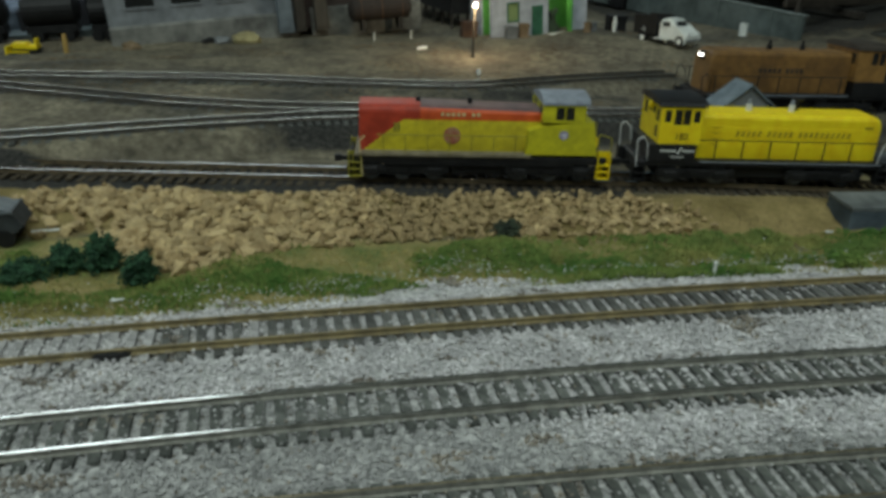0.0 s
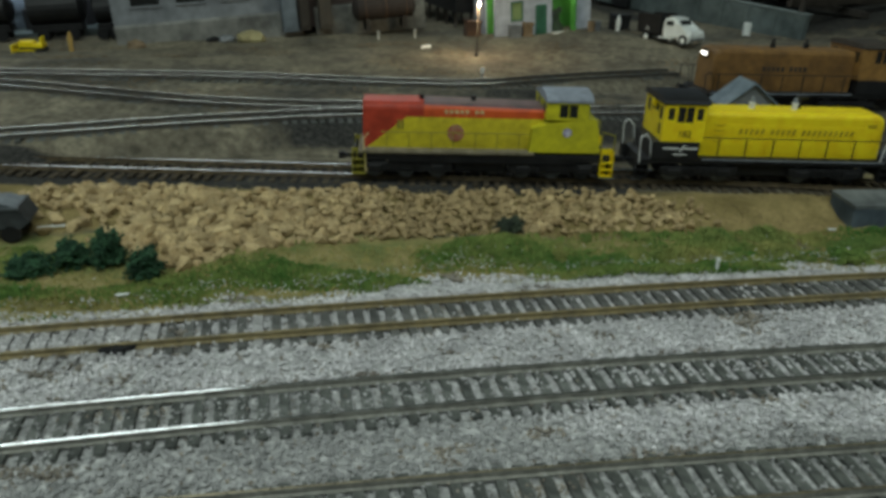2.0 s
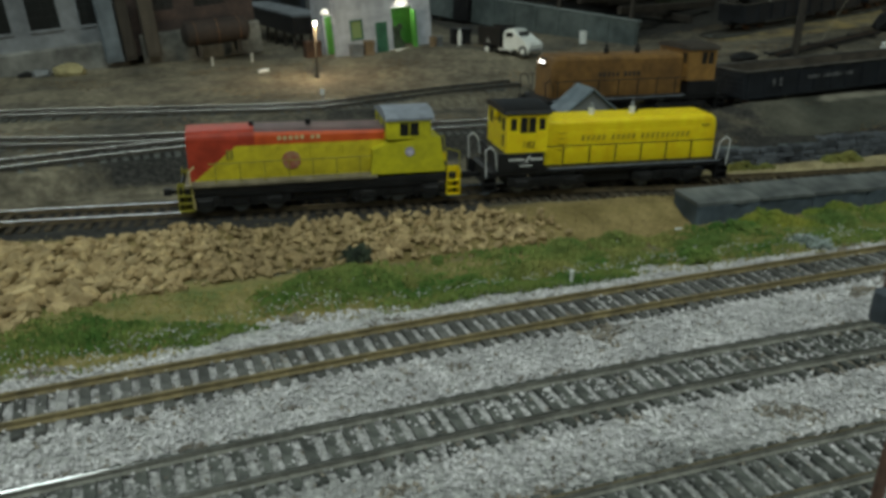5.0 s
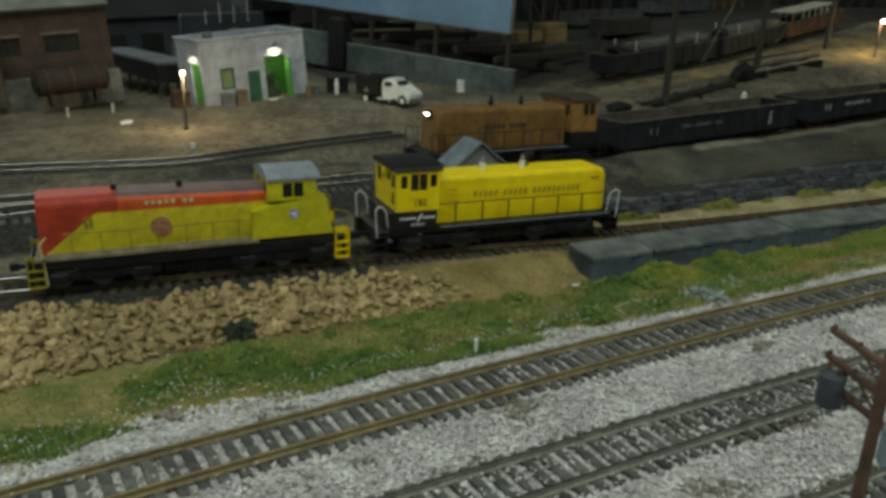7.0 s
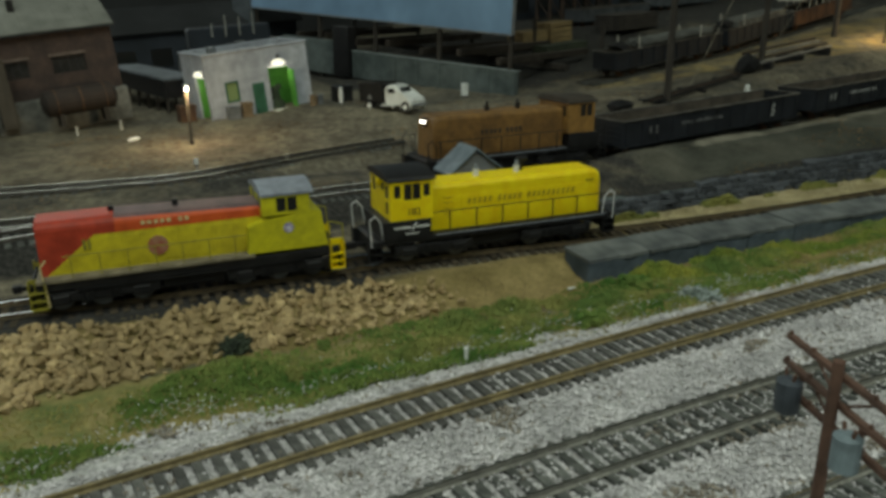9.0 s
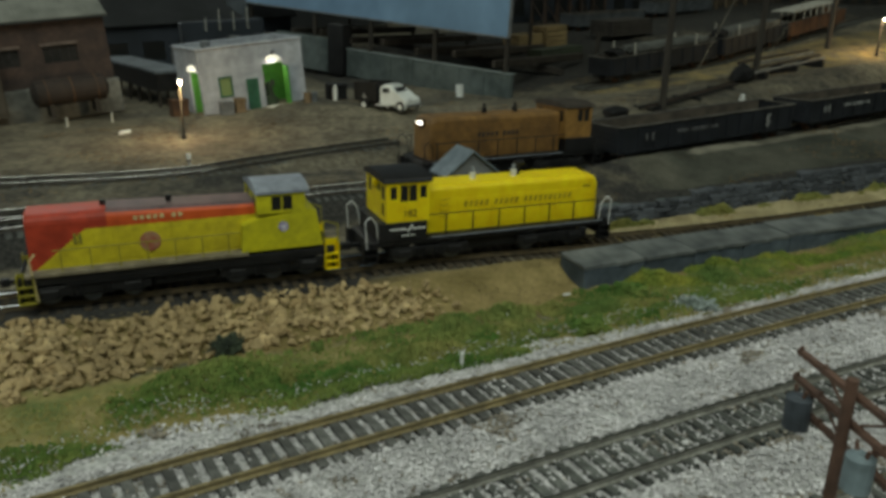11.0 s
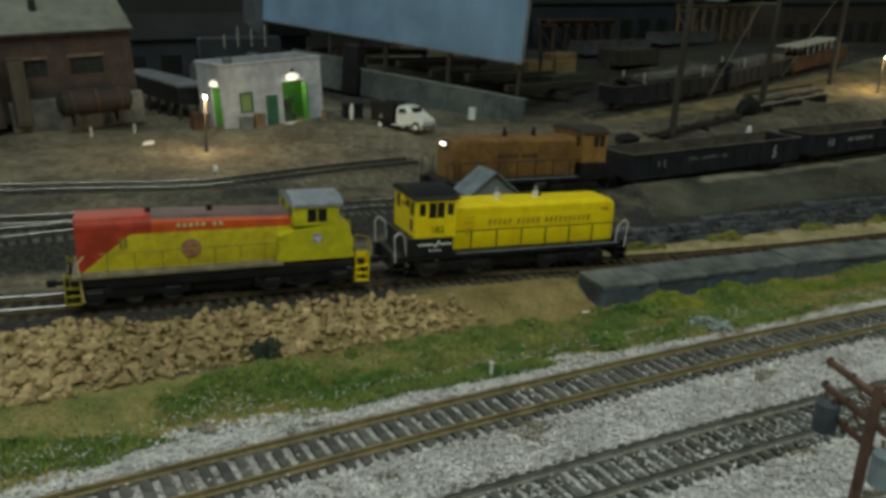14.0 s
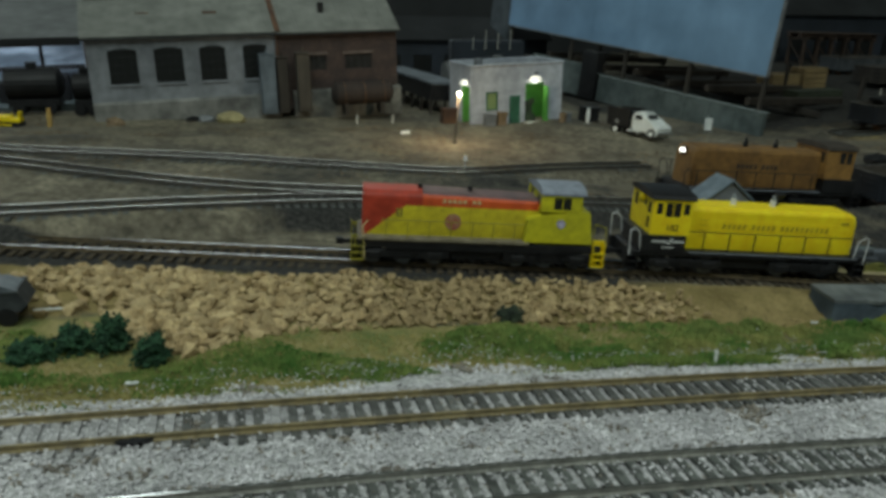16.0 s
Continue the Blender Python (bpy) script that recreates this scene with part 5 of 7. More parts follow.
def retaining_wall():
    t = tagged(thing("wall_retaining", Matrix(), "dark stone retaining wall below the embankment track", "wall"), kind="structure")
    rng = random.Random(8)
    shapes = []
    for i in range(6):
        bm = box(B(), -0.5, 0.5, -0.5, 0.5, -0.5, 0.5)
        bmesh.ops.bevel(bm, geom=bm.edges[:], offset=0.12, segments=1, affect="EDGES")
        for v in bm.verts:
            v.co += Vector((rng.uniform(-0.06, 0.06), rng.uniform(-0.06, 0.06), rng.uniform(-0.06, 0.06)))
        shapes.append(part("stone", bm, M_STONEWALL, t))
    k = 0
    for course in range(6):
        x = (0.305, 0.305, 0.305, 0.4, 0.5, 0.61)[course] + rng.uniform(0, 0.004)
        while x < 0.72 and k < 290:
            w = rng.uniform(0.004, 0.0118)
            h = 0.0038
            m = pose(x + w / 2, wall_line(x + w / 2) - 0.001 + course * 0.0007 + rng.uniform(-0.0004, 0.0004), -0.002 + (course + 0.5) * h, rng.uniform(-7, 7), rng.uniform(-9, 9), 3.4 + rng.uniform(-8, 8)) @ Matrix.Diagonal((w * 0.97, rng.uniform(0.005, 0.0078), h * rng.uniform(0.8, 1.15), 1))
            if k < 6:
                shapes[k].matrix_basis = m
            else:
                o = shapes[k % 6].copy()
                scene.collection.objects.link(o)
                o.parent, o.matrix_basis = t, m
            x += w
            k += 1
    bm = B()
    for x in np.arange(0.3, 1.1, 0.05):
        a, b = wall_line(x), wall_line(x + 0.05)
        prism(bm, [(x, a + 0.0015), (x + 0.05, b + 0.0015), (x + 0.05, b + 0.008), (x, a + 0.008)], "z", -0.004, wall_top(x) - 0.001)
    part("wall_core", bm, M_CONC, t)
    return t


def line_hut():
    """A small hut with a gable roof between the siding and the main track."""
    x, y = 0.244, 0.4615
    z = ground(x, y)
    t = thing("trackside_hut", pose(x, y, z, 0, 0, 4), "small grey trackside hut with a gabled roof behind the yellow locomotive", "hut")
    h = 0.0475 - z
    part("hut_body", prism(B(), [(-0.0145, 0), (0.0145, 0), (0.0145, h - 0.0125), (0, h - 0.002), (-0.0145, h - 0.0125)], "y", -0.009, 0.009), M_STUCCO, t)
    for s in (-1, 1):
        bm = prism(B(), [(0, h), (s * 0.0185, h - 0.0145), (s * 0.0185, h - 0.0158), (0, h - 0.0013)], "y", -0.011, 0.011)
        part("roof_slope", bm, M_HUTROOF, t, "blue-grey roof slope")
    part("window", box(B(), -0.0035, 0.0035, -0.0094, -0.009, h - 0.022, h - 0.015), M_PANE, t)
    part("door", box(B(), -0.0085, -0.0045, -0.0094, -0.009, 0.0, 0.014), M_DKWOOD, t)


M_HUTROOF = mat("blue_grey_slate", (0.16, 0.2, 0.23), (0.1, 0.13, 0.16), 70, 0.6)
line_hut()


# ---- the yard at the back ----
LEAN_BACK = -4.8          # the back scenery is set up with a lean
def ori(x, y, z, yaw=14.0, lean=LEAN_BACK):
    return pose(x, y, z, 0, 0, yaw) @ pose(0, 0, 0, 0, lean, 0)


def hut():
    N = (0.1335, 0.836)
    t = thing("workshop_hut", ori(N[0], N[1], 0.0128, 16.0), "small pale grey flat-roofed workshop with lit bright green doorways", "hut")
    W, D, H = 0.1125, 0.06, 0.0645
    doors = [(0.066, 0.09, 0.0, 0.044)]
    w = part("front_wall", wall_holes(B(), 0, W, 0, H, 0, 0.002, doors + [(0.019, 0.031, 0.018, 0.036)]), M_HUT, t)
    part("side_wall", wall_holes(B(), 0.002, D, 0, H, 0, 0.002, [(0.004, 0.028, 0.0, 0.043)], "y"), M_HUT, t)
    part("side_wall", box(B(), W - 0.002, W, 0.002, D, 0, H), M_HUT, t)
    part("back_wall", box(B(), 0.002, W - 0.002, D - 0.002, D, 0, H), M_HUT, t)
    part("floor_slab", box(B(), 0.002, W - 0.002, 0.002, D - 0.002, -0.002, 0.001), M_CONC, t)
    part("roof_deck", box(B(), 0.002, W - 0.002, 0.002, D - 0.002, H - 0.006, H - 0.004), M_ROOF, t)
    bm = box(B(), -0.0012, W + 0.0012, -0.0012, 0.0025, H, H + 0.0018, 0.0003)
    part("coping", bm, M_HUT, t)
    part("coping", box(B(), -0.0012, 0.0025, 0.0025, D + 0.001, H, H + 0.0018, 0.0003), M_HUT, t)
    part("coping", box(B(), W - 0.0025, W + 0.0012, 0.0025, D + 0.001, H, H + 0.0018, 0.0003), M_HUT, t)
    part("coping", box(B(), 0.0025, W - 0.0025, D - 0.0025, D + 0.001, H, H + 0.0018, 0.0003), M_HUT, t)
    # green inner walls seen through the doorways
    part("inner_wall", box(B(), 0.058, 0.106, 0.022, 0.0235, 0.001, H - 0.006), M_GREEN, t, "bright green inner wall")
    part("inner_wall", box(B(), 0.1045, 0.106, 0.002, 0.022, 0.001, H - 0.006), M_GREEN, t)
    part("inner_wall", box(B(), 0.002, 0.056, 0.031, 0.0325, 0.001, H - 0.006), M_GREEN, t)
    part("shelf", box(B(), 0.066, 0.074, 0.014, 0.0215, 0.001, 0.03, 0.0004), M_DKWOOD, t, "dark shelf unit")
    part("open_door", box(B(), 0.0885, 0.0905, -0.009, 0.0, 0.0, 0.04), M_GREEN, t, "green door standing open")
    part("closed_door", box(B(), 0.0465, 0.0595, -0.0012, 0.0, 0.0, 0.0315, 0.0003), M_DKGREEN, t, "dark green closed door")
    fr = part("window_frame", wall_holes(B(), 0.018, 0.032, 0.017, 0.037, -0.0008, 0.0, [(0.0195, 0.0305, 0.0185, 0.0355)]), M_DKGREEN, t)
    part("pane", box(B(), 0.019, 0.031, 0.0008, 0.0012, 0.018, 0.036), M_GREENPANE, fr)
    for x0, x1 in ((0.064, 0.092),):
        part("step", box(B(), x0, x1, -0.012, -0.0005, -0.004, 0.0015, 0.0004), M_PALECONC, t, "pale concrete step")
    part("step", box(B(), -0.013, -0.0005, 0.002, 0.026, -0.004, 0.0015, 0.0004), M_PALECONC, t)
    part("lamp_bracket", cyl(B(), (0.078, -0.0005, 0.0535), (0.078, -0.004, 0.0555), 0.0014, 8), M_BLACK, t)
    mc = part("lathe", prism(B(), [(0.067, 0.001), (0.081, 0.001), (0.0815, 0.008), (0.0765, 0.011), (0.0775, 0.02), (0.0735, 0.0245), (0.0705, 0.0215), (0.0725, 0.013), (0.0675, 0.0105)], "y", 0.004, 0.009), M_MACHINE, t, "dark machine standing in the doorway")
    part("hand_wheel", cyl(B(), (0.0765, 0.0035, 0.0235), (0.0765, 0.004, 0.0235), 0.0035, 12), M_MACHINE, mc)
    part("workbench", box(B(), 0.07, 0.082, 0.012, 0.02, 0.001, 0.012, 0.0004), M_DKWOOD, t)
    part("roof_vent", box(B(), 0.02, 0.028, 0.03, 0.038, H - 0.004, H + 0.005, 0.0006), M_STEELGREY, t)
    for m in (pose(0.078, -0.0005, 0.0475) @ Matrix.Diagonal((0.0075, 0.0062, 0.0042, 1)), pose(-0.0005, 0.0145, 0.0455) @ Matrix.Diagonal((0.0055, 0.0065, 0.0045, 1))):
        bm = B()
        bmesh.ops.create_uvsphere(bm, u_segments=14, v_segments=8, radius=1)
        bmesh.ops.delete(bm, geom=[v for v in bm.verts if v.co.z < -0.05], context="VERTS")
        part("lamp_dome", bm, M_LAMPDOME, t, "glowing white lamp dome over the doorway").matrix_basis = m
    for x, y, z in ((0.078, -0.003, 0.0425), (-0.003, 0.0145, 0.04)):
        point_lamp("doorway_light", tuple(t.matrix_world @ Vector((x, y, z))), 0.0065, (1.0, 1.0, 0.78), 0.002)
    return t


M_MACHINE = mat("oily_green_black_iron", (0.05, 0.075, 0.045), (0.025, 0.035, 0.025), 120, 0.6)
M_GREENPANE = glass("green_tinted_pane", (0.2, 0.27, 0.12), 0.3)
M_PALECONC = mat("pale_concrete", (0.62, 0.61, 0.56), (0.5, 0.49, 0.44), 60, 0.85)
hut()


def barrel(x, y, r, h, material, label, group=""):
    t = thing("barrel", pose(x, y, ground(x, y) - 0.0005), label, "barrel", group)
    part("drum", cyl(B(), (0, 0, 0), (0, 0, h), r, 14), material, t)
    for z in (0.0003, h * 0.35, h * 0.68, h - 0.0003):
        part("hoop", cyl(B(), (0, 0, z - 0.0004), (0, 0, z + 0.0004), r * 1.06, 14), material, t)


def crate(x, y, w, d, h, material, label, yaw=10, name="crate"):
    t = thing(name, pose(x, y, ground(x, y) - 0.0005, 0, 0, yaw), label, name.replace("_", " "))
    part("box", box(B(), -w / 2, w / 2, -d / 2, d / 2, 0, h, 0.0004), material, t)
    for z in (0.0015, h - 0.0015):
        part("batten", box(B(), -w / 2 - 0.0005, w / 2 + 0.0005, -d / 2 - 0.0005, -d / 2, z - 0.001, z + 0.001), material, t)
    part("lid", box(B(), -w / 2 - 0.0005, w / 2 + 0.0005, -d / 2 - 0.0004, d / 2 + 0.0004, h, h + 0.0008), material, t)


crate(0.153, 0.832, 0.012, 0.008, 0.012, M_STEELGREY, "grey metal crate against the workshop wall", 14)
crate(0.167, 0.836, 0.01, 0.007, 0.014, M_DIRTYTAN := mat("dirty_tan_wood", (0.22, 0.16, 0.1), (0.14, 0.1, 0.06), 60, 0.9), "tan wooden crate against the workshop wall", 14)
crate(0.11, 0.85, 0.016, 0.012, 0.016, M_RUST, "rusty scrap crate beside the workshop", 14)
barrel(0.236, 0.84, 0.004, 0.011, M_DIRTYTAN, "brown oil barrel by the workshop door", "barrels")
barrel(0.243, 0.845, 0.004, 0.010, M_STEELGREY, "grey oil barrel by the workshop wall", "barrels")
barrel(0.412, 0.853, 0.0042, 0.0135, M_WHITE, "white oil barrel before the concrete wall", "barrels")
crate(0.272, 0.862, 0.02, 0.012, 0.016, M_BLACK, "dark equipment crate beside the workshop", 8)


def figure(x, y, h, material, label):
    """A tiny plain standing figure."""
    bm = cyl(B(), (0, 0, 0), (0, 0, h * 0.5), h * 0.11, 8, h * 0.14)
    cyl(bm, (0, 0, h * 0.5), (0, 0, h * 0.82), h * 0.15, 8, h * 0.12)
    bmesh.ops.create_uvsphere(bm, u_segments=8, v_segments=6, radius=h * 0.095, matrix=Matrix.Translation((0, 0, h * 0.91)))
    o = link("figurine", bm, material)
    o.matrix_world = pose(x, y, ground(x, y) - 0.0005)
    return tagged(o, label, "figurine", "figurines")


figure(-0.2815, 0.77, 0.0185, M_FIG, "tiny plain ochre figurine on the dirt yard")
figure(0.2665, 0.846, 0.017, M_WHITE, "tiny plain white figurine beside the dark crate")
figure(0.306, 0.792, 0.014, M_WHITE, "tiny plain white figurine beside the truck")
figure(0.5835, 0.6, 0.0215, M_WHITE, "tiny plain white figurine behind the gondola cars")


def yard_lamp(x, y, h, watts, label, arm=0.0):
    z = ground(x, y)
    t = thing("yard_lamp", pose(x, y, z), label, "lamp post", "yard lamps")
    part("post", cyl(B(), (0, 0, -0.001), (0, 0, h), 0.0011, 8, 0.0008), M_DKWOOD, t)
    part("base", cyl(B(), (0, 0, -0.001), (0, 0, 0.003), 0.002, 8), M_DKWOOD, t)
    part("bracket", cyl(B(), (0, 0, h), (arm, -0.003, h + 0.001), 0.0006, 6), M_BLACK, t)
    part("shade", cyl(B(), (arm, -0.003, h + 0.0012), (arm, -0.003, h + 0.0032), 0.0036, 12, 0.001), M_STEELGREY, t)
    bm = B()
    bmesh.ops.create_uvsphere(bm, u_segments=12, v_segments=8, radius=0.0013, matrix=Matrix.Translation((arm, -0.003, h - 0.0012)))
    part("bulb", bm, M_LAMPCOOL, t, "glowing white bulb")
    point_lamp("yard_lamp_light", (x + arm, y - 0.007, z + h - 0.004), watts, (1.0, 0.78, 0.45), 0.002)


yard_lamp(0.104, 0.735, 0.049, 0.16, "slim yard lamp with a glowing white bulb on a wooden post")
yard_lamp(0.945, 0.762, 0.1115 - ground(0.945, 0.762), 0.15, "glowing yard lamp at the far end of the freight track")


def truck():
    """A white-cabbed lorry with a dark flat bed."""
    x, y = 0.2995, 0.7925
    t = thing("flatbed_truck", pose(x, y, ground(0.31, 0.78) + 0.0002, 0, -2, -56), "model lorry with a rounded white cab and a black bed", "truck")
    cabp = [(0.006, 0.0055), (0.0385, 0.0055), (0.041, 0.0085), (0.0405, 0.0125), (0.0365, 0.0155), (0.0265, 0.0172), (0.0225, 0.0242), (0.0195, 0.0252), (0.0095, 0.0252), (0.0065, 0.023)]
    bm = prism(B(), cabp, "y", -0.0115, 0.0115)
    bmesh.ops.bevel(bm, geom=bm.edges[:], offset=0.0022, segments=3, affect="EDGES")
    c = part("cab", bm, M_WHITE, t, "rounded white cab")
    part("windscreen", prism(B(), [(0.0262, 0.0188), (0.0268, 0.0188), (0.0242, 0.0232), (0.0236, 0.0232)], "y", -0.0078, 0.0078), M_PANE, c)
    for s in (-1, 1):
        a, b = sorted((s * 0.0113, s * 0.0117))
        part("side_window", box(B(), 0.0115, 0.02, a, b, 0.0182, 0.0225), M_PANE, c)
        bm = B()
        cyl(bm, (0.033, s * 0.0085, 0.0075), (0.033, s * 0.0125, 0.0075), 0.0068, 16)
        part("fender", bm, M_WHITE, c)
        part("headlight", cyl(B(), (0.0402, s * 0.008, 0.0115), (0.0412, s * 0.008, 0.0115), 0.0014, 10), M_SILVER, c)
        for wx in (0.033, -0.012):
            w = part("wheel", cyl(B(), (wx, s * 0.0088, 0.0052), (wx, s * 0.0128, 0.0052), 0.0052, 18), M_BLACK, t)
            part("hub", cyl(B(), (wx, s * 0.0128, 0.0052), (wx, s * 0.0131, 0.0052), 0.0027, 12), M_WHITE, w, "white wheel hub")
    part("roof_panel", box(B(), 0.011, 0.019, -0.008, 0.008, 0.0252, 0.0256, 0.0002), M_WHITE, c)
    part("running_board", box(B(), 0.004, 0.022, -0.0145, -0.0115, 0.0055, 0.0068, 0.0003), M_WHITE, t)
    part("bumper", box(B(), 0.0408, 0.0418, -0.0115, 0.0115, 0.0055, 0.0075, 0.0003), M_STEELGREY, t)
    part("chassis", box(B(), -0.023, 0.036, -0.005, 0.005, 0.006, 0.0085), M_BLACK, t)
    bed = part("bed", box(B(), -0.024, 0.0045, -0.0125, 0.0125, 0.0088, 0.0112, 0.0003), M_BLACK, t, "black truck bed")
    for yy in (-0.0125, 0.0118):
        part("side_board", box(B(), -0.024, 0.0045, yy, yy + 0.0007, 0.0112, 0.0275), M_BLACK, bed)
    part("headboard", box(B(), 0.0038, 0.0045, -0.0118, 0.0118, 0.0112, 0.026), M_BLACK, bed)
    part("door_mark", prism(B(), [(-0.014, 0.0118), (-0.008, 0.0118), (-0.011, 0.0168)], "y", -0.0129, -0.0126), M_CARGREY, bed)


truck()

o = link("paper_sheet", prism(B(), [(-0.006, -0.003), (0.004, -0.0035), (0.006, 0.001), (0.001, 0.003), (-0.004, 0.0015)], "z", 0, 0.0014), M_WHITE)
o.matrix_world = pose(0.0575, 0.773, ground(0.0575, 0.773) + 0.0008, 8, -6, 20)
tagged(o, "crumpled white sheet lying on the dirt yard", "paper")


# ---- the old works building ----
def works_building():
    U = 0.324
    t = thing("works_building", ori(-0.257, 0.8276, -0.0005), "old works of grey stucco and dark red brick with pale roofs", "building")
    H, S, D = 0.082, 0.19, 0.11
    wins = [(0.0195, 0.0475), (0.064, 0.0925), (0.109, 0.1355), (0.1535, 0.179)]
    holes = [(a, b, 0.0357, 0.0692) for a, b in wins]
    w = part("stucco_wall", wall_holes(B(), 0, S, 0, H, 0, 0.003, holes), M_STUCCO, t, "stained grey stucco wall")
    for a, b in wins:
        # shallow arched head, dark panes and glazing bars
        pts = [(a, 0.0692)] + [(a + (b - a) * i / 8, 0.0692 + 0.0028 * math.sin(math.pi * i / 8)) for i in range(1, 8)] + [(b, 0.0692)]
        part("window_arch", prism(B(), pts, "y", -0.0006, 0.0), M_WINDARK, w)
        v = part("window", box(B(), a, b, 0.0016, 0.0022, 0.0357, 0.0692), M_PANE, w, "dark factory window")
        for i in range(1, 4):
            x = a + (b - a) * i / 4
            part("glazing_bar", box(B(), x - 0.0003, x + 0.0003, 0.0009, 0.0016, 0.039, 0.0692), M_WINDARK, v)
        for i in range(1, 4):
            z = 0.039 + 0.0315 * i / 4
            part("glazing_bar", box(B(), a, b, 0.0008, 0.0014, z - 0.0003, z + 0.0003), M_WINDARK, v)
        part("window_sill", box(B(), a - 0.001, b + 0.001, -0.0016, 0.0, 0.0337, 0.0357), M_STUCCO, w)
    part("plinth", prism(B(), [(-0.004, -0.01), (-0.004, 0.016), (-0.0012, 0.0185), (0.0, 0.0185), (0.0, -0.01)], "x", 0, S), M_PLINTH, t)
    part("end_wall", box(B(), 0, 0.003, 0.003, D, 0, H), M_STUCCO, t)
    part("back_wall", box(B(), 0.003, U - 0.003, D - 0.003, D, 0, H), M_STUCCO, t)
    # brick wing
    bh = [(S + 0.0248, S + 0.053, 0.041, 0.0575), (S + 0.074, S + 0.105, 0.041, 0.0575)]
    bw = part("brick_wall", wall_holes(B(), S, U, 0, H - 0.001, 0, 0.003, bh), M_BRICK, t, "dark red brick wall")
    for h in bh:
        part("window", box(B(), h[0], h[1], 0.0016, 0.002, h[2], h[3]), M_DIRTYPANE, bw, "dirty dark window")
        part("lintel", box(B(), h[0] - 0.0015, h[1] + 0.0015, -0.0012, 0.0, h[3], h[3] + 0.0026), M_BRICKPALE, bw, "worn pale lintel")
        for i in range(1, 4):
            x = h[0] + (h[1] - h[0]) * i / 4
            part("glazing_bar", box(B(), x - 0.0003, x + 0.0003, 0.0009, 0.0016, h[2], h[3]), M_WINDARK, bw)
    part("foundation", prism(B(), [(-0.005, -0.012), (-0.005, 0.0185), (-0.001, 0.0205), (0.0, 0.0205), (0.0, -0.012)], "x", S + 0.014, U + 0.003), M_FOUND, t, "dirty stone foundation")
    part("end_wall", box(B(), U - 0.003, U, 0.003, D, 0, H - 0.001), M_BRICK, t)
    for x0, x1, h0, label in ((-0.004, S + 0.001, H, "pale grey roof"), (S + 0.0012, U + 0.003, H - 0.001, "pale grey-green roof")):
        bm = prism(B(), [(-0.005, h0), (-0.005, h0 + 0.002), (D / 2, h0 + 0.036), (D + 0.005, h0 + 0.002), (D + 0.005, h0), (D / 2, h0 + 0.034)], "x", x0, x1)
        r = part("roof", bm, M_ROOF, t, label)
        part("gutter", box(B(), x0, x1, -0.0065, -0.005, h0 - 0.001, h0 + 0.001), M_WINDARK, r)
        bm = B()
        for k in range(int((x1 - x0) / 0.016)):
            x = x0 + 0.008 + k * 0.016
            prism(bm, [(-0.005, h0 + 0.002), (-0.005, h0 + 0.0024), (D / 2, h0 + 0.0364), (D / 2, h0 + 0.036)], "x", x, x + 0.0005)
        part("roof_seam", bm, M_ROOF, r)
    for x0 in (0, U - 0.003):
        part("gable", prism(B(), [(0.002, H - 0.001), (D - 0.002, H - 0.001), (D / 2, H + 0.033)], "x", x0 + 0.0004, x0 + 0.0026), M_STUCCO if x0 == 0 else M_BRICK, t)
    for x, yy in ((0.05, 0.03), (0.118, 0.028)):
        part("roof_vent", box(B(), x, x + 0.014, yy, yy + 0.004, H + 0.019, H + 0.023, 0.0006), M_RUST, t)
    part("chimney", box(B(), S + 0.052, S + 0.058, 0.026, 0.032, H + 0.012, H + 0.03, 0.0005), M_BLACK, t, "dark roof vent pipe")
    part("valley_flashing", prism(B(), [(-0.0055, H + 0.0022), (-0.0055, H + 0.003), (D / 2, H + 0.0372), (D / 2, H + 0.0362)], "x", S - 0.002, S + 0.0035), M_RUST, t, "rust-streaked flashing between the roofs")
    part("drain_pipe", cyl(B(), (S - 0.001, -0.0035, 0), (S - 0.001, -0.0035, H), 0.0012, 8), M_RUST, t)


M_WINDARK = mat("dark_window_paint", (0.03, 0.033, 0.035), (0.02, 0.022, 0.023), 90, 0.7)
M_FOUND = mat("dirty_stone", (0.19, 0.185, 0.165), (0.085, 0.085, 0.078), 40, 0.9, bump=0.6)
M_PLINTH = mat("stained_pale_stone", (0.22, 0.22, 0.205), (0.11, 0.11, 0.105), 35, 0.9, bump=0.6)
M_DIRTYPANE = mat("dirty_dark_pane", (0.035, 0.033, 0.032), (0.02, 0.02, 0.02), 60, 0.8, spec=0.1)
M_BRICKPALE = mat("worn_brick_edge", (0.17, 0.135, 0.12), (0.11, 0.085, 0.075), 90, 0.9)
works_building()
BLD = ori(-0.257, 0.8276, -0.0005)


def cabinets():
    for u, w, h, mt, label in ((0.168, 0.016, 0.062, M_BLUEGREY, "tall blue-grey steel cabinet against the works wall"), (0.186, 0.011, 0.058, M_DKWOOD, "tall dark brown cabinet against the works wall"), (0.207, 0.014, 0.062, M_TRUNK, "tall brown timber tower against the brick wall")):
        t = thing("steel_cabinet", BLD @ pose(u, -0.018, -0.001), label, "cabinet", "cabinets")
        part("body", box(B(), 0, w, 0, 0.012, 0, h, 0.0005), mt, t)
        part("door", box(B(), 0.001, w - 0.001, -0.0008, 0.0, 0.004, h * 0.55, 0.0003), mt, t)
        part("cap", box(B(), -0.0006, w + 0.0006, -0.0008, 0.0126, h, h + 0.001), mt, t)
        part("pipe", cyl(B(), (w * 0.5, 0.004, h), (w * 0.5, 0.004, h + 0.006), 0.0011, 8), mt, t)


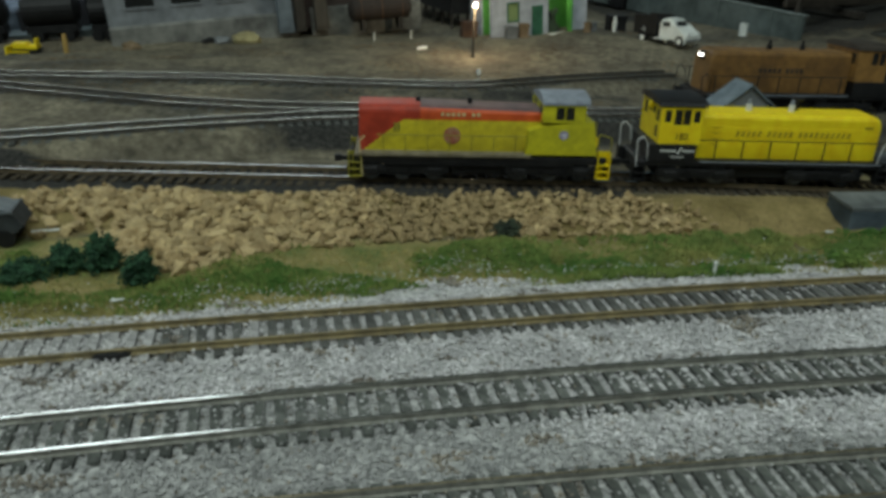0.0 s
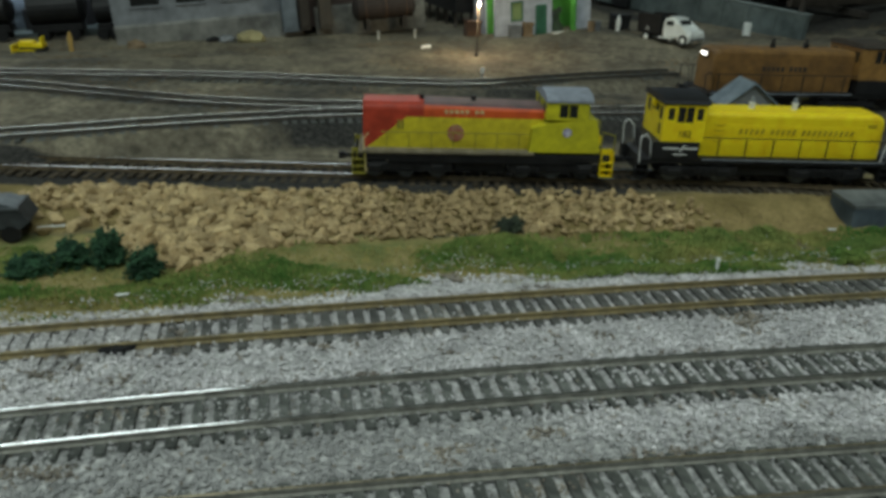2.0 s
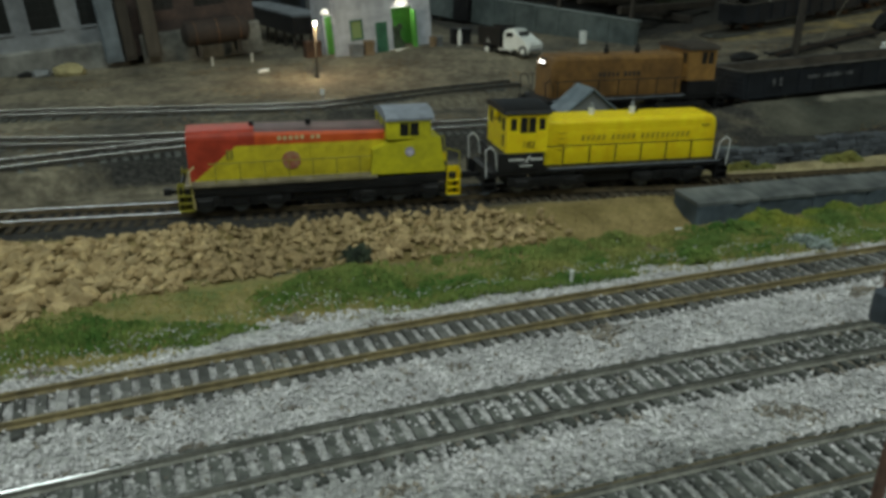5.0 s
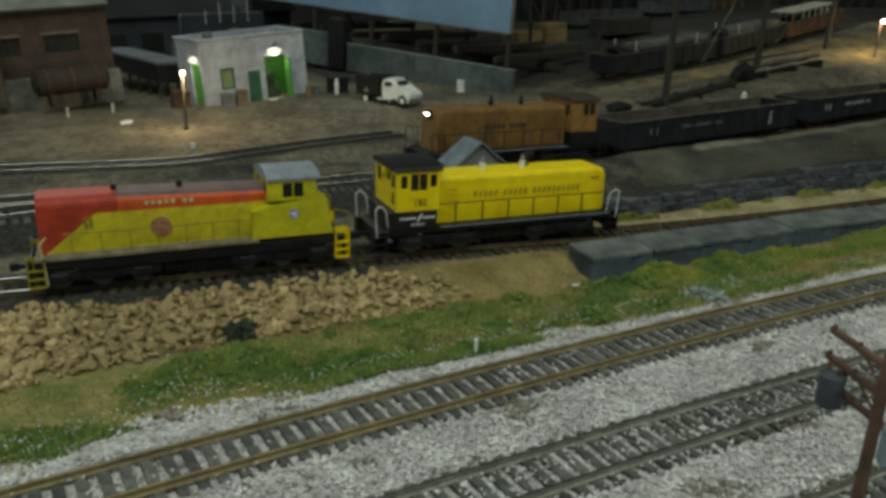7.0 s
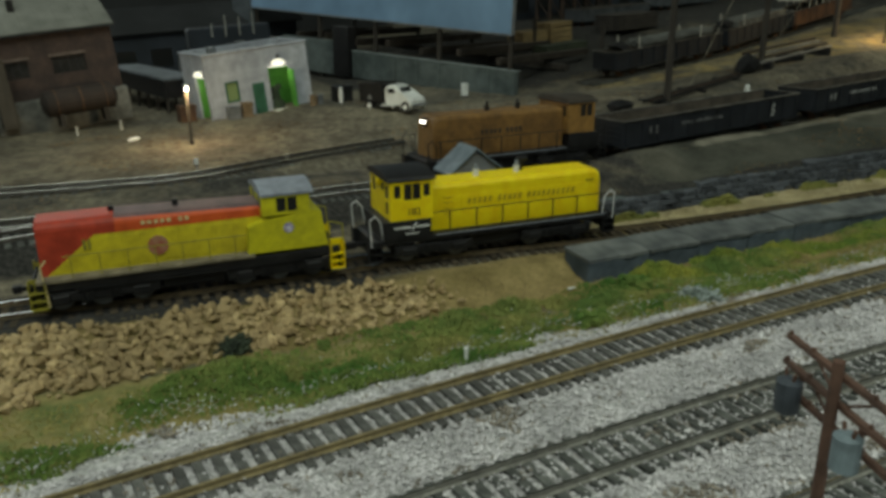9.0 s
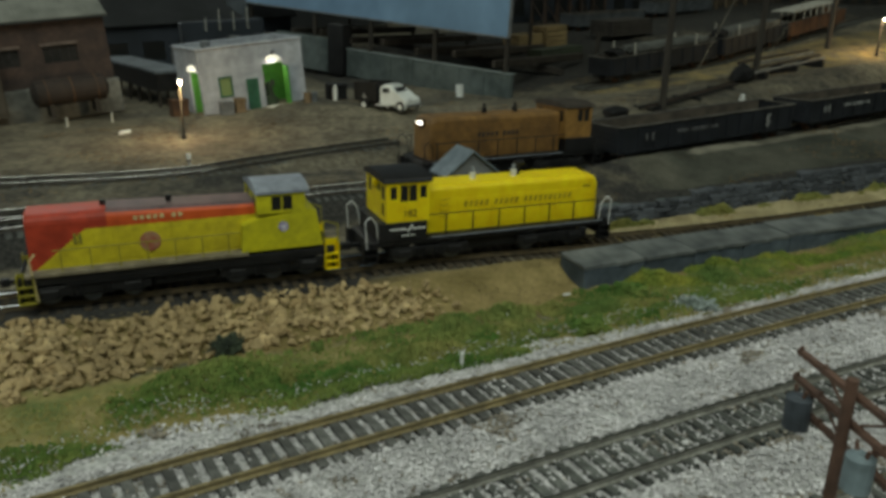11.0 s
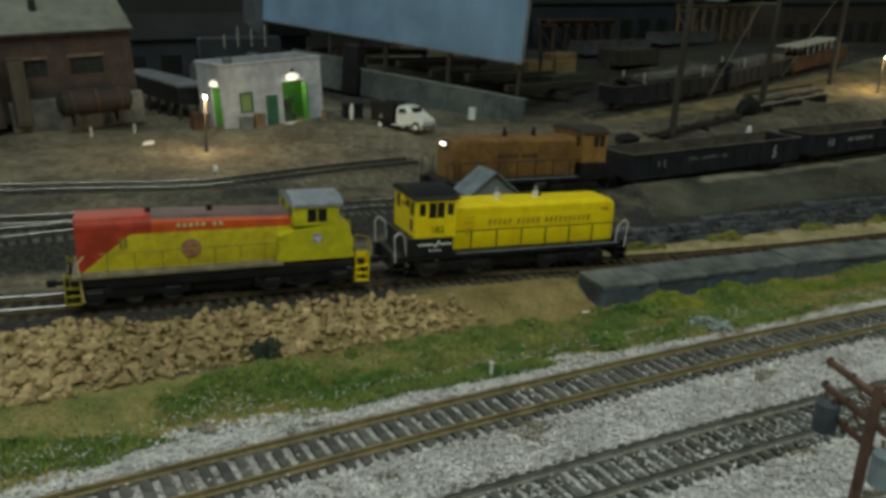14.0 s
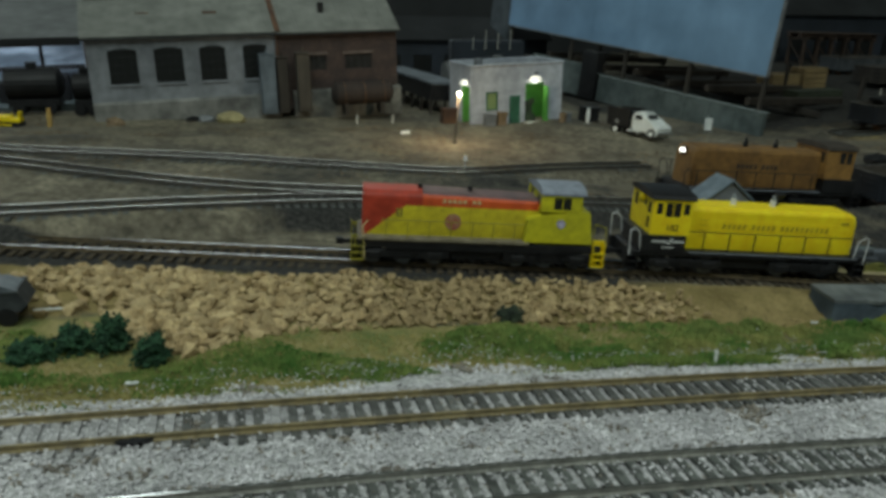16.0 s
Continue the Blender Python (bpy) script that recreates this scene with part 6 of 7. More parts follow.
M_TRUNK = mat("grey_brown_timber", (0.1, 0.085, 0.066), (0.055, 0.048, 0.04), 40, 0.9, stretch=(1, 1, 0.2))
M_BLUEGREY = mat("weathered_blue_grey_steel", (0.16, 0.19, 0.22), (0.09, 0.11, 0.13), 30, 0.7, bump=0.5)
cabinets()


def storage_tank():
    t = thing("storage_tank", BLD @ pose(0.245, -0.03, 0.0), "horizontal rusty brown storage tank beside the brick wall", "tank")
    b = part("shell", cyl(B(), (0, 0, 0.018), (0.06, 0, 0.018), 0.0125, 20), M_TANK, t)
    part("end_cap", cyl(B(), (0.06, 0, 0.018), (0.0635, 0, 0.018), 0.0122, 20, 0.007), M_TANK, b)
    part("end_cap", cyl(B(), (0, 0, 0.018), (-0.0035, 0, 0.018), 0.0122, 20, 0.007), M_TANK, b)
    for x in (0.008, 0.03, 0.052):
        part("band", cyl(B(), (x, 0, 0.018), (x + 0.0012, 0, 0.018), 0.0128, 20), M_RUST, b)
    for x in (0.01, 0.05):
        part("cradle", box(B(), x - 0.002, x + 0.002, -0.009, 0.009, -0.004, 0.008), M_DKWOOD, t)
    for u in (0.262, 0.302):
        p = BLD @ Vector((u, -0.055, 0))
        o = link("bollard", cyl(B(), (0, 0, -0.002), (0, 0, 0.009), 0.0011, 8, 0.0009), M_PALECONC)
        o.matrix_world = Matrix.Translation((p.x, p.y, ground(p.x, p.y)))
        tagged(o, "short pale bollard before the storage tank", "bollard", "bollards")


M_TANK = mat("dull_maroon_tank", (0.042, 0.031, 0.026), (0.026, 0.021, 0.019), 40, 0.8, bump=0.3)
storage_tank()


def boulder(u, v, r, flat, material, label, seed):
    p = BLD @ Vector((u, v, 0))
    bm = lump(seed, r, flat, 0.5, 2)
    o = link("boulder", bm, material)
    o.matrix_world = Matrix.Translation((p.x, p.y, ground(p.x, p.y) + r * 0.3)) @ pose(0, 0, 0, 0, 0, 14) @ Matrix.Diagonal((1.5, 0.9, 1, 1))
    return tagged(o, label, "boulder", "boulders")


boulder(0.132, -0.03, 0.0105, 0.75, M_YELLOWROCK := mat("yellow_ochre_rock", (0.33, 0.29, 0.15), (0.22, 0.19, 0.1), 60, 0.9, bump=0.5), "yellowish boulder before the works building", 3)
boulder(0.108, -0.022, 0.006, 0.8, M_STEELGREY, "grey boulder before the works building", 5)
boulder(0.02, -0.03, 0.006, 1.0, M_DIRTYTAN, "tan boulder at the corner of the works building", 7)
boulder(0.095, -0.02, 0.005, 0.8, M_BLACK, "black boulder before the works building", 9)


# ---- left end: coal dock and machines ----
def left_end():
    # yellow excavator
    t = thing("bulldozer", pose(-0.318, 0.772, ground(-0.318, 0.772), 0, 0, 5), "small yellow bulldozer on the dirt yard", "bulldozer")
    part("track_unit", prism(B(), [(-0.012, 0.001), (-0.009, -0.0005), (0.009, -0.0005), (0.012, 0.002), (0.01, 0.0045), (-0.01, 0.0045)], "y", -0.009, 0.009), M_BLACK, t)
    part("engine_hood", box(B(), -0.011, 0.002, -0.006, 0.006, 0.0045, 0.0105, 0.0008), M_YELLOW, t)
    part("seat_frame", box(B(), 0.002, 0.011, -0.0065, 0.0065, 0.0045, 0.0085, 0.0006), M_YELLOW, t)
    part("backrest", box(B(), 0.0085, 0.0105, -0.005, 0.005, 0.0085, 0.0145, 0.0006), M_YELLOW, t)
    part("blade", box(B(), -0.0165, -0.0145, -0.011, 0.011, 0.0, 0.0075, 0.0004), M_YELLOW, t)
    part("blade_arm", box(B(), -0.0145, 0.004, -0.0098, -0.009, 0.002, 0.0035), M_YELLOW, t)
    part("blade_arm", box(B(), -0.0145, 0.004, 0.009, 0.0098, 0.002, 0.0035), M_YELLOW, t)
    # black tank wagons before the pale dock
    for x, y, r, ln, label in ((-0.325, 0.86, 0.016, 0.05, "black model tank wagon beside the coal dock"), (-0.39, 0.845, 0.015, 0.045, "black model tank wagon beside the coal dock"), (-0.277, 0.872, 0.014, 0.022, "short black model boiler beside the works building")):
        g = ground(max(x, -0.5), y)
        t = thing("tank_wagon", pose(x, y, g, 0, -4, 8), label, "tank wagon", "tank wagons")
        part("shell", cyl(B(), (-ln / 2, 0, r + 0.016), (ln / 2, 0, r + 0.016), r, 20), M_BLACK, t)
        part("end_cap", cyl(B(), (ln / 2, 0, r + 0.016), (ln / 2 + 0.004, 0, r + 0.016), r * 0.98, 20, r * 0.5), M_BLACK, t)
        part("dome", cyl(B(), (0, 0, r + 0.016), (0, 0, 2 * r + 0.022), r * 0.35, 12), M_BLACK, t)
        part("underframe", box(B(), -ln / 2, ln / 2, -0.01, 0.01, 0.009, 0.0165, 0.0005), M_BLACK, t)
        for wx in (-ln * 0.3, ln * 0.3):
            for s in (-1, 1):
                part("wheel", cyl(B(), (wx, s * 0.0085, 0.006), (wx, s * 0.011, 0.006), 0.006, 14), M_BLACK, t)
    # dock: posts, a pale lit back wall and a long grey roof
    DOCK = BLD @ pose(-0.42, 0.07, 0.0)
    t = thing("coal_dock", DOCK, "long open dock with grey roof and pale lit wall", "shed")
    part("back_wall", box(B(), 0, 0.41, 0.05, 0.053, 0.0, 0.082), M_DOCKWALL, t, "pale bluish back wall")
    part("platform", box(B(), 0, 0.41, 0.0, 0.0495, 0.0, 0.01, 0.0005), M_CONC, t)
    part("roof", prism(B(), [(-0.006, 0.078), (-0.006, 0.081), (0.13, 0.122), (0.13, 0.119)], "x", -0.01, 0.412), M_DOCKROOF, t, "dark grey dock roof")
    part("fascia", box(B(), -0.01, 0.412, -0.0085, -0.0065, 0.072, 0.081), M_BLACK, t)
    part("rail_beam", box(B(), 0.0, 0.41, 0.03, 0.034, 0.044, 0.049), M_BLACK, t)
    for i in range(9):
        part("coal_bin", box(B(), 0.012 + i * 0.044, 0.04 + i * 0.044, 0.028, 0.046, 0.01, 0.026 + 0.006 * (i % 3), 0.001), M_BLACK, t, "dark coal bin")
    for i in range(6):
        part("post", box(B(), 0.02 + i * 0.07, 0.0235 + i * 0.07, 0.0, 0.0035, 0.0, 0.079), M_BLACK, t)
    tube = part("lamp_tube", cyl(B(), (0.02, 0.02, 0.0775), (0.4, 0.02, 0.0775), 0.001, 8), M_TUBE, t, "cool white lamp tube")
    lamp = area_lamp("dock_light", tuple(DOCK @ Vector((0.25, 0.018, 0.074))), tuple(DOCK @ Vector((0.25, 0.05, 0.045))), 0.3, 0.01, 0.085, (0.75, 0.88, 1.0))
    t = thing("vent_cowl", DOCK @ pose(0.31, 0.09, 0.108), "small white cone on the dock roof", "vent cowl")
    part("cone", cyl(B(), (0, 0, -0.003), (0, 0, 0.011), 0.005, 12, 0.001), M_WHITE, t)


M_TUBE = glow("cool_tube", (0.8, 0.92, 1.0), 1.5)
M_DOCKWALL = mat("pale_blue_white_boards", (0.42, 0.48, 0.55), (0.1, 0.125, 0.15), 28, 0.8, stretch=(0.5, 1, 1.6))
M_DOCKROOF = mat("dark_grey_roofing", (0.13, 0.135, 0.135), (0.09, 0.095, 0.095), 20, 0.85)
left_end()


# ---- the big blue shed, the concrete wall and the stores ----
def big_shed():
    a, b = Vector((0.4565, 0.832, 0.0)), Vector((0.2615, 1.2257, 0.0))
    d = (b - a)
    yaw = math.degrees(math.atan2(d.y, d.x))
    L = d.length + 0.04
    z0 = 0.0885
    t = thing("open_shed", pose(a.x, a.y, 0, 0, 0, yaw) @ pose(0, 0, 0, 0, -3.2, 0), "tall open shed clad above in pale blue sheet metal", "shed")
    clad = part("cladding", box(B(), 0, L, -0.0015, 0.0015, z0, z0 + 0.17), M_BLUEPANEL, t, "pale blue sheet-metal cladding")
    for i in range(1, 5):
        part("cladding_seam", box(B(), L * i / 5 - 0.0004, L * i / 5 + 0.0004, 0.0015, 0.0018, z0, z0 + 0.17), M_BLUEPANEL, clad)
    part("edge_trim", box(B(), -0.001, 0.001, -0.002, 0.002, z0 - 0.001, z0 + 0.17), M_STEELGREY, clad)
    part("bottom_trim", box(B(), 0, L, -0.002, 0.002, z0 - 0.002, z0), M_STEELGREY, clad)
    part("wall_bracket", prism(B(), [(0.33, z0 + 0.065), (0.345, z0 + 0.05), (0.345, z0 + 0.08)], "y", 0.0022, 0.006), M_BLACK, clad)
    for x in (0.003, 0.11, 0.22, 0.33, L - 0.005):
        part("post", box(B(), x - 0.0022, x + 0.0022, -0.005, -0.001, 0.0, z0), M_DKWOOD, t)
        part("post", box(B(), x - 0.0022, x + 0.0022, -0.2, -0.196, 0.0, z0), M_DKWOOD, t)
    part("end_wall", box(B(), L + 0.002, L + 0.05, -0.006, 0.002, 0.0, z0 + 0.17, 0.001), M_ENDWALL, t, "dull blue-grey end wall")
    part("roof", box(B(), -0.004, L + 0.004, -0.21, 0.006, z0 + 0.17, z0 + 0.175), M_BROWNROOF, t, "dark roof")
    for i in range(7):
        x = 0.02 + i * 0.06
        part("girder", box(B(), x, x + 0.006, -0.195, -0.006, 0.052 + 0.004 * (i % 2), 0.06 + 0.004 * (i % 2), 0.0005), M_BROWNROOF, t)
    part("floor_beam", box(B(), 0, L, -0.02, -0.012, 0.04, 0.047), M_DKWOOD, t)
    part("floor_beam", box(B(), 0, L, -0.12, -0.112, 0.04, 0.047), M_DKWOOD, t)


def concrete_wall():
    """The low grey-green wall before the shed."""
    a = Vector((0.4645, 0.824, 0.0185))
    d = Vector((-0.1095, 0.223, 0))
    yaw = math.degrees(math.atan2(d.y, d.x))
    t = thing("yard_wall", pose(a.x, a.y, a.z, 0, 0, yaw) @ pose(0, 0, 0, 0, -2.5, 0), "long weathered grey-green concrete yard wall", "wall")
    part("wall_panel", box(B(), 0, 0.27, 0, 0.006, -0.005, 0.029, 0.0008), M_CONC, t)
    part("coping", box(B(), -0.001, 0.271, -0.001, 0.007, 0.029, 0.0308, 0.0005), M_PALEWALL, t)
    for i in range(8):
        part("pilaster", box(B(), i * 0.0375, i * 0.0375 + 0.004, 0.006, 0.0075, -0.005, 0.029), M_CONC, t)
    part("gate_tower", box(B(), 0.272, 0.302, -0.006, 0.012, -0.005, 0.06, 0.001), M_BLACK, t, "dark gate tower")
    part("wall_panel", box(B(), 0.304, 0.42, 0, 0.006, -0.005, 0.04, 0.0008), M_CONC, t)


M_PALEWALL = mat("pale_wall_coping", (0.2, 0.235, 0.235), (0.13, 0.155, 0.155), 60, 0.85)
M_ENDWALL = mat("dull_blue_grey_boards", (0.092, 0.108, 0.124), (0.055, 0.066, 0.076), 20, 0.9, bump=0.4)
big_shed()
concrete_wall()


def scrap_racks():
    """Dark stacked girders and timbers under and behind the shed."""
    rng = random.Random(31)
    for k in range(9):
        x = 0.37 + 0.03 * (k % 3) + rng.uniform(-0.01, 0.01)
        y = 0.98 + 0.075 * (k // 3)
        z = 0.032
        t = thing("girder_stack", pose(x + 0.05, y, z, 0, -2, 116 + rng.uniform(-5, 5)), "stack of dark rusty girders behind the yard wall", "girder stack", "girder stacks")
        for i in range(4):
            for j in range(2):
                part("girder", box(B(), -0.06, 0.06 + rng.uniform(-0.01, 0.01), -0.012 + i * 0.0065, -0.0075 + i * 0.0065, j * 0.0062 - 0.002, j * 0.0062 + 0.0035, 0.0004), M_DKRUST if (i + j) % 2 else M_DKWOOD, t)


M_DKRUST = mat("dark_rusty_steel", (0.055, 0.036, 0.026), (0.03, 0.022, 0.018), 60, 0.85, bump=0.5)
scrap_racks()


def lumber_stack(x, y, z, w, d, h, yaw, material, label, rows=4, cols=5):
    t = thing("lumber_stack", pose(x, y, z, 0, -3, yaw), label, "lumber", "lumber stacks")
    first = None
    for i in range(cols):
        for j in range(rows):
            o = part("board", box(B(), -w / 2, w / 2, -d / 2 + d * i / cols, -d / 2 + d * (i + 0.88) / cols, h * j / rows, h * (j + 0.86) / rows), material, t)
    return t


lumber_stack(0.585, 1.03, 0.0615, 0.05, 0.03, 0.019, 20, M_WOOD, "pale stack of sawn lumber beyond the shed")
lumber_stack(0.635, 1.045, 0.0625, 0.045, 0.03, 0.029, 20, M_WOOD, "tall tan stack of sawn lumber beyond the shed")
lumber_stack(0.52, 0.985, 0.0555, 0.07, 0.03, 0.011, 15, M_DKWOOD, "low dark timber stack behind the yard wall", 2)
lumber_stack(0.6, 0.965, 0.054, 0.08, 0.025, 0.013, 18, M_DKGREENPAINT := mat("mossy_timber", (0.045, 0.055, 0.035), (0.03, 0.035, 0.025), 60, 0.9), "low mossy timber stack behind the yard wall", 3)
lumber_stack(0.76, 1.05, 0.078, 0.08, 0.05, 0.022, 10, M_DKWOOD, "grey weathered lumber stack beside the far track")


# ---- poles with wires ----
def power_pole(x, y, h, lean, label):
    z = ground(x, y)
    t = thing("power_pole", pose(x, y, z, 0, lean, 0), label, "utility pole", "power poles")
    part("post", cyl(B(), (0, 0, -0.002), (0, 0, h), 0.0034, 10, 0.0026), M_DKWOOD, t)
    for zz in (h - 0.012, h - 0.03):
        arm = part("crossarm", box(B(), -0.022, 0.022, -0.005, -0.0026, zz - 0.0015, zz + 0.0015, 0.0003), M_DKWOOD, t)
        for xx in (-0.019, -0.01, 0.01, 0.019):
            part("insulator", cyl(B(), (xx, -0.0038, zz + 0.0015), (xx, -0.0038, zz + 0.0045), 0.0011, 8, 0.0008), M_PALECONC, arm)
    return Matrix.Translation((x, y, z)) @ pose(0, 0, 0, 0, lean, 0) @ Vector((0, -0.004, h - 0.01))


tops = [power_pole(0.504, 0.612, 0.175, 0.3, "tall dark wooden power pole behind the gondola cars"), power_pole(0.682, 0.69, 0.175, 0.6, "tall dark wooden power pole behind the gondola cars"), power_pole(0.915, 0.812, 0.15, 1.5, "tall dark wooden power pole near the far track")]


def guy_wire(a, b, label):
    t = thing("guy_wire", Matrix(), label, "wire", "guy wires")
    part("wire", cyl(B(), a, b, 0.00028, 6), M_PALEWIRE, t)


M_PALEWIRE = mat("pale_wire", (0.26, 0.235, 0.18), (0.17, 0.15, 0.11), 200, 0.7)
guy_wire(tops[1], (0.572, 0.665, ground(0.572, 0.665)), "pale guy wire from a power pole to the ground")
guy_wire(tops[2], (0.73, 0.74, ground(0.73, 0.74)), "pale guy wire from a power pole to the ground")


# ---- freight cars on the far track ----
def loaded_gondola(x, length, paint, label, load, stakes, kind):
    """A freight car on the far track, carrying pipes, planks or a raised deck between pale stakes."""
    t = gondola(along("far_track", x), length, paint, label, 10, ())
    z = 0.0272
    if kind == "pipes":
        for k in range(3):
            part("pipe", cyl(B(), (0.05, -0.0095 + k * 0.0095, z + 0.0035), (length - 0.012, -0.0095 + k * 0.0095, z + 0.0035), 0.0042, 12), load, t, "pale grey pipe")
        bm = lump(17, 0.012, 0.6, 0.5)
        o = part("covered_load", bm, M_BLACK, t, "dark covered load")
        o.matrix_basis = pose(0.028, 0, z + 0.0015) @ Matrix.Diagonal((1.4, 1.2, 1, 1))
    elif kind == "planks":
        for k in range(3):
            for j in range(2):
                part("load_board", box(B(), 0.03 + 0.004 * k, length - 0.02 - 0.005 * k, -0.0145 + k * 0.0098, -0.0056 + k * 0.0098, z - 0.012 + j * 0.0095, z - 0.003 + j * 0.0095, 0.0004), load, t, "weathered planks")
        o = part("covered_load", lump(19, 0.013, 0.7, 0.5), M_BLACK, t, "dark covered load")
        o.matrix_basis = pose(0.02, 0, z + 0.003)
    else:
        for k in range(4):
            part("deck_board", box(B(), 0.01, length - 0.03, -0.0168 + k * 0.0084, -0.0088 + k * 0.0084, z + 0.0115, z + 0.013, 0.0003), load, t, "pale deck board")
    for i in range(stakes):
        xx = 0.04 + (length - 0.08) * i / max(stakes - 1, 1)
        top = z + 0.0115 if kind == "deck" else z + 0.013
        for y in (-0.0165, 0.0151):
            part("stake", box(B(), xx, xx + 0.0014, y, y + 0.0014, z - 0.012, top), M_CREAMSTAKE, t, "pale stake")


M_PIPE = mat("dull_grey_pipe", (0.12, 0.126, 0.118), (0.06, 0.062, 0.058), 40, 0.7)
M_DKPLANK = mat("sooty_planks", (0.12, 0.12, 0.11), (0.06, 0.06, 0.055), 60, 0.9)
M_CREAMSTAKE = mat("pale_stakes", (0.42, 0.41, 0.36), (0.3, 0.29, 0.26), 200, 0.8)
loaded_gondola(0.548, 0.185, M_GOND, "black gondola car loaded with grey pipes between pale stakes", M_PIPE, 2, "pipes")
loaded_gondola(0.738, 0.17, M_GOND, "black gondola car loaded with grey timber", M_DKPLANK, 1, "planks")
loaded_gondola(0.905, 0.18, M_RUST, "rusty gondola car with a pale raised plank deck on posts", M_CREAMSTAKE, 6, "deck")


def timber_pile(x, y, n, length, yaw, gap, steel, label):
    c, d = 0.4 * length * math.cos(math.radians(yaw)), 0.4 * length * math.sin(math.radians(yaw))
    z0, z1 = ground(x - c, y - d), ground(x + c, y + d)
    t = thing("rail_pile", pose(x, y, max((z0 + z1) / 2, ground(x, y)), 0, -math.degrees(math.atan2(z1 - z0, 0.8 * length)), yaw), label, "rail pile", "rail piles")
    low = gap > 0.02
    for i in range(n):
        y = -0.0115 + i * (0.005 if low else 0.0072)
        zz = 0.002 if low else 0.008 + 0.0026 * i
        part("rail_bar", box(B(), -length / 2 + 0.004 * (i % 2), length / 2 - 0.005 * ((i + 1) % 2), y, y + 0.0016, zz, zz + 0.0026, 0.0004), M_DKRUST if i % 2 else steel, t)
    for xx in (-length * 0.42, -length * 0.02, length * 0.38):
        part("bolster", box(B(), xx, xx + (0.003 if low else 0.006), -0.016, 0.014, -0.003, 0.002 if low else 0.0085, 0.0006), M_BLACK, t)
    o = part("bumper_lump", lump(int(length * 1000), 0.0125, 0.75, 0.6), M_BLACK, t, "black buffer block")
    o.matrix_basis = pose(-length / 2 - gap, 0, 0.004 if low else 0.007) @ (Matrix.Diagonal((1.3, 1.0, 0.7, 1)) if low else Matrix.Diagonal((1.5, 1.2, 1.15, 1)))


M_RAILPILE = mat("worn_grey_rails", (0.3, 0.295, 0.28), (0.14, 0.138, 0.13), 80, 0.6, 0.3)
timber_pile(0.757, 0.726, 4, 0.2, 23, 0.006, M_RAILPILE, "pile of dark rails on black bolsters behind the gondola cars")
timber_pile(0.556, 0.643, 3, 0.165, 21, 0.034, M_BLACK, "low pile of dark rails on bolsters behind the gondola cars")


# ---- the telephone pole close to the camera ----
def telephone_pole():
    t = thing("telephone_pole", pose(0.1722, 0.1297, -0.002, 0, 0, 74.5), "red-brown plastic telephone pole with crossarms and grey transformers", "telephone pole")
    part("post", cyl(B(), (0, 0, -0.002), (0, 0, 0.073), 0.0014, 12, 0.0011), M_TELE, t)
    for z, ln, braced in ((0.0695, 0.0192, True), (0.0637, 0.0192, True), (0.0583, 0.017, False)):
        arm = part("crossarm", box(B(), -ln, ln, -0.0021, -0.0008, z - 0.0008, z + 0.0008, 0.0003), M_TELE, t)
        for k in (-0.93, -0.5, 0.5, 0.93):
            part("insulator", cyl(B(), (k * ln, -0.0012, z + 0.0007), (k * ln, -0.0012, z + 0.0015), 0.0005, 8, 0.0004), M_TELE, arm)
        for s in (-1, 1):
            if braced:
                part("brace", cyl(B(), (s * ln * 0.5, -0.002, z - 0.0006), (0, -0.0016, z - 0.0062), 0.0003, 6), M_TELE, arm)
    for x, z in ((0.0127, 0.0592), (-0.0072, 0.0585)):
        bm = cyl(B(), (x, 0.001, z - 0.0036), (x, 0.001, z + 0.003), 0.0026, 16)
        cyl(bm, (x, 0.001, z + 0.003), (x, 0.001, z + 0.0038), 0.0024, 16, 0.0012)
        tr = part("transformer", bm, M_TRANSF if x > 0 else M_TRANSFLIT, t, "dark blue-grey transformer drum" if x > 0 else "blue-grey transformer drum, painted lighter where light falls on it")
        bm = cyl(B(), (x + 0.0012, 0.001, z + 0.0033), (x + 0.0018, 0.001, z + 0.0052), 0.0004, 6)
        cyl(bm, (x - 0.0012, 0.001, z + 0.0033), (x - 0.0018, 0.001, z + 0.0052), 0.0004, 6)
        part("bushing", bm, M_TELE, tr)
        part("hanger", box(B(), x - 0.0006, x + 0.0006, -0.0018, -0.0012, z - 0.003, z + 0.0045), M_TELE, tr)


telephone_pole()

# ---- a signal post by the back track ----
t = thing("dwarf_signal", pose(0.097, 0.612, ground(0.097, 0.612)), "tiny pale dwarf signal beside the back track", "signal")
part("post", cyl(B(), (0, 0, -0.001), (0, 0, 0.008), 0.0007, 8), M_CARGREY, t)
part("head", box(B(), -0.0014, 0.0014, -0.0012, 0.0012, 0.006, 0.01, 0.0003), M_WHITE, t)


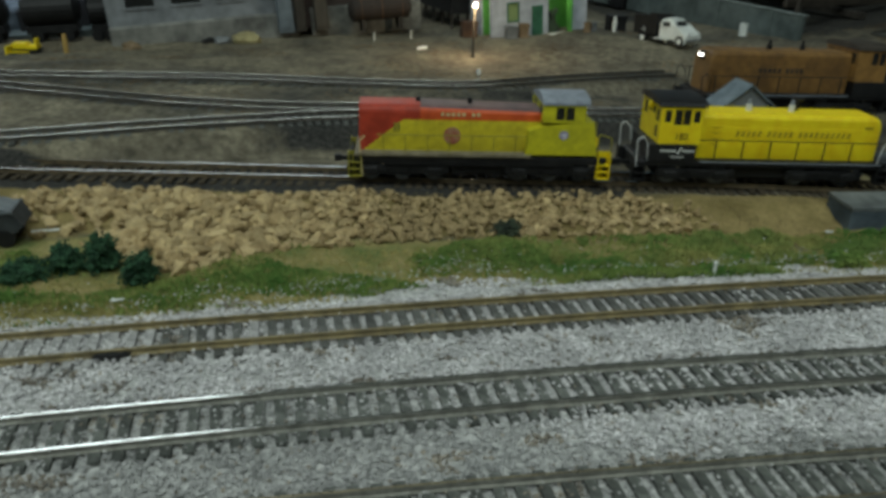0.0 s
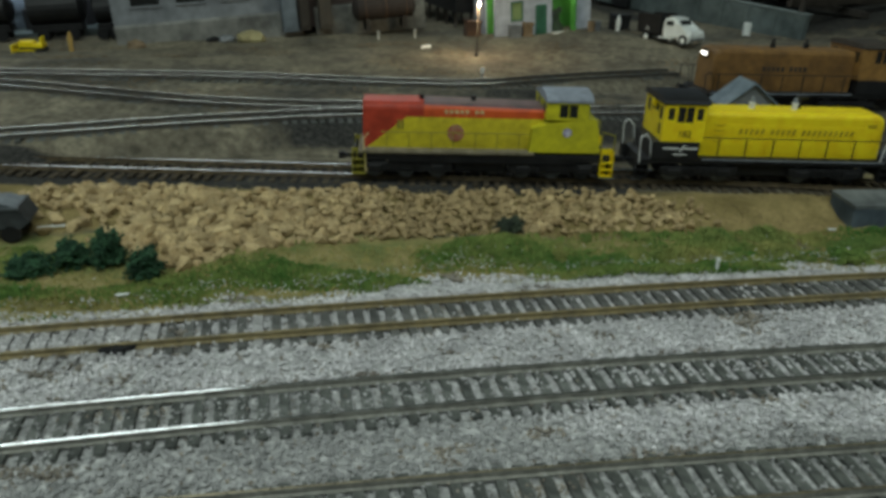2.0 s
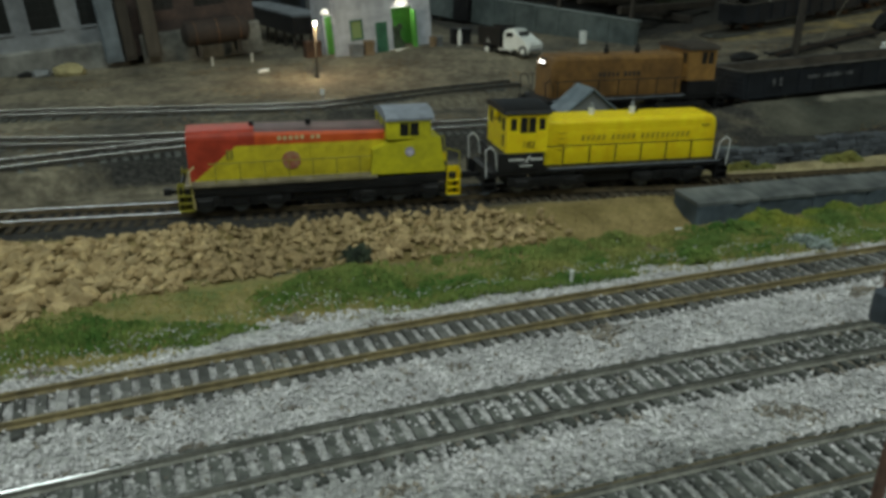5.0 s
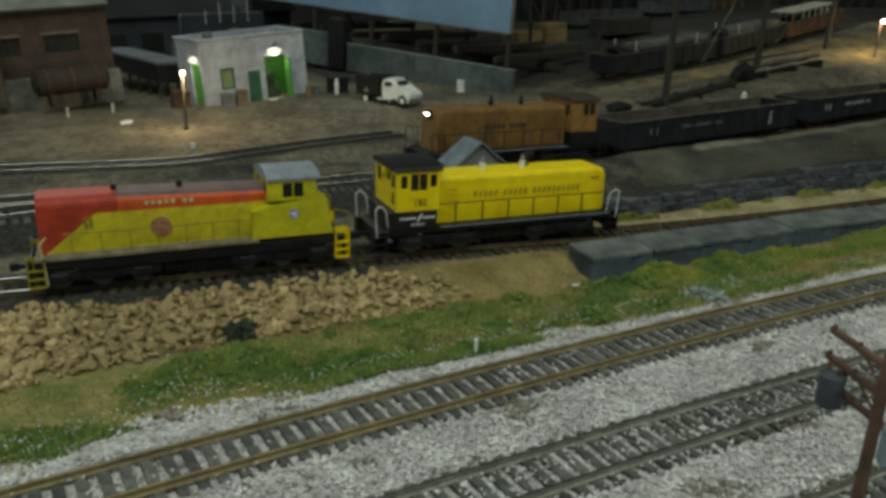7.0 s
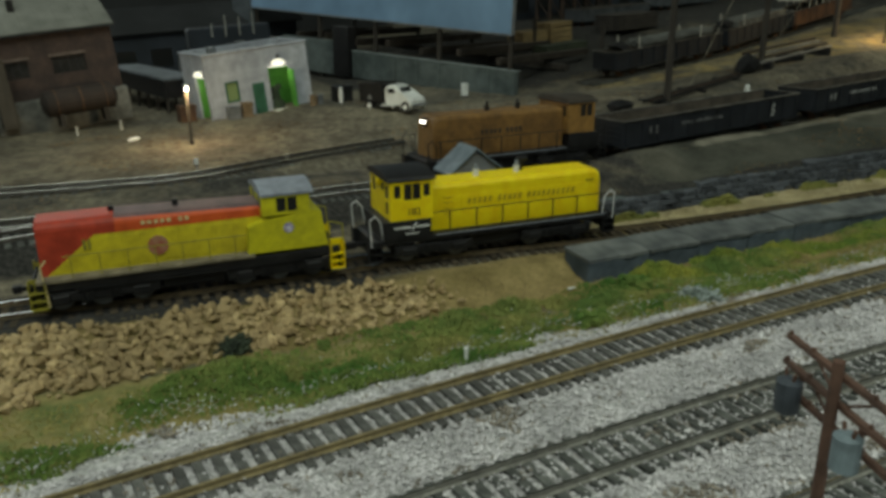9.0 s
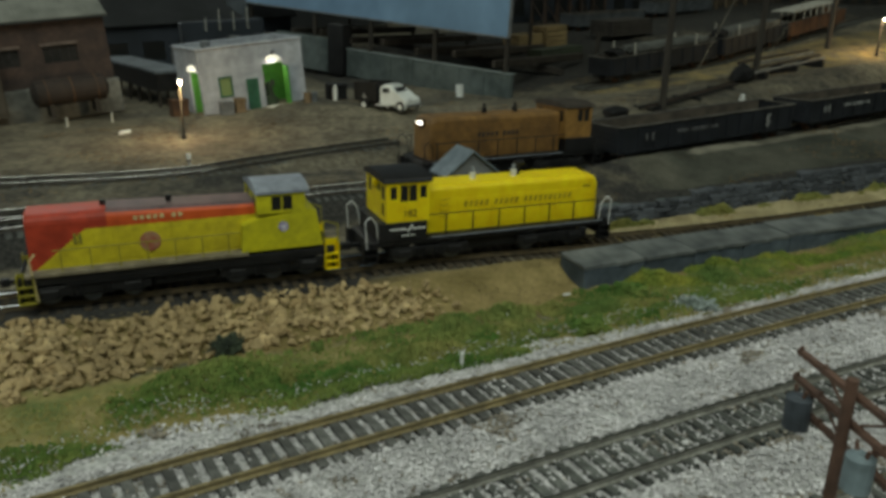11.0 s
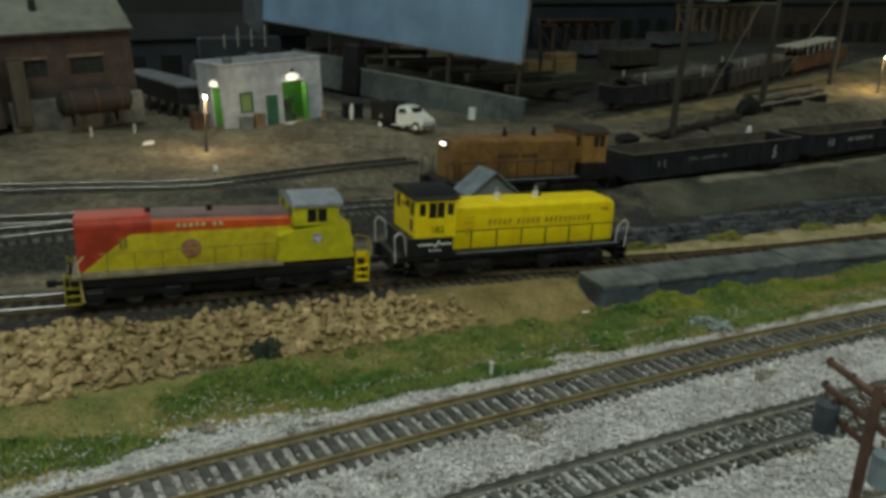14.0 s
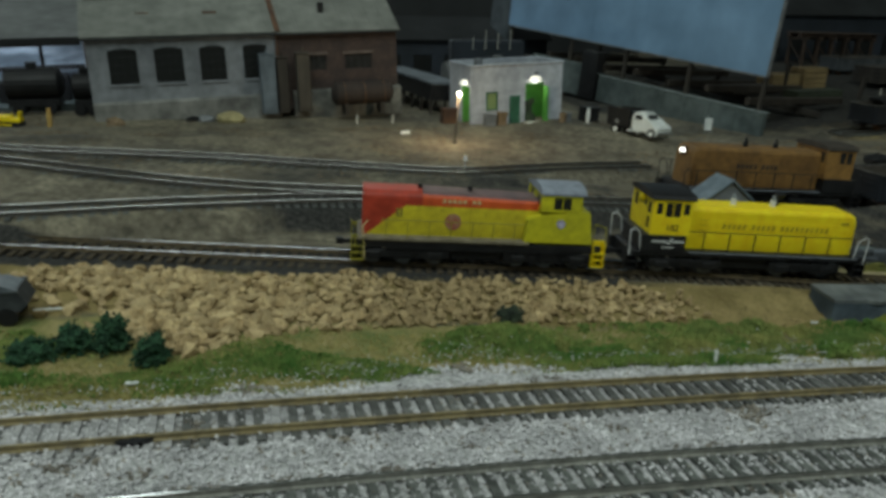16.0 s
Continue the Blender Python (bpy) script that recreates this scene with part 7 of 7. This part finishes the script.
# ---- the far end of the layout and the room ----
def far_things():
    rng = random.Random(77)
    # dark sheds against the backdrop
    for x, y, w, d, h, mt, label in ((-0.02, 1.24, 0.34, 0.12, 0.075, M_NAVY, "long dark navy goods shed at the back of the layout"), (0.75, 1.42, 0.5, 0.12, 0.11, M_NAVY, "long dark blue factory shed at the back of the layout"), (-0.55, 1.22, 0.4, 0.12, 0.1, M_RUST, "long rusty goods shed at the back of the layout"), (1.35, 1.35, 0.4, 0.14, 0.14, M_BROWNROOF, "tall dark mill building at the back of the layout")):
        t = thing("goods_shed", ori(x, y, 0.0 if x < 0.3 else 0.05, 6, -3), label, "shed", "back sheds")
        holes = [(0.02 + i * 0.05, 0.05 + i * 0.05, h * 0.35, h * 0.7) for i in range(int((w - 0.03) / 0.05))]
        f = part("front_wall", wall_holes(B(), 0, w, 0, h, 0, 0.003, holes), mt, t)
        for hh in holes:
            part("window", box(B(), hh[0], hh[1], 0.0016, 0.002, hh[2], hh[3]), M_PANE, f)
        part("end_wall", box(B(), 0, 0.003, 0.003, d, 0, h), mt, t)
        part("end_wall", box(B(), w - 0.003, w, 0.003, d, 0, h), mt, t)
        part("roof", prism(B(), [(-0.008, h), (-0.008, h + 0.002), (d / 2, h + 0.035), (d + 0.008, h + 0.002), (d + 0.008, h), (d / 2, h + 0.033)], "x", -0.008, w + 0.008), M_SHEDROOF, t)
    # a dark tank wagon and a red goods van behind the workshop
    t = thing("tank_wagon", ori(0.2, 1.06, 0.022, 10, -4), "dark grey model tank wagon behind the workshop", "tank wagon", "tank wagons")
    part("shell", cyl(B(), (-0.075, 0, 0.032), (0.075, 0, 0.032), 0.017, 20), M_DOCKROOF, t)
    part("dome", cyl(B(), (0, 0, 0.045), (0, 0, 0.056), 0.007, 12), M_DOCKROOF, t)
    part("underframe", box(B(), -0.08, 0.08, -0.012, 0.012, 0.009, 0.015), M_BLACK, t)
    for wx in (-0.06, -0.04, 0.04, 0.06):
        for s in (-1, 1):
            part("wheel", cyl(B(), (wx, s * 0.0085, 0.005), (wx, s * 0.011, 0.005), 0.005, 14), M_BLACK, t)
    t = thing("loading_platform", pose(0.085, 1.015, 0.008, 0, 0, -73.6), "long dark loading platform with a worn grey deck", "platform")
    part("deck", box(B(), -0.1, 0.1, -0.02, 0.02, 0.04, 0.0435, 0.0006), M_PLATFORM, t, "worn blue-grey deck")
    part("skirt", box(B(), -0.098, 0.098, -0.018, 0.018, 0.022, 0.04), M_BLACK, t)
    for k in range(7):
        for y in (-0.017, 0.0145):
            part("post", box(B(), -0.096 + k * 0.0315, -0.0935 + k * 0.0315, y, y + 0.0025, 0.0, 0.022), M_DKWOOD, t)
    t = thing("stake_wagon", pose(0.2, 1.13, ground(0.2, 1.1), 0, -3, 4), "dark loaded wagon with pale upright stakes", "wagon")
    part("underframe", box(B(), -0.06, 0.05, -0.012, 0.012, 0.008, 0.014), M_BLACK, t)
    part("load", box(B(), -0.058, 0.048, -0.013, 0.013, 0.014, 0.074, 0.002), M_NAVY, t, "dark sheeted load")
    for x, h in ((-0.028, 0.078), (-0.01, 0.088), (0.008, 0.085), (0.026, 0.09)):
        part("stake", cyl(B(), (x, -0.0138, 0.062), (x + 0.0006, -0.0138, h), 0.0007, 6), M_CREAMSTAKE, t, "pale stake")
    for wx in (-0.045, -0.03, 0.02, 0.036):
        for sd in (-1, 1):
            part("wheel", cyl(B(), (wx, sd * 0.0085, 0.005), (wx, sd * 0.011, 0.005), 0.005, 14), M_BLACK, t)


def trestle(x, y, label, bents, h, material):
    """Timber bents under a deck, standing on the dirt beyond the freight cars."""
    z = ground(x, min(y, 1.1))
    t = thing("timber_trestle", pose(x, y, z, 0, -2, 12), label, "trestle", "trestles")
    for k in range(bents):
        u = k * 0.03
        b = part("bent", box(B(), u, u + 0.004, -0.02, -0.016, -0.004, h), material, t)
        part("post", box(B(), u, u + 0.004, 0.016, 0.02, -0.004, h), material, b)
        part("cap_beam", box(B(), u - 0.0005, u + 0.0045, -0.024, 0.024, h, h + 0.005), material, b)
        part("cross_brace", cyl(B(), (u + 0.002, -0.018, 0.006), (u + 0.002, 0.018, h - 0.006), 0.0014, 6), material, b)
    for y0 in (-0.016, 0.011):
        part("stringer", box(B(), -0.008, bents * 0.03 - 0.018, y0, y0 + 0.005, h + 0.005, h + 0.011), material, t)
    for k in range(bents * 2):
        part("deck_board", box(B(), -0.006 + k * 0.015, 0.006 + k * 0.015, -0.022, 0.022, h + 0.011, h + 0.013), material, t)


M_SHEDROOF = mat("sooty_shed_roof", (0.022, 0.024, 0.026), (0.013, 0.014, 0.015), 14, 0.95)
M_PLATFORM = mat("worn_blue_grey_planks", (0.13, 0.15, 0.17), (0.07, 0.08, 0.09), 50, 0.85)
M_TRESTLE = mat("lit_brown_timber", (0.13, 0.095, 0.055), (0.06, 0.045, 0.03), 50, 0.9, stretch=(1, 1, 0.2))
M_DKSTEEL = mat("dull_dark_steel", (0.075, 0.084, 0.092), (0.042, 0.048, 0.054), 60, 0.8)
M_NAVY = mat("dark_navy_steel", (0.022, 0.028, 0.038), (0.013, 0.017, 0.022), 12, 0.7)
far_things()
trestle(1.06, 1.3, "tall brown timber trestle beyond the freight cars", 7, 0.06, M_TRESTLE)
trestle(0.78, 1.34, "dark timber trestle before the long blue shed", 6, 0.045, M_DKRUST)
for hx, hy, label in ((0.74, 1.17, "dark grey gondola car on the dirt beyond the lumber"), (0.94, 1.235, "dark weathered gondola car beyond the lumber")):
    gondola(pose(hx, hy, ground(hx, 1.1) + 0.0005, 0, -2, 17), 0.18, M_DKSTEEL, label, 11, ())


def room():
    bm = wall_holes(B(), -3.0, 3.6, -1.1, 1.9, 3.0, 3.05, [(-2.0, 0.2, 0.34, 1.18)])
    w = tagged(thing("window_1", Matrix(), "wide window in the far wall of the club room", "window"), kind="structure")
    part("window_frame", wall_holes(B(), -2.05, 0.25, 0.29, 1.23, 2.985, 3.0, [(-2.0, 0.2, 0.34, 1.18)]), M_WHITE, w)
    tagged(link("wall_north", bm, M_ROOMWALL), "plain dim far wall of the club room", "wall", kind="structure")
    tagged(link("wall_south", box(B(), -3.0, 3.6, -2.05, -2.0, -1.1, 1.9), M_ROOMWALL), "plain dim near wall of the club room", "wall", kind="structure")
    tagged(link("wall_west", box(B(), -3.05, -3.0, -2.0, 3.0, -1.1, 1.9), M_ROOMWALL), "plain dim side wall of the club room", "wall", kind="structure")
    tagged(link("wall_east", box(B(), 3.6, 3.65, -2.0, 3.0, -1.1, 1.9), M_ROOMWALL), "plain dim side wall of the club room", "wall", kind="structure")
    tagged(link("ceiling", box(B(), -3.05, 3.65, -2.05, 3.05, 1.9, 1.95), M_ROOMWALL), "plain ceiling of the club room", "ceiling", kind="structure")
    tagged(link("floor", box(B(), -3.05, 3.65, -2.05, 3.05, -1.15, -1.1), M_ROOMWALL), "plain grey floor of the club room", "floor", kind="structure")
    tagged(link("backdrop", box(B(), -2.2, 3.2, 1.7, 1.71, -0.1, 0.2), M_DISTANT), "dark painted hardboard backdrop behind the layout", "backdrop", kind="structure")
    tagged(link("fascia", box(B(), -2.2, 3.2, -0.18, -0.16, -0.2, -0.001), M_DKWOOD), "dark wooden fascia along the edge of the layout", "fascia", kind="structure")


room()
retaining_wall()
